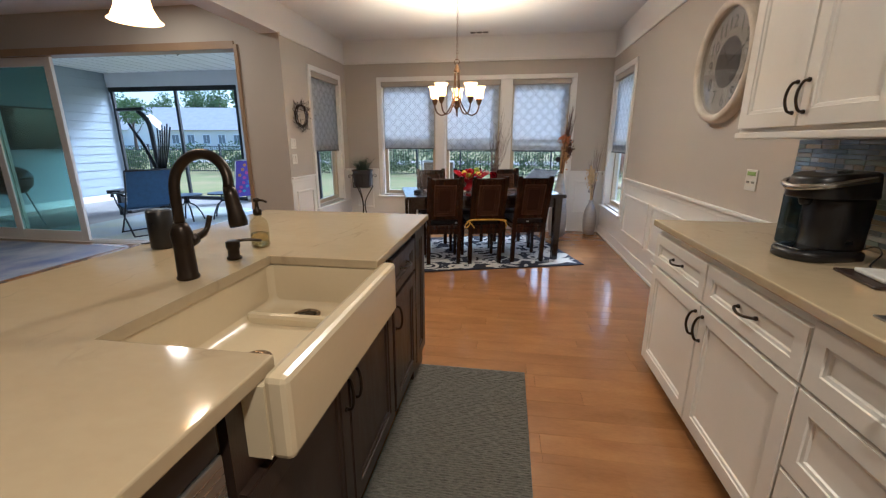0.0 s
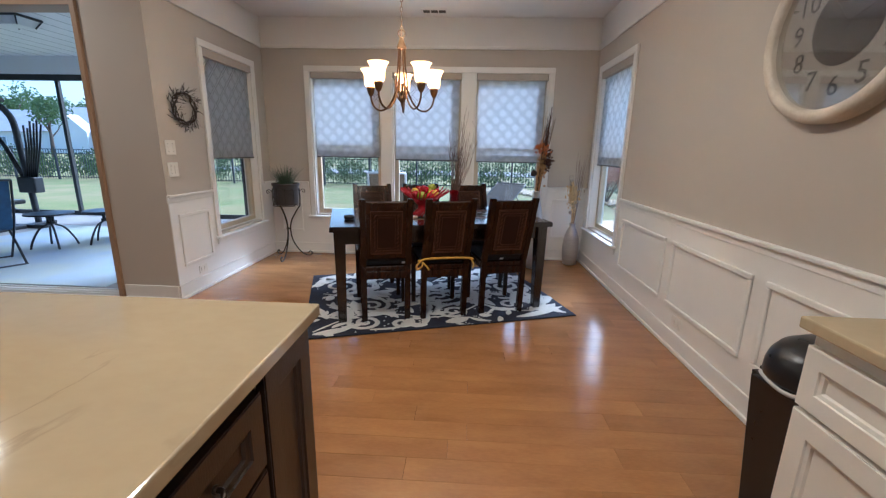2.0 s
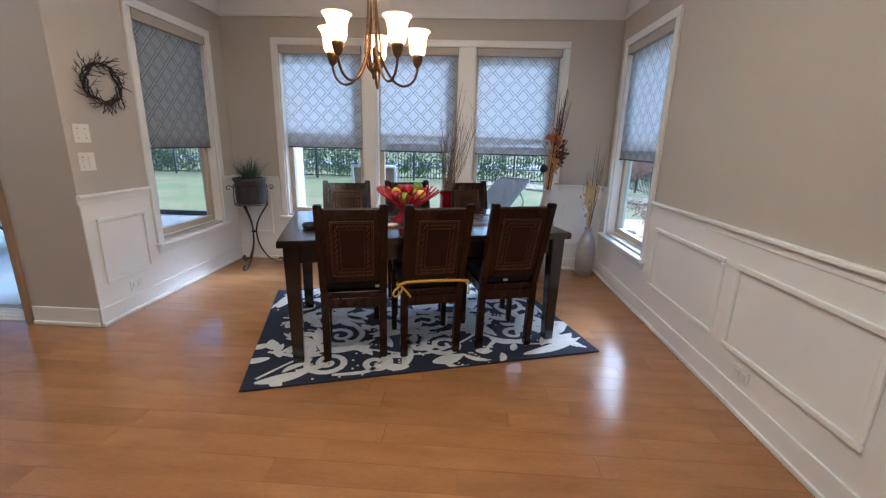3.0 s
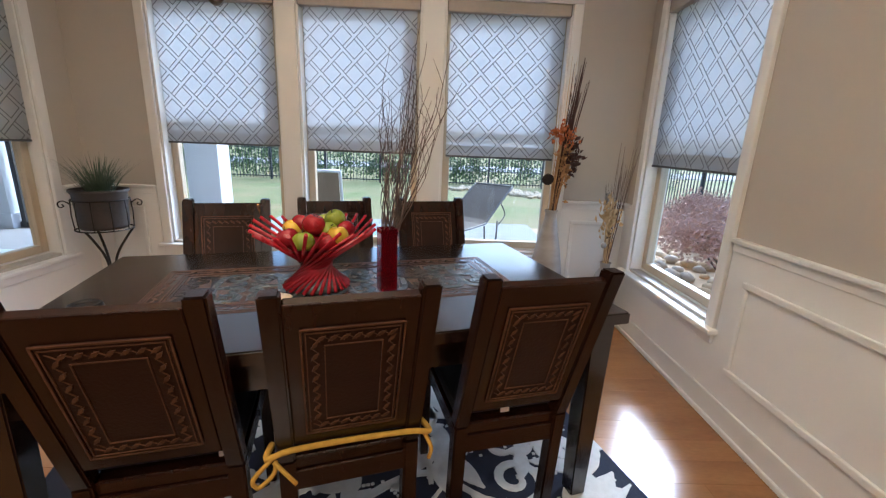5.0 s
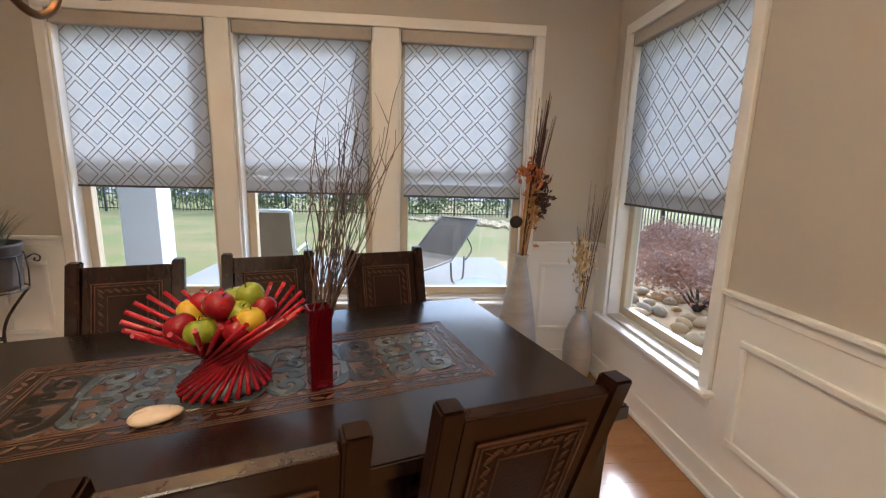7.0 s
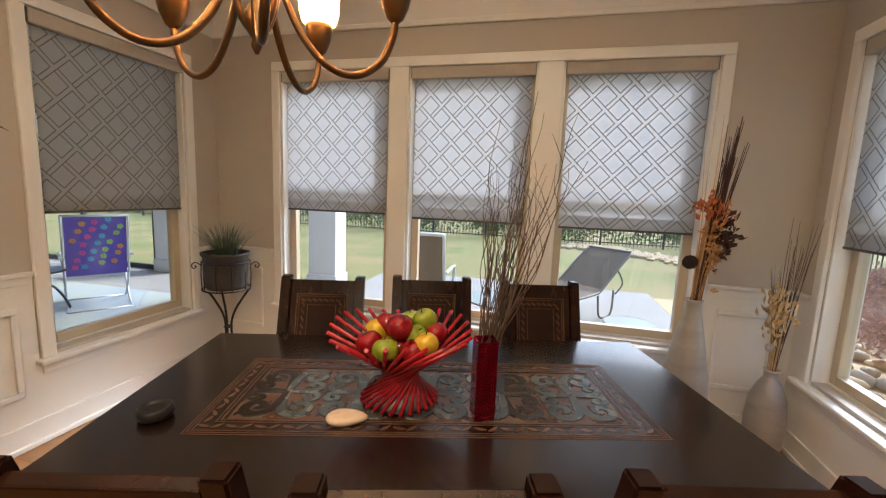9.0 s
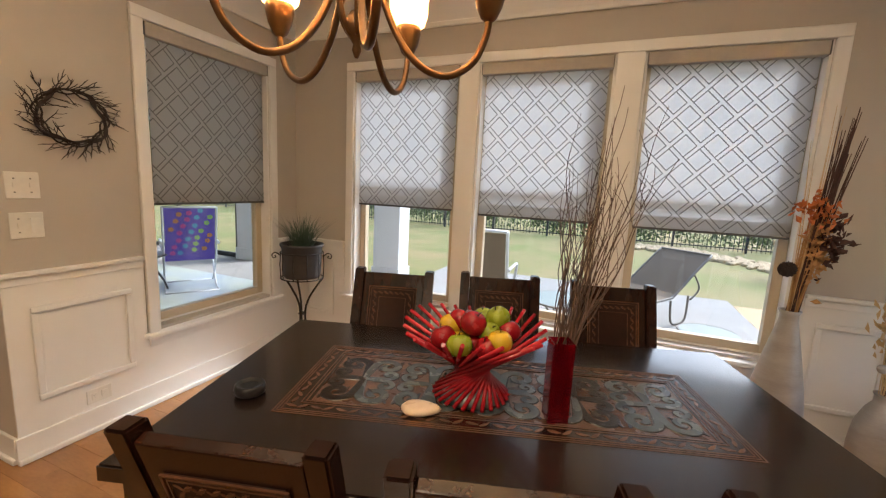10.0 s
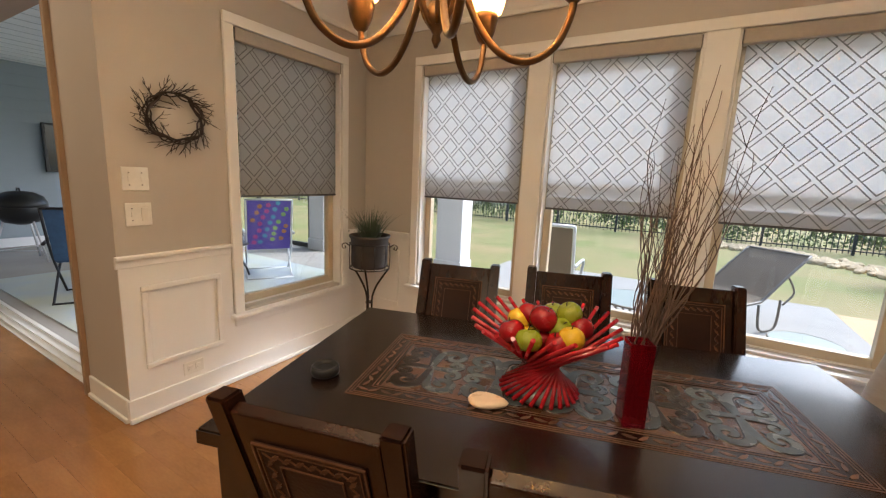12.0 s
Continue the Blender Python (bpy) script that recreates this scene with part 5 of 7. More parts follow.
def leaf_bunch(parent, name, material, n, centre, radii, size, seed, label="", up=0.3):
    rg = random.Random(seed)
    q = bmesh.new()
    for _ in range(n):
        p = Vector(centre) + Vector([rg.gauss(0, 0.45) * r for r in radii])
        d = Vector((rg.uniform(-1, 1), rg.uniform(-1, 1), rg.uniform(-1, 1) + up)).normalized()
        s = d.orthogonal().normalized() * size * rg.uniform(0.2, 0.4)
        e = d * size * rg.uniform(0.6, 1.2)
        lift = d.cross(s).normalized() * size * 0.12
        vs = [q.verts.new(v) for v in (p, p + e * 0.5 + s + lift, p + e, p + e * 0.5 - s + lift, p + e * 0.5 - lift * 0.5)]
        q.faces.new((vs[0], vs[1], vs[4]))
        q.faces.new((vs[1], vs[2], vs[4]))
        q.faces.new((vs[2], vs[3], vs[4]))
        q.faces.new((vs[3], vs[0], vs[4]))
    o = part(name, q, material, parent, label)
    o["kind"] = "stuff"
    return o


def cone_ball(parent, m, r, material):
    """A pine cone of rings of scales."""
    q = bmesh.new()
    for ring in range(9):
        t = ring / 8
        rr, z = r * math.sin(math.pi * (0.12 + 0.8 * t)) * 0.8, r * (1.2 - 2.4 * t)
        for k in range(9):
            a = 2 * math.pi * (k + 0.5 * (ring % 2)) / 9
            d = Vector((math.cos(a), math.sin(a), 0))
            s = Vector((-d.y, d.x, 0)) * r * 0.22
            vs = [q.verts.new(v) for v in (d * rr * 0.4 + Vector((0, 0, z)), d * rr + s + Vector((0, 0, z - r * 0.1)), d * (rr + r * 0.22) + Vector((0, 0, z + r * 0.05)), d * rr - s + Vector((0, 0, z - r * 0.1)))]
            q.faces.new(vs)
            q.faces.new([q.verts.new(v.co - Vector((0, 0, r * 0.07))) for v in vs][::-1])
    return part("pine_cone", q, material, parent, "dark brown pine cone", m=m)


v1 = thing("floor_vase", "tall silver floor vase with dried stems and rust leaves", "vase", pose(0.80, 5.84, 0), group="floor vases")
bm = bmesh.new()
lathe(bm, [(0.070, 0.0), (0.100, 0.012), (0.122, 0.10), (0.126, 0.22), (0.118, 0.36), (0.100, 0.51), (0.075, 0.65), (0.052, 0.76), (0.037, 0.83), (0.035, 0.862), (0.044, 0.882), (0.038, 0.884), (0.031, 0.862), (0.030, 0.82)], 36)
part("body", bm, SILVER, v1)
stems(v1, "straw", STRAW, 64, 0.80, 0.38, 0.60, (0.09, -0.02), 0.08, 0.0032, 21, 0.04)
stems(v1, "reed", REED, 30, 0.80, 0.72, 0.98, (0.10, -0.03), 0.055, 0.0036, 22, 0.03)
stems(v1, "grass_stem", PALESTEM, 10, 0.80, 0.6, 1.0, (0.02, -0.03), 0.06, 0.0018, 23, 0.04)
leaf_bunch(v1, "leaf_spray", RUST, 90, (0.012, -0.045, 1.335), (0.065, 0.05, 0.065), 0.042, 24, "rust orange leaves")
leaf_bunch(v1, "seed_head", REED, 90, (0.085, -0.05, 1.20), (0.045, 0.045, 0.11), 0.045, 25, "dark dried seed heads")
leaf_bunch(v1, "straw_tuft", STRAW, 120, (0.045, -0.03, 1.16), (0.04, 0.04, 0.15), 0.045, 29)
cone_ball(v1, pose(-0.055, -0.05, 1.075, 70, 10, 0), 0.036, TWIG)
v2 = thing("floor_vase", "shorter silver floor vase with wheat and thin reeds", "vase", pose(1.275, 6.03, 0) @ Matrix.Diagonal((0.9, 0.9, 1, 1)), group="floor vases")
bm = bmesh.new()
lathe(bm, [(0.060, 0.0), (0.082, 0.010), (0.100, 0.10), (0.105, 0.22), (0.094, 0.33), (0.062, 0.415), (0.036, 0.455), (0.036, 0.485), (0.044, 0.497), (0.038, 0.499), (0.030, 0.48), (0.028, 0.44)], 32)
part("body", bm, SILVER, v2)
stems(v2, "wheat_stem", PALESTEM, 26, 0.44, 0.22, 0.42, (-0.04, -0.05), 0.13, 0.0026, 31, 0.05)
leaf_bunch(v2, "wheat_head", PALESTEM, 170, (-0.04, -0.04, 0.80), (0.06, 0.05, 0.13), 0.055, 32, "pale wheat heads", 1.2)
stems(v2, "reed", REED, 16, 0.44, 0.65, 0.88, (0.03, -0.04), 0.10, 0.0022, 33, 0.05)
stems(v2, "grey_grass", IRON, 34, 0.60, 0.25, 0.48, (-0.18, -0.05), 0.10, 0.0012, 34, 0.05)
bm = bmesh.new()
bmesh.ops.create_icosphere(bm, subdivisions=2, radius=0.022)
part("ornament", bm, SILVER, v2, "small silver ball", m=pose(-0.055, -0.05, 0.63))

# ---- things on the table ----
# twisted rod bowl with fruit
FB = pose(-0.335, 4.655, TZ)
bowl = thing("rod_fruit_bowl", "bowl of twisted red rods on a grey stone base", "bowl", FB)
SLATE = mat("grey_stone_base", (0.17, 0.17, 0.165), (0.035, 0.036, 0.038), 0.3, scale=26, bscale=9, fine=0.4)
bm = bmesh.new()
lathe(bm, [(0.088, 0.001), (0.096, 0.008), (0.092, 0.022), (0.074, 0.040), (0.045, 0.052), (0.015, 0.056)], 32)
part("base", bm, SLATE, bowl, "round grey base")
NR, TWIST = 26, math.radians(141)
for k in range(NR):
    a = 2 * math.pi * k / NR
    p = Vector((0.112 * math.cos(a), 0.112 * math.sin(a), 0.010))
    q = Vector((0.205 * math.cos(a + TWIST), 0.205 * math.sin(a + TWIST), 0.222 + 0.012 * math.sin(3 * a)))
    bm = bmesh.new()
    tube(bm, [p, q], 0.0058, 8)
    o = part("rod", bm, RED, bowl)
def fruit(name, label, material, x, y, z, r, squash=0.92):
    f = thing(name, label, "fruit", FB @ pose(x, y, z, 20 * math.sin(x * 40), 25 * math.cos(y * 50), 0), group="fruit in the bowl")
    q = bmesh.new()
    prof = []
    for j in range(13):
        th = math.pi * (j + 0.25) / 12.5
        rr = r * math.sin(th) * (1 + 0.06 * math.cos(th))
        prof.append((max(0.002, rr), squash * r * -math.cos(th) * (1 - 0.28 * math.exp(-(rr / (0.35 * r)) ** 2))))
    lathe(q, prof, 20)
    part("flesh", q, material, f)
    q = bmesh.new()
    tube(q, [(0, 0, squash * r * 0.66), (0.003, 0, squash * r * 0.95), (0.006, 0, squash * r * 1.1)], 0.0016, 5)
    part("stalk", q, TWIG, f)
APPLER = mat("red_apple_skin", (0.30, 0.006, 0.010), (0.17, 0.003, 0.006), 0.24, scale=18, coat=0.08, spec=0.35)
APPLEG = mat("green_apple_skin", (0.26, 0.31, 0.014), (0.17, 0.21, 0.010), 0.26, scale=18, coat=0.08, spec=0.35)
APPLEY = mat("yellow_fruit_skin", (0.58, 0.40, 0.014), (0.50, 0.32, 0.010), 0.28, scale=18, coat=0.08, spec=0.35)
for x, y, z, r, kind in ((-0.075, -0.055, 0.185, 0.038, "r"), (-0.015, -0.085, 0.182, 0.037, "g"), (0.055, -0.05, 0.175, 0.036, "r"), (0.085, -0.035, 0.195, 0.036, "y"), (0.0, -0.01, 0.225, 0.040, "r"), (-0.05, 0.02, 0.220, 0.037, "r"), (-0.075, 0.0, 0.205, 0.034, "y"), (0.055, 0.05, 0.235, 0.037, "g"), (0.09, 0.045, 0.200, 0.037, "r"), (0.0, 0.085, 0.215, 0.036, "g"), (-0.06, 0.085, 0.20, 0.036, "r"), (0.045, 0.005, 0.200, 0.034, "g"), (0.0, 0.0, 0.160, 0.038, "r"), (-0.03, -0.02, 0.165, 0.036, "y")):
    nm, lb, mt = {"r": ("apple", "shiny red apple in the rod bowl", APPLER), "g": ("apple", "shiny green apple in the rod bowl", APPLEG), "y": ("yellow_fruit", "shiny yellow fruit in the rod bowl", APPLEY)}[kind]
    fruit(nm, lb, mt, x, y, z, r)

# red glass vase with twigs
RV = pose(-0.088, 4.642, TZ, 0, 0, 24)
REDGLASS = mat("red_glass", (0.60, 0.008, 0.035), (0.46, 0.005, 0.024), 0.05, scale=6, coat=0.5, trans=0.88)
rv = thing("bud_vase", "square red glass vase with tall curly twigs", "vase", RV)
bm = bmesh.new()
s, t = 0.0285, 0.004
for q in ((-s, -s, 0, s, s, 0.012), (-s, -s, 0.012, s, -s + t, 0.222), (-s, s - t, 0.012, s, s, 0.222), (-s, -s + t, 0.012, -s + t, s - t, 0.222), (s - t, -s + t, 0.012, s, s - t, 0.222)):
    box(bm, *q, bevel=0.0012)
part("glass", bm, REDGLASS, rv)
rng = random.Random(17)
TWIGBARK = mat("curly_twig_bark", (0.11, 0.065, 0.042), (0.055, 0.032, 0.024), 0.6, scale=30)
for k in range(44):
    bm = bmesh.new()
    L = rng.uniform(0.50, 0.98)
    dx = rng.gauss(0.30, 0.13)
    d = Vector((dx, rng.gauss(0.38, 0.13), 1)).normalized()
    p = Vector((rng.uniform(-0.012, 0.012), rng.uniform(-0.012, 0.012), 0.02))
    amp, fr, ph = rng.uniform(0.006, 0.016), rng.uniform(9, 16), rng.uniform(0, 6)
    pts = []
    for j in range(17):
        u = j / 16
        c = 1 - math.exp(-((u * L) / 0.22))
        pts.append(p + Vector((d.x * L * u * c, d.y * L * u * c, d.z * L * u)) + Vector((math.sin(fr * u + ph), math.cos(fr * 0.9 * u + 2 * ph), 0)) * amp * c)
    tube(bm, pts, [0.0026 * (1 - 0.70 * j / 16) for j in range(17)], 5)
    for j in (10, 13):
        if rng.random() < 0.7:
            e = Vector((rng.uniform(-0.7, 0.7), rng.uniform(-0.5, 0.5), 1)).normalized()
            tube(bm, [pts[j], pts[j] + e * 0.05, pts[j] + e * 0.10 + Vector((rng.uniform(-0.02, 0.02), 0, 0))], [0.0011, 0.0009, 0.0004], 4)
    part("twig", bm, TWIGBARK, rv, "thin curly dark twig")

# shell dish and small round dish
SHELL = mat("cream_shell", (0.72, 0.60, 0.45), (0.62, 0.48, 0.34), 0.3, scale=14)
sh = thing("shell_dish", "cream polished shell lying on the table", "shell", pose(-0.425, 4.50, TZ, 0, 0, 20))
bm = bmesh.new()
lathe(bm, [(0.030, 0.001), (0.046, 0.006), (0.050, 0.013), (0.044, 0.019), (0.030, 0.0215), (0.026, 0.0205), (0.010, 0.0225)], 28, sx=1.1, sy=0.72)
for v in bm.verts:
    v.co.y *= 1 - 0.35 * v.co.x / 0.055
part("body", bm, SHELL, sh)
pk = thing("round_dish", "small black round dish on the table", "dish", pose(-0.90, 4.365, TZ))
bm = bmesh.new()
lathe(bm, [(0.030, 0.001), (0.040, 0.006), (0.043, 0.018), (0.040, 0.030), (0.036, 0.033), (0.033, 0.028), (0.020, 0.026)], 28)
part("body", bm, BLACK, pk)

# yellow cord and white tag on the cushions
YELLOW = mat("yellow_cotton", (0.60, 0.36, 0.03), (0.48, 0.27, 0.02), 0.9, scale=60)
c2 = pose(CHAIRS[1][0], CHAIRS[1][1], RUGT, 0, 0, CHAIRS[1][2])
cord = thing("cushion_tie", "yellow cotton tie round the chair back", "tie", c2)
bm = bmesh.new()
tube(bm, smooth_path([(-0.20, 0.02, 0.47), (-0.205, -0.05, 0.485), (-0.15, -0.052, 0.50), (0.0, -0.050, 0.50), (0.15, -0.052, 0.495), (0.205, -0.05, 0.485), (0.20, 0.02, 0.47)], 4), 0.0085, 6)
part("band", bm, YELLOW, cord)
for pts in (((-0.195, -0.055, 0.485), (-0.235, -0.075, 0.455), (-0.225, -0.07, 0.425), (-0.19, -0.06, 0.45), (-0.185, -0.058, 0.48)), ((-0.19, -0.058, 0.48), (-0.16, -0.075, 0.45), (-0.14, -0.075, 0.42)), ((0.19, -0.055, 0.485), (0.205, -0.075, 0.45), (0.20, -0.07, 0.415))):
    bm = bmesh.new()
    tube(bm, smooth_path(pts, 4), 0.006, 5)
    part("loop", bm, YELLOW, cord)
for x, y, a, off in ((*CHAIRS[0], 0.12), (*CHAIRS[2], -0.03)):
    tg = thing("cushion_tag", "small white care tag on a black cushion", "tag", pose(x, y, RUGT, 0, 0, a))
    boxes("label", WOOLWHITE, tg, (off, 0.006, 0.452, off + 0.028, 0.0085, 0.466))

# ---- kitchen things ----
fa = thing("kitchen_faucet", "bronze gooseneck kitchen faucet with pull-down spray", "faucet", pose(-0.865, 0.985, CTZ))
bm = bmesh.new()
lathe(bm, [(0.030, 0), (0.032, 0.006), (0.028, 0.014), (0.026, 0.10), (0.029, 0.14), (0.024, 0.155), (0.017, 0.17)], 24)
part("body", bm, BRONZE, fa)
bm = bmesh.new()
arc = [(0, 0, 0.16), (0, 0, 0.26)] + [(0.086 - 0.086 * math.cos(a), 0.02 * math.sin(a), 0.275 + 0.09 * math.sin(a)) for a in (math.pi * j / 10 for j in range(1, 11))]
tube(bm, smooth_path(arc, 3), 0.0145, 14)
part("spout", bm, BRONZE, fa)
bm = bmesh.new()
tube(bm, [(0.172, 0, 0.278), (0.176, 0, 0.25), (0.182, 0, 0.212), (0.188, 0, 0.178), (0.190, 0, 0.166)], [0.016, 0.019, 0.021, 0.026, 0.024], 16)
part("spray_head", bm, BRONZE, fa)
bm = bmesh.new()
tube(bm, [(0.0, 0.02, 0.105), (0.0, 0.05, 0.112)], 0.018, 14)
tube(bm, smooth_path([(0, 0.055, 0.112), (0.012, 0.085, 0.13), (0.02, 0.10, 0.175)], 4), [0.011] * 4 + [0.008] * 5, 10)
part("lever", bm, BRONZE, fa)
pb = thing("soap_pump", "bronze deck soap pump beside the faucet", "soap dispenser", pose(-0.865, 1.20, CTZ))
bm = bmesh.new()
lathe(bm, [(0.024, 0), (0.025, 0.006), (0.019, 0.012), (0.019, 0.035), (0.023, 0.042), (0.023, 0.062), (0.015, 0.066)], 20)
part("body", bm, BRONZE, pb)
bm = bmesh.new()
tube(bm, smooth_path([(0, 0, 0.060), (0.03, 0.03, 0.062), (0.075, 0.055, 0.056)], 4), 0.0055, 8)
part("nozzle", bm, BRONZE, pb)
CLEAR = glass("clear_bottle", (0.86, 0.84, 0.74))
sb = thing("soap_bottle", "clear soap bottle with a bronze pump", "soap bottle", pose(-0.87, 1.37, CTZ))
bm = bmesh.new()
lathe(bm, [(0.030, 0.001), (0.034, 0.006), (0.034, 0.085), (0.028, 0.105), (0.014, 0.118), (0.013, 0.128)], 24)
part("bottle", bm, CLEAR, sb)
bm = bmesh.new()
lathe(bm, [(0.028, 0.006), (0.031, 0.010), (0.031, 0.055), (0.028, 0.057)], 20)
part("liquid", bm, mat("pale_soap", (0.85, 0.76, 0.42), rough=0.05, trans=0.92), sb, "pale yellow soap")
bm = bmesh.new()
lathe(bm, [(0.015, 0.126), (0.016, 0.145), (0.008, 0.15), (0.006, 0.175), (0.011, 0.178), (0.011, 0.19), (0.004, 0.192)], 16)
tube(bm, [(0, 0, 0.184), (0.03, 0, 0.182), (0.042, 0, 0.176)], 0.0045, 8)
part("pump", bm, BRONZE, sb)
sp = thing("smart_speaker", "black cylindrical speaker with a cable on the island", "speaker", pose(-1.235, 1.30, CTZ))
bm = bmesh.new()
lathe(bm, [(0.040, 0.001), (0.043, 0.005), (0.043, 0.142), (0.038, 0.149), (0.02, 0.150)], 28)
part("body", bm, BLACK, sp)
bm = bmesh.new()
tube(bm, smooth_path([(-0.03, 0.02, 0.004), (-0.06, 0.05, 0.004), (-0.10, 0.04, 0.004), (-0.122, 0.02, 0.004)], 4), 0.0028, 6)
part("cable", bm, BLACK, sp)

# pod coffee maker
CHROME = mat("chrome", (0.62, 0.62, 0.62), rough=0.15, metal=1.0)
cm = thing("coffee_maker", "black pod coffee maker with chrome handle and water tank", "coffee maker", pose(1.175, 1.56, CTZ, 0, 0, -74) @ Matrix.Diagonal((0.74, 0.76, 0.88, 1)))
def dshape(q, hw, y0, y1, z0, z1, taper_top=1.0, crown=0.0):
    """A body with a rounded front towards -y and a flat back, from z0 to z1."""
    prof = [(hw * math.cos(t), y0 + hw * 0.9 - hw * 0.9 * math.sin(t)) for t in (math.pi * j / 14 for j in range(15))]
    prof += [(-hw, y1 - 0.02), (-hw + 0.02, y1), (hw - 0.02, y1), (hw, y1 - 0.02)]
    rows = []
    for z, k in ((z0, 0.96), (z0 + 0.006, 1.0), (z1 - 0.014, taper_top), (z1 - 0.004, taper_top * 0.97), (z1, taper_top * 0.90)):
        rows.append([q.verts.new((x * k, (y - 0.02) * k + 0.02, z + (crown * max(0.0, -y) if z > z1 - 0.02 else 0.0))) for x, y in prof])
    for r0, r1 in zip(rows, rows[1:]):
        for j in range(len(prof)):
            q.faces.new((r0[j], r0[(j + 1) % len(prof)], r1[(j + 1) % len(prof)], r1[j])).smooth = True
    q.faces.new(rows[0][::-1])
    q.faces.new(rows[-1])


bm = bmesh.new()
dshape(bm, 0.122, -0.175, 0.15, 0.001, 0.042)
part("drip_base", bm, BLACK, cm)
bm = bmesh.new()
dshape(bm, 0.108, -0.055, 0.15, 0.042, 0.245, 1.03)
part("body", bm, BLACK, cm)
bm = bmesh.new()
dshape(bm, 0.124, -0.165, 0.15, 0.245, 0.345, 0.94, -0.10)
part("head", bm, BLACK, cm)
bm = bmesh.new()
tube(bm, smooth_path([(-0.124, 0.09, 0.322), (-0.130, -0.03, 0.312), (-0.098, -0.135, 0.296), (0, -0.184, 0.286), (0.098, -0.135, 0.296), (0.130, -0.03, 0.312), (0.124, 0.09, 0.322)], 5), 0.0125, 10)
part("handle", bm, CHROME, cm, "chrome lift handle")
bm = bmesh.new()
lathe(bm, [(0.016, 0.215), (0.022, 0.222), (0.030, 0.245)], 18, centre=(0, -0.105))
part("spout", bm, BLACK, cm)
boxes("display", mat("grey_display", (0.16, 0.18, 0.20), rough=0.1), cm, (-0.05, -0.032, 0.332, 0.05, 0.05, 0.3475), bevel=0.001, label="grey control display")
bm = bmesh.new()
box(bm, -0.165, -0.06, 0.03, -0.108, 0.13, 0.285, bevel=0.015)
tank = part("water_tank", bm, glass("tank_plastic", (0.30, 0.36, 0.40)), cm, "smoky clear water tank")
boxes("drip_grate", CHROME, cm, (-0.065, -0.155, 0.045, 0.065, -0.04, 0.049), bevel=0.001)
bm = bmesh.new()
tube(bm, smooth_path([(0.06, 0.15, 0.03), (0.12, 0.17, 0.06), (0.19, 0.12, 0.05), (0.21, 0.05, 0.012), (0.26, 0.02, 0.006)], 5), 0.0035, 6)
part("cord", bm, BLACK, cm)
ty = thing("serving_tray", "dark tray with a pale folded cloth on the worktop", "tray", pose(1.20, 1.28, CTZ, 0, 0, -8))
boxes("tray", ESPRESSO, ty, (-0.09, -0.10, 0.001, 0.14, 0.095, 0.010), bevel=0.003)
boxes("cloth", WOOLWHITE, ty, (-0.055, -0.07, 0.010, 0.12, 0.065, 0.024), bevel=0.006)
ht = thing("cooktop", "steel rimmed cooktop set in the worktop", "cooktop", pose(1.16, 0.72, CTZ))
boxes("rim", STEEL, ht, (-0.22, -0.30, 0.0005, 0.20, 0.27, 0.006), bevel=0.002)
boxes("glass", BLACK, ht, (-0.205, -0.285, 0.006, 0.185, 0.255, 0.008), bevel=0.001)

# trash can
tc = thing("trash_can", "tall black plastic trash can with a domed swing lid", "trash can", pose(1.20, 2.50, 0, 0, 0, 8))
bm = bmesh.new()
vs = box(bm, -0.17, -0.13, 0.0, 0.17, 0.13, 0.585)
for v in vs:
    if v.co.z < 0.1:
        v.co.x *= 0.78
        v.co.y *= 0.78
bmesh.ops.bevel(bm, geom=list(bm.edges), offset=0.03, segments=3, affect="EDGES")
part("bin", bm, BLACK, tc)
bm = bmesh.new()
lathe(bm, [(0.182, 0.578), (0.188, 0.59), (0.186, 0.625), (0.175, 0.66), (0.15, 0.69), (0.10, 0.712), (0.03, 0.72)], 32, sx=0.99, sy=0.77)
part("lid", bm, BLACK, tc)
bm = bmesh.new()
pts = [(0.183 * math.cos(a), 0.145 * math.sin(a), 0.572 + 0.006 * math.sin(5 * a)) for a in (2 * math.pi * j / 36 for j in range(37))]
tube(bm, pts, 0.007, 6, False)
part("liner_edge", bm, mat("white_bin_liner", (0.55, 0.55, 0.54), rough=0.4), tc, "white bin liner edge")

# kitchen mat
km = thing("kitchen_mat", "grey woven runner mat along the island", "mat", pose(-0.10, 0.45, 0))
boxes("weave", SISAL, km, (-0.318, -1.65, 0.0015, 0.318, 1.655, 0.010), bevel=0.003)
bm = bmesh.new()
rng = random.Random(12)
y = -0.25
while y < 1.642:
    # one slubbed weft yarn, dipping under and over the warp
    ph = rng.uniform(0, 6.28)
    pts = [(-0.316 + 0.632 * j / 30, y + rng.uniform(-0.0016, 0.0016), 0.0085 + 0.0022 * math.sin(ph + j * 1.9)) for j in range(31)]
    tube(bm, pts, [rng.uniform(0.0040, 0.0068) for _ in pts], 5)
    y += rng.uniform(0.0105, 0.0130)
tagged(part("rib_weave", bm, SISAL, km), kind="stuff")
# living room rug
lr = thing("living_rug", "blue and cream abstract rug on the living room floor", "rug", pose(-5.6, 3.75, 0, 0, 0, 0))
BLUERUG = mat("blue_rug_pile", (0.16, 0.20, 0.36), (0.55, 0.54, 0.52), 0.95, scale=2.2, stretch=(1, 0.6, 1), bump=0.5, bscale=300)
boxes("weave", BLUERUG, lr, (-1.2, -1.6, 0.0015, 0.9, 0.55, 0.011), bevel=0.003)


# ---- porch things ----
PF = -0.035
ALU = mat("white_aluminium_tube", (0.62, 0.63, 0.64), rough=0.35, metal=0.3)
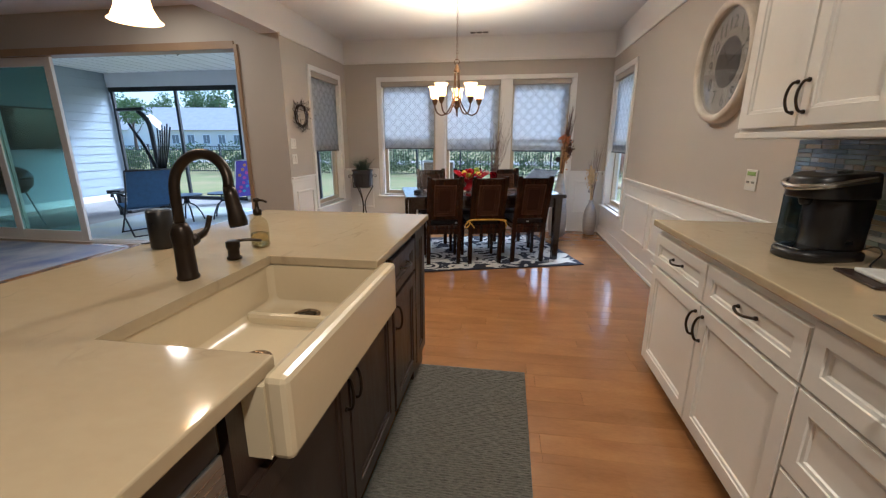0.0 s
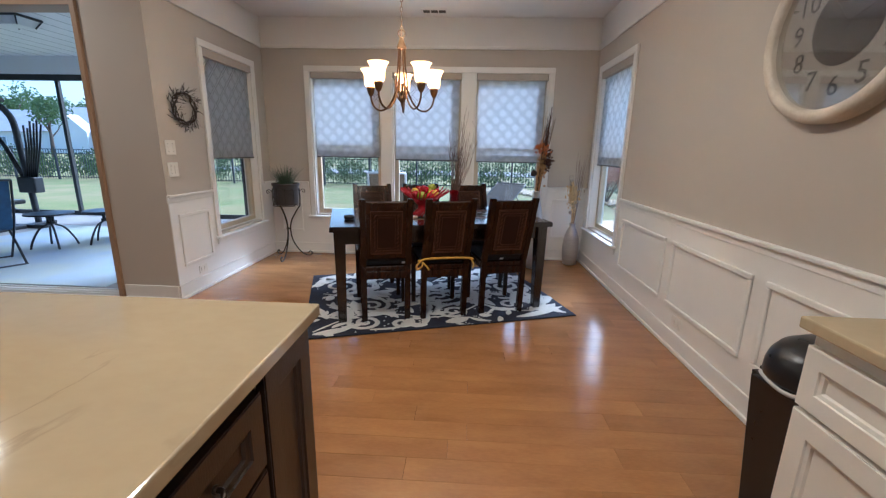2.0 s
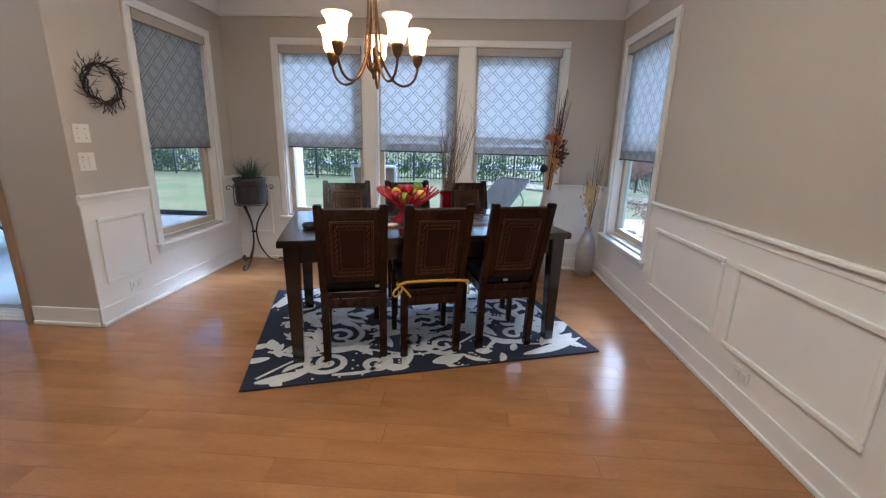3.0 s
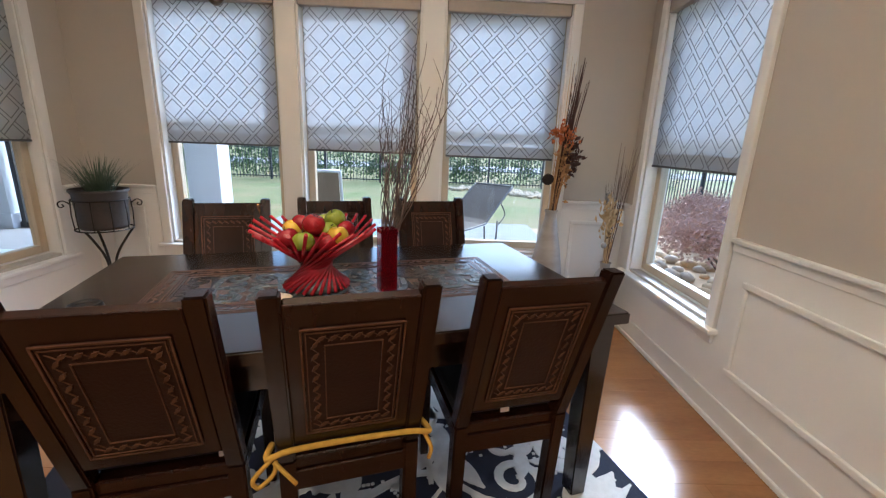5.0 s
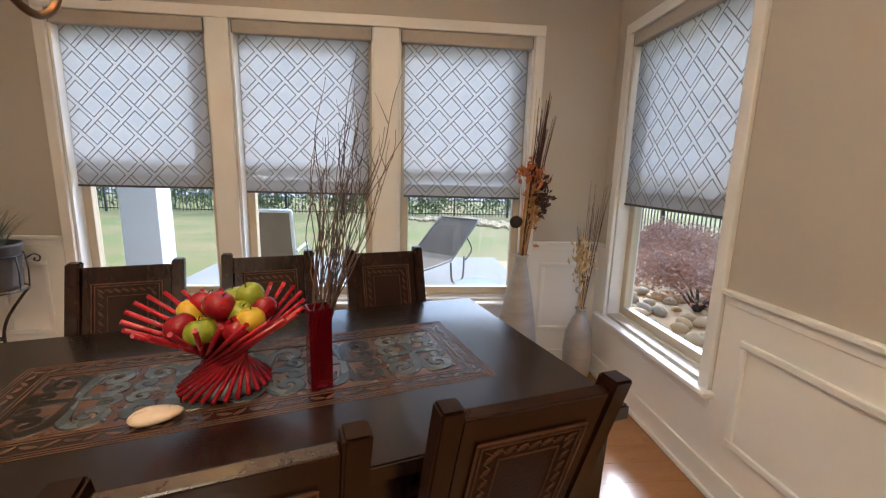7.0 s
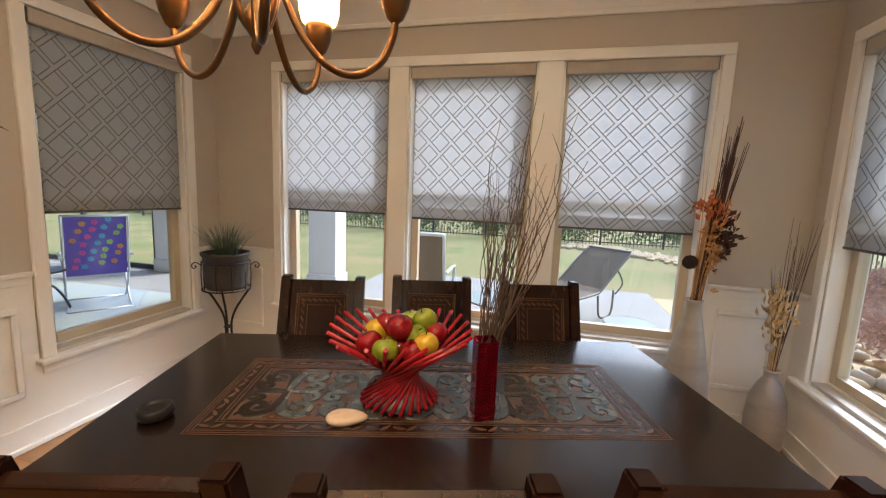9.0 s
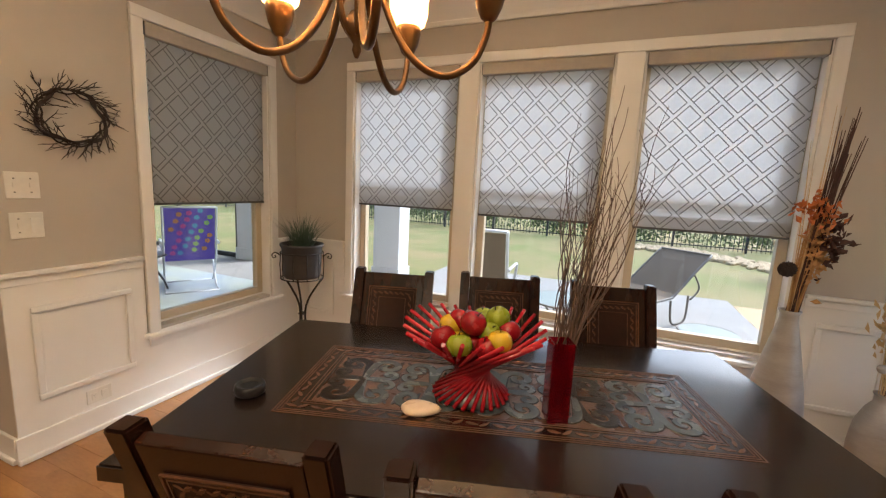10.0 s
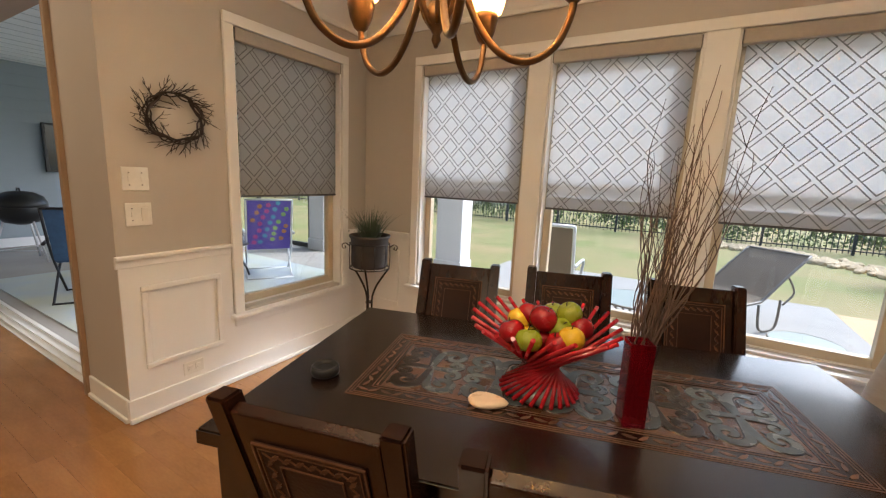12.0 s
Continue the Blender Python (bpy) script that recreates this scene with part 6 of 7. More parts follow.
NAVYCLOTH = mat("blue_sling_cloth", (0.05, 0.12, 0.25), (0.035, 0.085, 0.19), 0.8, scale=20, bump=0.3, bscale=300)
DARKTUBE = mat("dark_steel_tube", (0.03, 0.032, 0.038), rough=0.4, metal=0.3)


def sling(bm, pts, half, thick=0.006):
    """A cloth strip that follows pts (y, z), with the given half width along x."""
    rows = [[bm.verts.new((sx * half, y, z + dz)) for dz in (0, thick) for sx in (-1, 1)] for y, z in pts]
    for a, b in zip(rows, rows[1:]):
        for q in ((0, 1), (3, 2), (1, 3), (2, 0)):
            bm.faces.new((a[q[0]], a[q[1]], b[q[1]], b[q[0]]))
    bm.faces.new((rows[0][0], rows[0][1], rows[0][3], rows[0][2]))
    bm.faces.new((rows[-1][2], rows[-1][3], rows[-1][1], rows[-1][0]))


# blue folding chair: faces +y
fc = thing("folding_chair", "blue cloth folding chair with dark tube frame", "folding chair", pose(-5.25, 5.26, PF, 0, 0, 62))
bm = bmesh.new()
sling(bm, [(0.26, 0.44), (0.10, 0.40), (-0.05, 0.38), (-0.13, 0.42), (-0.20, 0.60), (-0.28, 0.80), (-0.33, 0.94)], 0.27, 0.012)
part("sling_seat", bm, NAVYCLOTH, fc, "dark blue padded sling")
for sx in (-1, 1):
    x = 0.285 * sx
    bm = bmesh.new()
    tube(bm, smooth_path([(x, -0.335, 0.945), (x, -0.20, 0.60), (x, -0.05, 0.36), (x, 0.24, 0.03), (x, 0.28, 0.015)], 3), 0.012, 8)
    part("back_tube", bm, DARKTUBE, fc)
    bm = bmesh.new()
    tube(bm, smooth_path([(x, 0.28, 0.46), (x, 0.05, 0.30), (x, -0.24, 0.03), (x, -0.28, 0.015)], 3), 0.012, 8)
    part("leg", bm, DARKTUBE, fc)
    bm = bmesh.new()
    tube(bm, smooth_path([(x * 1.1, -0.24, 0.60), (x * 1.12, 0.0, 0.62), (x * 1.12, 0.22, 0.60), (x * 1.12, 0.28, 0.55)], 3), [0.016] * 7 + [0.022] * 3, 8)
    part("armrest", bm, BLACK, fc)
    bm = bmesh.new()
    tube(bm, [(x, 0.25, 0.45), (x * 1.12, 0.24, 0.60)], 0.010, 6)
    part("arm_support", bm, DARKTUBE, fc)
for y, z in ((0.28, 0.015), (-0.28, 0.015), (-0.335, 0.945)):
    bm = bmesh.new()
    tube(bm, [(-0.285, y, z), (0.285, y, z)], 0.012, 8)
    part("cross_tube", bm, DARKTUBE, fc)

# floral lawn chair, seen from behind through the west window
FLORAL = [mat("floral_" + n, c, rough=0.85) for n, c in (("pink", (0.55, 0.08, 0.28)), ("cyan", (0.10, 0.36, 0.55)), ("lime", (0.30, 0.50, 0.12)), ("orange", (0.58, 0.26, 0.06)))]
VIOLET = mat("violet_cloth", (0.13, 0.09, 0.42), (0.09, 0.06, 0.32), 0.85, scale=20)
lc = thing("lawn_chair", "purple floral lawn chair with white tube frame", "lawn chair", pose(-4.80, 7.0, PF, 0, 0, 58))
bm = bmesh.new()
sling(bm, [(0.25, 0.40), (0.0, 0.34), (-0.16, 0.36), (-0.22, 0.55), (-0.30, 0.80), (-0.36, 1.0)], 0.255, 0.006)
cl = part("sling_seat", bm, VIOLET, lc, "purple cloth with bright flowers")
rng = random.Random(2)
for k in range(26):
    u, v = -0.20 + 0.40 * ((k * 7) % 26) / 25 + rng.uniform(-0.02, 0.02), 0.44 + 0.54 * (k + rng.random()) / 26
    y = -0.18 - 0.36 * (v - 0.44) / 1.12 * 1.1
    tilt = math.degrees(math.atan2(0.14, 0.45))
    bm = bmesh.new()
    for j in range(5):
        a = 2 * math.pi * j / 5
        lathe(bm, [(0.013, 0), (0.013, 0.002)], 8, centre=(0.018 * math.cos(a), 0.018 * math.sin(a)))
    yy = -0.22 - (v - 0.55) * 0.31 - 0.004
    part("flower", bm, FLORAL[k % 4], cl, m=pose(u, yy, v, 90 + tilt, 0, 0))
for sx in (-1, 1):
    x = 0.27 * sx
    bm = bmesh.new()
    tube(bm, smooth_path([(x, -0.37, 1.02), (x, -0.22, 0.55), (x, -0.16, 0.36), (x, 0.25, 0.40)], 3), 0.011, 8)
    part("side_tube", bm, ALU, lc)
    bm = bmesh.new()
    tube(bm, smooth_path([(x, 0.22, 0.38), (x, 0.10, 0.20), (x, -0.10, 0.02), (x, -0.36, 0.012)], 4), 0.011, 8)
    part("leg", bm, ALU, lc)
    bm = bmesh.new()
    tube(bm, smooth_path([(x, -0.16, 0.36), (x, 0.02, 0.18), (x, 0.26, 0.012)], 3), 0.011, 8)
    part("leg", bm, ALU, lc)
    bm = bmesh.new()
    tube(bm, [(x * 1.08, -0.26, 0.58), (x * 1.1, 0.18, 0.58)], 0.018, 8)
    part("armrest", bm, ALU, lc)
    bm = bmesh.new()
    tube(bm, [(x, 0.22, 0.39), (x * 1.1, 0.15, 0.575)], 0.009, 6)
    part("arm_support", bm, ALU, lc)
for y, z in ((-0.36, 0.012), (0.26, 0.012), (-0.37, 1.02), (0.25, 0.40)):
    bm = bmesh.new()
    tube(bm, [(-0.27, y, z), (0.27, y, z)], 0.011, 8)
    part("cross_tube", bm, ALU, lc)


def side_table(x, y, turn, r=0.25, h=0.46):
    s = thing("side_table", "round black patio side table with four bent legs", "side table", pose(x, y, PF, 0, 0, turn), group="round side tables")
    q = bmesh.new()
    lathe(q, [(r - 0.012, h - 0.022), (r, h - 0.018), (r, h - 0.004), (r - 0.006, h)], 32)
    part("top", q, DARKTUBE, s)
    for k in range(4):
        a = math.pi / 4 + math.pi / 2 * k
        q = bmesh.new()
        tube(q, smooth_path([rot(p, a) for p in ((0.03, 0, h - 0.03), (0.035, 0, h - 0.14), (0.12, 0, h - 0.20), (0.20, 0, 0.12), (0.235, 0, 0.012))], 4), 0.0125, 7)
        part("leg", q, DARKTUBE, s)
    q = bmesh.new()
    lathe(q, [(0.045, h - 0.15), (0.05, h - 0.14), (0.05, h - 0.12), (0.045, h - 0.11)], 16)
    part("hub", q, DARKTUBE, s)


side_table(-5.35, 6.17, 10)
side_table(-4.92, 6.52, 30, 0.24)

# exercise machine
MACH = mat("dark_machine_steel", (0.05, 0.052, 0.055), rough=0.45, metal=0.3)
ex = thing("exercise_machine", "dark home gym with curved mast and power rods", "exercise machine", pose(-7.05, 7.55, PF, 0, 0, 0))
bm = bmesh.new()
tube(bm, smooth_path([(0, 0, 0.02), (-0.02, 0, 0.6), (-0.05, 0, 1.2), (-0.09, 0, 1.7), (-0.25, -0.05, 1.93)], 5), 0.045, 10)
part("mast", bm, MACH, ex)
bm = bmesh.new()
tube(bm, [(-0.72, -0.05, 1.95), (-0.12, -0.05, 1.97)], 0.032, 8)
part("top_bar", bm, MACH, ex)
boxes("base", MACH, ex, (-0.45, -0.25, 0.0, 0.35, -0.17, 0.06), (-0.06, -0.9, 0.0, 0.06, 0.25, 0.06), bevel=0.01)
boxes("bench", BLACK, ex, (-0.14, -1.15, 0.40, 0.14, -0.25, 0.47), bevel=0.02)
boxes("bench_leg", MACH, ex, (-0.04, -1.05, 0.0, 0.04, -0.97, 0.40))
boxes("rod_box", MACH, ex, (-0.13, -0.10, 0.55, 0.17, 0.06, 0.80), bevel=0.02)
rng = random.Random(6)
for k in range(9):
    bm = bmesh.new()
    x = -0.10 + 0.03 * k
    tx = x + (-0.45 if k < 3 else 0.02 + 0.03 * k)
    tube(bm, [(x, -0.02, 0.78), ((x + tx) / 2 + 0.03, -0.02, 1.25), (tx, -0.02, 1.62 + rng.uniform(-0.06, 0.1))], 0.014, 6)
    part("power_rod", bm, BLACK, ex)

# kettle grill
gr = thing("kettle_grill", "black kettle grill on splayed aluminium legs", "grill", pose(-7.75, 5.35, PF))
bm = bmesh.new()
lathe(bm, [(0.05, 0.50), (0.18, 0.54), (0.265, 0.64), (0.285, 0.74), (0.28, 0.75)], 32)
part("kettle", bm, BLACK, gr)
bm = bmesh.new()
lathe(bm, [(0.288, 0.75), (0.284, 0.79), (0.24, 0.88), (0.14, 0.94), (0.04, 0.955)], 32)
tube(bm, [(-0.06, 0, 0.945), (-0.05, 0, 0.99), (0.05, 0, 0.99), (0.06, 0, 0.945)], 0.010, 6)
part("lid", bm, BLACK, gr)
for k in range(3):
    a = 0.4 + 2 * math.pi * k / 3
    bm = bmesh.new()
    tube(bm, [rot((0.17, 0, 0.58), a), rot((0.34, 0, 0.0), a)], 0.013, 8)
    part("leg", bm, ALU, gr)
bm = bmesh.new()
tube(bm, [rot((0.27, 0, 0.16), 0.4 + 2 * math.pi * k / 3) for k in (0, 1, 2, 0)], 0.006, 5)
part("brace", bm, ALU, gr)

# porch television, light, rug
tv = thing("wall_television", "flat black television on the siding", "television", pose(PX0 + 0.03, 6.75, 1.54))
boxes("frame", BLACK, tv, (0, -0.74, -0.39, 0.05, 0.74, -0.36), (0, -0.74, 0.36, 0.05, 0.74, 0.39), (0, -0.74, -0.36, 0.05, -0.70, 0.36), (0, 0.70, -0.36, 0.05, 0.74, 0.36), bevel=0.004)
boxes("screen", mat("dark_glass_screen", (0.02, 0.025, 0.03), rough=0.08), tv, (-0.005, -0.70, -0.36, 0.04, 0.70, 0.36))
pl = thing("porch_light", "black framed flush ceiling light on the porch", "ceiling light", pose(-5.55, 6.45, PZ))
boxes("plate", BLACK, pl, (-0.17, -0.17, -0.03, 0.17, 0.17, 0), bevel=0.006)
bm = bmesh.new()
vs = box(bm, -0.15, -0.15, -0.11, 0.15, 0.15, -0.03)
for v in vs:
    if v.co.z < -0.08:
        v.co.x *= 0.7
        v.co.y *= 0.7
part("diffuser", bm, mat("frosted_diffuser", (0.7, 0.72, 0.72), rough=0.3), pl, "frosted glass diffuser")
for sx in (-1, 1):
    for sy in (-1, 1):
        bm = bmesh.new()
        tube(bm, [(0.155 * sx, 0.155 * sy, -0.03), (0.11 * sx, 0.11 * sy, -0.115)], 0.008, 6)
        part("rib", bm, BLACK, pl)
prg = thing("porch_rug", "pale blue and green patterned outdoor rug", "rug", pose(-5.1, 6.1, PF))
PRUG = mat("porch_rug_weave", (0.36, 0.44, 0.58), (0.50, 0.52, 0.38), 0.95, scale=1.1, bump=0.4, bscale=250, fine=0.12)
boxes("weave", PRUG, prg, (-1.6, -1.35, 0.001, 1.7, 1.5, 0.010), bevel=0.003)
boxes("baseboard_porch", WHITEOUT, sw, (PX0, YS + T, PF, PX0 + 0.02, PY1 - 0.1, PF + 0.14))
bm = bmesh.new()
for k in range(22):
    x = PX0 + 0.15 + k * 0.29
    box(bm, x - 0.006, YS + T + 0.03, PZ - 0.004, x + 0.006, PY1 - 0.08, PZ)
tagged(part("trim_porch_ceiling", bm, mat("grey_joint", (0.5, 0.51, 0.52), rough=0.8)), "shadowed joints of the porch ceiling boards", "ceiling joint", kind="structure")


# ---- garden ----
def leaf_cloud(bm, centre, radii, n, size, rg, shell=0.55, flat=0.0):
    """Many small folded leaves through an uneven rounded volume."""
    c = Vector(centre)
    lumps = [Vector((rg.uniform(-1, 1), rg.uniform(-1, 1), rg.uniform(-1, 1))).normalized() for _ in range(7)]
    for _ in range(n):
        d = Vector((rg.gauss(0, 1), rg.gauss(0, 1), rg.gauss(0, 1))).normalized()
        k = (shell + (1 - shell) * rg.random()) * (0.78 + 0.30 * max(d.dot(q) for q in lumps) ** 3)
        p = c + Vector((d.x * radii[0], d.y * radii[1], d.z * radii[2])) * k
        u = Vector((rg.uniform(-1, 1), rg.uniform(-1, 1), rg.uniform(-1, 1))).normalized()
        v = u.orthogonal().normalized()
        s = size * rg.uniform(0.6, 1.4)
        vs = [bm.verts.new(q) for q in (p - u * s, p + v * s * 0.5, p + u * s, p - v * s * 0.5)]
        bm.faces.new(vs)


def leaf_mat(name, c1, c2):
    m = mat(name, c1, c2, 0.7, scale=2.5, bscale=20)
    n, ln = m.node_tree.nodes, m.node_tree.links.new
    b, out = n["Principled BSDF"], n["Material Output"]
    tl, mx = n.new("ShaderNodeBsdfTranslucent"), n.new("ShaderNodeMixShader")
    tl.inputs[0].default_value = (c1[0] * 1.2, c1[1] * 1.3, c1[2], 1)
    mx.inputs[0].default_value = 0.3
    ln(b.outputs[0], mx.inputs[1])
    ln(tl.outputs[0], mx.inputs[2])
    ln(mx.outputs[0], out.inputs[0])
    return m


GREENLEAF = leaf_mat("hedge_leaves", (0.085, 0.125, 0.04), (0.040, 0.068, 0.022))
TREELEAF = leaf_mat("tree_leaves", (0.12, 0.17, 0.075), (0.07, 0.105, 0.045))
REDLEAF = leaf_mat("red_shrub_leaves", (0.42, 0.225, 0.17), (0.29, 0.18, 0.125))
BARK = mat("bark", (0.12, 0.09, 0.07), (0.07, 0.05, 0.04), 0.9, scale=12, stretch=(1, 1, 0.3), bump=0.5)
FENCE = mat("black_fence_paint", (0.045, 0.047, 0.05), rough=0.5)


def fence(x0, y0, x1, y1, label):
    L = math.hypot(x1 - x0, y1 - y0)
    f = thing("fence", label, "fence", pose(x0, y0, GZ, 0, 0, math.degrees(math.atan2(y1 - y0, x1 - x0))), group="garden fence")
    q = bmesh.new()
    box(q, -0.03, -0.03, -0.1, 0.03, 0.03, 1.30)
    box(q, -0.037, -0.037, 1.30, 0.037, 0.037, 1.33)
    me = None
    n = round(L / 1.85)
    for k in range(n + 1):
        if me is None:
            o = part("post", q, FENCE, f, m=pose(0, 0, 0))
            me = o.data
        else:
            o = new("post", me)
            o.parent = f
            o.matrix_basis = pose(k * L / n, 0, 0)
    for z in (0.10, 1.05, 1.22):
        boxes("rail", FENCE, f, (0, -0.013, z, L, 0.013, z + 0.028))
    q = bmesh.new()
    x = 0.11
    while x < L:
        box(q, x - 0.008, -0.008, 0.03, x + 0.008, 0.008, 1.235)
        x += 0.112
    tagged(part("picket_row", q, FENCE, f), kind="stuff")


fence(-34, 17.7, 5.6, 17.7, "black metal picket fence behind the lawn")
fence(5.6, 17.7, 5.6, 2.0, "black metal picket fence beside the stone bed")

rng = random.Random(31)
# shrubs behind and along the fence
bm = bmesh.new()
x = -34
while x < 9:
    r = rng.uniform(0.55, 1.0)
    leaf_cloud(bm, (x, 19.0 + rng.uniform(-0.3, 0.8), GZ + r * 0.75), (r * 1.2, r, r * 0.95), 520, 0.06, rng, 0.5)
    x += r * 1.1
tagged(part("hedge", bm, GREENLEAF), "green shrubs growing along the fence", "hedge", kind="stuff")


def tree(x, y, h, seed, spread):
    rg = random.Random(seed)
    t = thing("tree", "leafy green tree at the edge of the field", "tree", pose(x, y, GZ + 0.2), group="far trees")
    q = bmesh.new()
    tube(q, [(0, 0, 0), (0.1, 0, h * 0.3), (0.0, 0.1, h * 0.62)], [h * 0.030, h * 0.022, h * 0.010], 7)
    for k in range(5):
        a = rg.uniform(0, 6.28)
        z = h * rg.uniform(0.28, 0.5)
        tube(q, [(0.05, 0, z), (spread * 0.35 * math.cos(a), spread * 0.35 * math.sin(a), z + h * 0.12), (spread * 0.6 * math.cos(a), spread * 0.6 * math.sin(a), z + h * 0.26)], [h * 0.012, h * 0.008, h * 0.003], 5)
    part("trunk", q, BARK, t)
    q = bmesh.new()
    for k in range(7):
        a = rg.uniform(0, 6.28)
        leaf_cloud(q, (spread * 0.5 * math.cos(a), spread * 0.5 * math.sin(a), h * rg.uniform(0.45, 0.85)), (spread * 0.55, spread * 0.55, h * 0.20), 170, h * 0.022, rg, 0.45)
    part("crown", q, TREELEAF, t)


for k in range(40):
    tree(-125 + k * 4.6 + rng.uniform(-1.5, 1.5), 84 + rng.uniform(-7, 12), rng.uniform(9, 14), 100 + k, rng.uniform(3.0, 4.6))
for x, y, h in ((-33, 33, 5.5), (-40, 31, 6.5), (-27, 47, 6.0), (8, 40, 8), (14, 30, 7), (-8, 60, 8), (20, 22, 7)):
    tree(x, y, h, int(200 + x), h * 0.35)

# far houses
# wall and roof colours are lightened to stand in for bright haze
HOUSEW = mat("cream_render", (0.76, 0.74, 0.69), (0.70, 0.68, 0.63), 0.8, scale=0.6)
ROOF = mat("grey_shingles", (0.47, 0.455, 0.44), (0.40, 0.385, 0.37), 0.9, scale=1.5, bump=0.3, bscale=8)
DARKGLASS = mat("dark_house_glass", (0.22, 0.24, 0.26), rough=0.2)


def house(x, y, w, d, h, turn, label):
    t = thing("house", label, "house", pose(x, y, GZ + 0.15, 0, 0, turn), group="far houses")
    boxes("wall", HOUSEW, t, (-w / 2, -d / 2, -0.3, w / 2, d / 2, h))
    q = bmesh.new()
    o, r = 0.5, h + w * 0.0 + d * 0.32
    vs = [q.verts.new(v) for v in ((-w / 2 - o, -d / 2 - o, h), (w / 2 + o, -d / 2 - o, h), (w / 2 + o, d / 2 + o, h), (-w / 2 - o, d / 2 + o, h), (-w / 2 - o, 0, r), (w / 2 + o, 0, r))]
    for f in ((0, 1, 5, 4), (2, 3, 4, 5), (0, 4, 3), (1, 2, 5), (3, 2, 1, 0)):
        q.faces.new([vs[k] for k in f])
    part("roof", q, ROOF, t)
    # front gable
    q = bmesh.new()
    g = w * 0.22
    vs = [q.verts.new(v) for v in ((-w * 0.3 - g / 2, -d / 2 - 1.2, -0.3), (-w * 0.3 + g / 2, -d / 2 - 1.2, -0.3), (-w * 0.3 + g / 2, -d / 2 - 1.2, h), (-w * 0.3, -d / 2 - 1.2, h + g * 0.5), (-w * 0.3 - g / 2, -d / 2 - 1.2, h))]
    q.faces.new(vs)
    e = bmesh.ops.extrude_face_region(q, geom=list(q.faces))
    bmesh.ops.translate(q, verts=[v for v in e["geom"] if isinstance(v, bmesh.types.BMVert)], vec=(0, 2.5, 0))
    part("gable", q, HOUSEW, t)
    for k in range(6):
        wx = -w * 0.12 + k * w * 0.11
        wn = boxes("window", WHITEOUT, t, (wx - 0.55, -d / 2 - 0.06, 0.9, wx + 0.55, -d / 2 + 0.02, 2.3))
        boxes("pane", DARKGLASS, wn, (wx - 0.45, -d / 2 - 0.08, 1.0, wx - 0.03, -d / 2 - 0.05, 2.2), (wx + 0.03, -d / 2 - 0.08, 1.0, wx + 0.45, -d / 2 - 0.05, 2.2))


house(-47, 61, 20, 11, 2.9, 12, "cream single-storey house with a grey roof beyond the field")
house(-72, 66, 18, 11, 3.0, 8, "cream single-storey house with a grey roof beyond the field")
house(-10, 74, 20, 11, 3.0, 0, "cream single-storey house with a grey roof beyond the field")
# pale road beyond the fence
structure("road", "pale concrete road beyond the fence", CONCRETE, (-90, 26, -0.2, 60, 31, -0.085), category="road")

# stone bed and red shrub beside the house
ROCKS = [mat("river_stone_" + n, c, c2, 0.75, scale=14, bump=0.3, rand=0.2) for n, c, c2 in (("tan", (0.68, 0.475, 0.235), (0.54, 0.36, 0.165)), ("buff", (0.70, 0.54, 0.32), (0.58, 0.43, 0.24)), ("grey", (0.58, 0.48, 0.35), (0.46, 0.38, 0.27)))]
bed = thing("stone_bed", "bed of rounded river stones beside the house", "stones", pose(0, 0, 0), kind="structure")
boxes("soil", ROCKS[0], bed, (1.75, 4.2, GZ - 0.05, 5.5, 10.4, GZ + 0.015))
stone_meshes = []
for k in range(9):
    q = bmesh.new()
    bmesh.ops.create_icosphere(q, subdivisions=2, radius=1.0)
    off = Vector((k * 3.1, k * 1.7, 0))
    for v in q.verts:
        v.co *= 1 + 0.35 * noise.noise(v.co * 0.9 + off)
        v.co.z *= 0.62
        v.co.y *= 0.8
    for f in q.faces:
        f.smooth = True
    me = bpy.data.meshes.new("stone")
    q.to_mesh(me)
    q.free()
    me.materials.append(ROCKS[k % 3])
    stone_meshes.append(me)
rng = random.Random(77)
for k in range(290):
    x, y = 1.80 + 2.5 * rng.random() ** 1.3, rng.uniform(5.2, 9.0)
    s = rng.uniform(0.055, 0.115)
    o = new("stone", stone_meshes[rng.randrange(9)])
    o.parent = bed
    o.matrix_basis = pose(x, y, GZ + 0.01 + s * 0.35, rng.uniform(-15, 15), rng.uniform(-15, 15), rng.uniform(0, 360)) @ Matrix.Diagonal((s, s, s, 1))
# stones at the foot of the fence
bm = bmesh.new()
for k in range(420):
    u = rng.random()
    x, y = 0.8 + 4.4 * u + rng.uniform(-0.5, 0.5), 16.6 - 5.2 * max(0, u - 0.25) + rng.uniform(-0.45, 0.45)
    m = pose(x, y, GZ + 0.03, 0, 0, rng.uniform(0, 360))
    s = rng.uniform(0.07, 0.16)
    r = bmesh.ops.create_icosphere(bm, subdivisions=1, radius=s)
    for v in r["verts"]:
        v.co = m @ Vector((v.co.x, v.co.y * 0.8, v.co.z * 0.6))
tagged(part("border_stones", bm, ROCKS[1]), "river stones along the fence", "stones", kind="stuff")


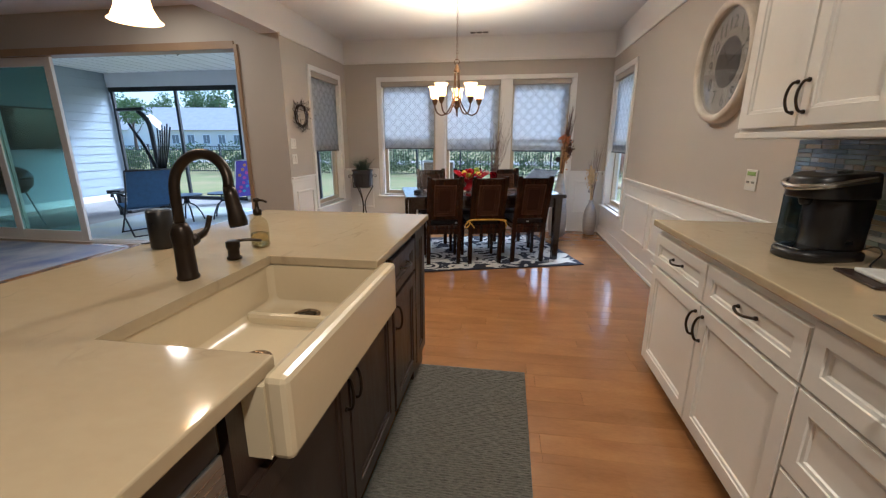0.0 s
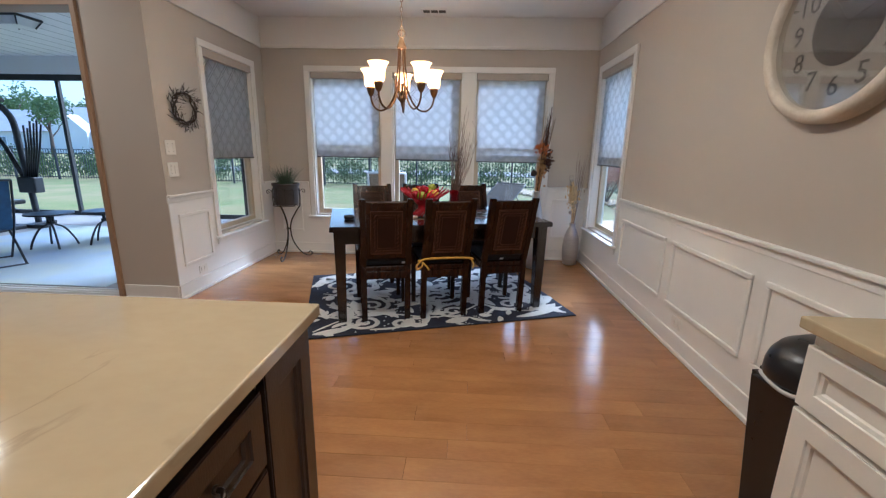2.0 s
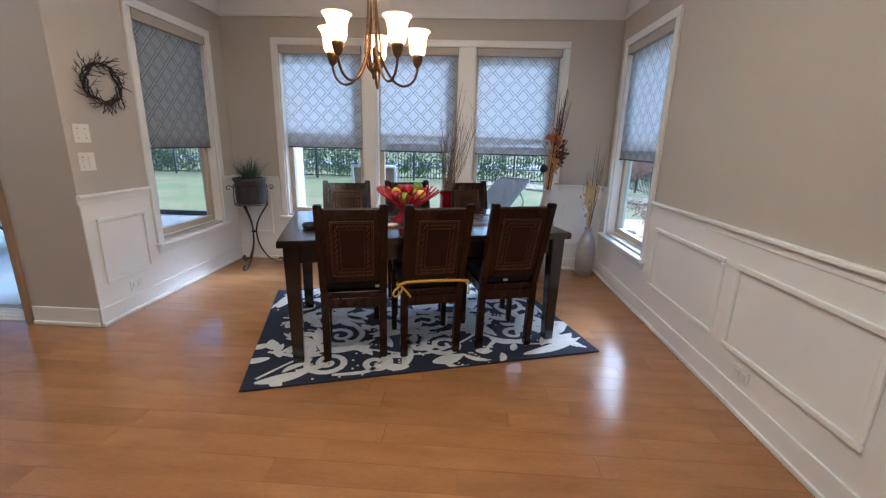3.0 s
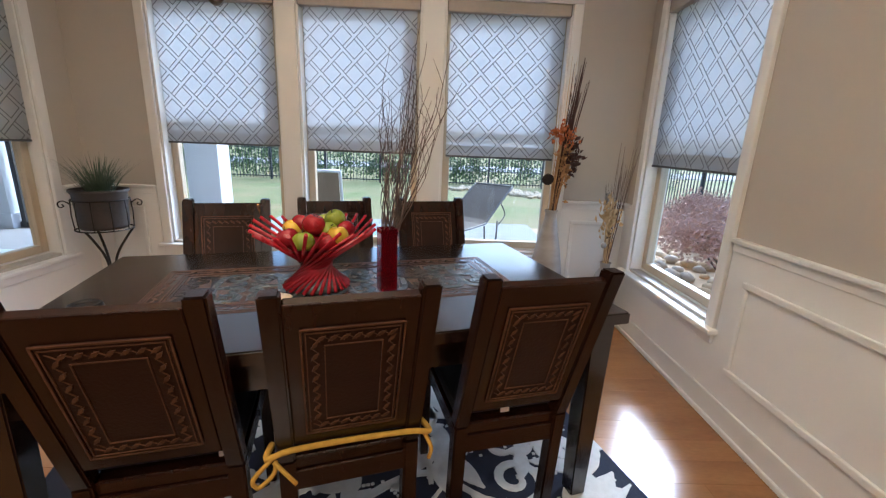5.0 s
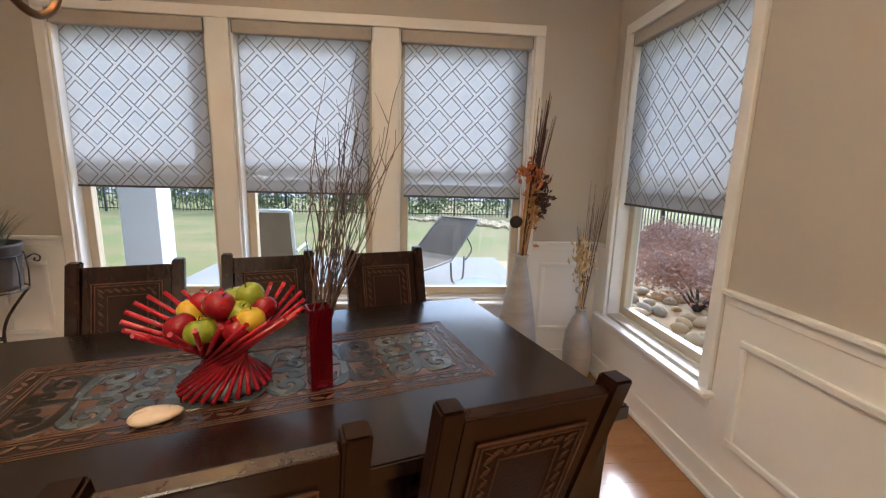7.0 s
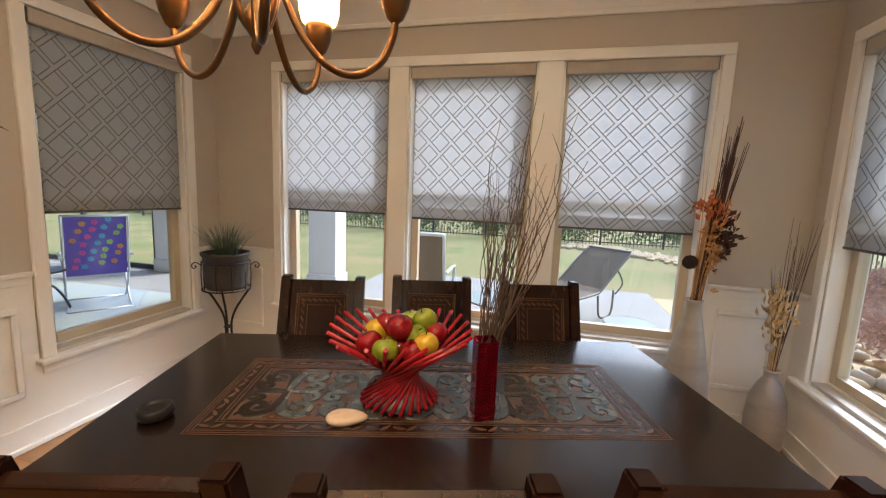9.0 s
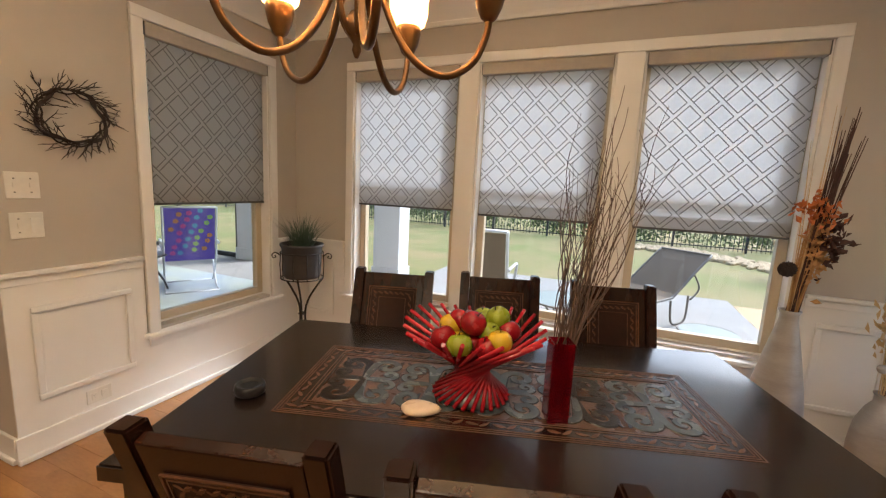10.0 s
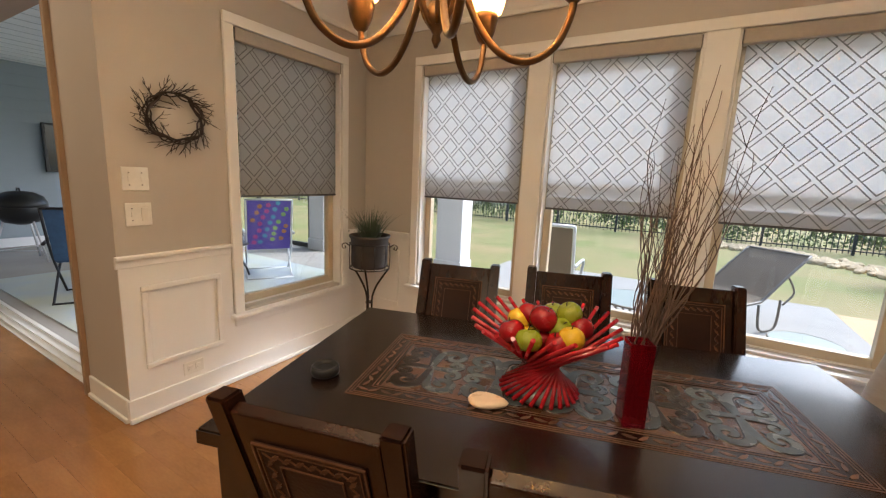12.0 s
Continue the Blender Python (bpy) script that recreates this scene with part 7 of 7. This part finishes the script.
def shrub(x, y, h, r, seed, material, label):
    rg = random.Random(seed)
    t = thing("shrub", label, "shrub", pose(x, y, GZ), group="red shrubs")
    q = bmesh.new()
    tips = []
    for k in range(9):
        a = rg.uniform(0, 6.28)
        tip = Vector((r * 0.7 * math.cos(a), r * 0.7 * math.sin(a), h * rg.uniform(0.5, 0.9)))
        tips.append(tip)
        tube(q, [(0, 0, 0), (tip.x * 0.35, tip.y * 0.35, tip.z * 0.5), tip], [0.022, 0.014, 0.005], 5)
    part("stems", q, BARK, t)
    q = bmesh.new()
    for tip in tips + [Vector((0, 0, h * 0.6))]:
        leaf_cloud(q, tip, (r * 0.6, r * 0.6, h * 0.32), 900, 0.026, rg, 0.2)
    tagged(part("leaves", q, material, t), kind="stuff")


shrub(3.45, 7.75, 0.80, 0.90, 41, REDLEAF, "dark red leaved shrub in the stone bed")
shrub(4.3, 9.4, 0.85, 0.75, 42, REDLEAF, "dark red leaved shrub in the stone bed")
shrub(4.2, 13.6, 1.3, 0.9, 43, REDLEAF, "dark red leaved shrub near the fence")
shrub(3.9, 6.4, 0.6, 0.5, 44, GREENLEAF, "low green shrub in the stone bed")

# ---- patio furniture ----
MESHCLOTH = mat("taupe_sling_mesh", (0.20, 0.155, 0.105), (0.155, 0.12, 0.08), 0.9, scale=30, bump=0.3, bscale=400)
PTUBE = mat("bronze_patio_tube", (0.20, 0.175, 0.14), (0.15, 0.13, 0.105), 0.5, scale=20)
PP = -0.09


def lounge(x, y, turn, label):
    """Chaise: foot end to -y, raised back to +y."""
    t = thing("chaise_lounge", label, "lounge chair", pose(x, y, PP, 0, 0, turn), group="patio loungers")
    q = bmesh.new()
    sling(q, [(-1.05, 0.32), (-0.5, 0.30), (0.0, 0.32), (0.12, 0.36), (0.44, 0.58), (0.74, 0.77)], 0.30, 0.008)
    part("sling_seat", q, MESHCLOTH, t, "taupe mesh sling")
    for sx in (-1, 1):
        xx = 0.315 * sx
        q = bmesh.new()
        tube(q, smooth_path([(xx, -1.08, 0.32), (xx, -0.5, 0.305), (xx, 0.0, 0.325), (xx, 0.12, 0.365), (xx, 0.44, 0.585), (xx, 0.76, 0.785)], 4), 0.014, 8)
        part("side_rail", q, PTUBE, t)
        for y0 in (-0.85, 0.20):
            q = bmesh.new()
            tube(q, smooth_path([(xx, y0 - 0.16, 0.30), (xx * 1.05, y0 - 0.14, 0.06), (xx * 1.05, y0, 0.012), (xx * 1.05, y0 + 0.14, 0.06), (xx, y0 + 0.18, 0.33)], 4), 0.013, 8)
            part("leg_loop", q, PTUBE, t)
        q = bmesh.new()
        tube(q, smooth_path([(xx, 0.44, 0.58), (xx * 1.05, 0.56, 0.40), (xx * 1.05, 0.40, 0.28)], 4), 0.010, 6)
        part("prop", q, PTUBE, t)
    for yy, z in ((-1.08, 0.32), (0.76, 0.785)):
        q = bmesh.new()
        tube(q, [(-0.315, yy, z), (0.315, yy, z)], 0.014, 8)
        part("cross_tube", q, PTUBE, t)


lounge(0.45, 8.85, -38, "taupe mesh chaise lounge on the patio")
# white-framed sling chair beside it
pc2 = thing("patio_chair", "white framed sling chair on the patio", "patio chair", pose(-1.20, 7.76, PP, 0, 0, 4))
bm = bmesh.new()
sling(bm, [(0.28, 0.42), (0.0, 0.38), (-0.20, 0.40), (-0.30, 0.70), (-0.38, 1.02)], 0.26, 0.008)
part("sling_seat", bm, MESHCLOTH, pc2)
for sx in (-1, 1):
    xx = 0.28 * sx
    for pts in (((xx, -0.40, 1.05), (xx, -0.30, 0.70), (xx, -0.20, 0.40), (xx, 0.28, 0.42), (xx, 0.30, 0.05), (xx, 0.26, 0.012)), ((xx, -0.24, 0.40), (xx, -0.32, 0.05), (xx, -0.30, 0.012)), ((xx * 1.08, -0.32, 0.66), (xx * 1.1, 0.0, 0.66), (xx * 1.08, 0.26, 0.62), (xx, 0.28, 0.42))):
        bm = bmesh.new()
        tube(bm, smooth_path(pts, 4), 0.016, 8)
        part("tube", bm, ALU, pc2)
bm = bmesh.new()
tube(bm, [(-0.28, -0.40, 1.05), (0.28, -0.40, 1.05)], 0.016, 8)
part("tube", bm, ALU, pc2)


def patio_table(x, y, r, h, top, label):
    t = thing("patio_table", label, "patio table", pose(x, y, PP), group="patio tables")
    q = bmesh.new()
    lathe(q, [(r - 0.01, h - 0.014), (r, h - 0.010), (r, h - 0.002), (r - 0.012, h)], 40)
    part("top", q, top, t)
    q = bmesh.new()
    tube(q, [(r * math.cos(a), r * math.sin(a), h - 0.008) for a in (2 * math.pi * j / 40 for j in range(41))], 0.010, 6, False)
    part("rim", q, PTUBE, t)
    for k in range(4):
        a = math.pi / 4 + k * math.pi / 2
        q = bmesh.new()
        tube(q, smooth_path([rot(p, a) for p in ((r * 0.75, 0, h - 0.015), (r * 0.35, 0, h * 0.55), (r * 0.5, 0, h * 0.25), (r * 0.85, 0, 0.012))], 4), 0.011, 7)
        part("leg", q, PTUBE, t)


FROST = mat("frosted_table_glass", (0.27, 0.31, 0.29), (0.22, 0.26, 0.24), 0.45, scale=5, spec=0.25)
patio_table(0.85, 7.43, 0.225, 0.36, FROST, "low round glass-topped patio table")
patio_table(-0.34, 7.6, 0.33, 0.42, FROST, "round patio table with pale top")


# ---- maple floor planks ----
flo = tagged(new("floor"), "glossy honey maple plank floor", "floor", kind="structure")
rng = random.Random(5)
PW = 0.125
meshes = {}


def plank_mesh(ln, inset=0.0002):
    q = bmesh.new()
    vs = box(q, inset, inset, -0.012, ln - inset, PW - inset, 0.0)
    for v in vs:
        if v.co.z > -0.001:
            v.co.x += 0.0003 if v.co.x < ln / 2 else -0.0003
            v.co.y += 0.0003 if v.co.y < PW / 2 else -0.0003
    me = bpy.data.meshes.new("plank")
    bmesh.ops.recalc_face_normals(q, faces=q.faces)
    q.to_mesh(me)
    q.free()
    me.materials.append(FLOOR)
    return me


def lay(x0, x1, y0, y1, single):
    """Rows of planks along x; single ones as parts, the rest joined."""
    rest = bmesh.new()
    y, row = y0, 0
    while y < y1 - 0.01:
        w = min(PW, y1 - y)
        x = x0 - rng.uniform(0, 1.0)
        while x < x1:
            ln = rng.choice((0.75, 0.95, 1.15, 1.4))
            a, b = max(x, x0), min(x + ln, x1)
            x += ln
            if b - a < 0.02:
                continue
            if single and w > PW - 1e-6:
                key = round(b - a, 2) if b < x1 - 1e-6 and a > x0 + 1e-6 else round(b - a, 4)
                if key not in meshes:
                    meshes[key] = plank_mesh(b - a)
                o = new("plank", meshes[key])
                o.parent = flo
                o.matrix_basis = pose(a, y, 0)
            else:
                box(rest, a + 0.0003, y + 0.0003, -0.012, b - 0.0003, y + w - 0.0003, 0.0)
        y += PW
        row += 1
    if len(rest.verts):
        o = part("plank_rest", rest, FLOOR, flo)
        o["kind"] = "stuff"
    else:
        rest.free()


lay(XL, XR, 1.48, YF, True)
lay(XL, XR, YB, 1.48, False)
lay(XW, XL, YB, YS + 0.02, False)
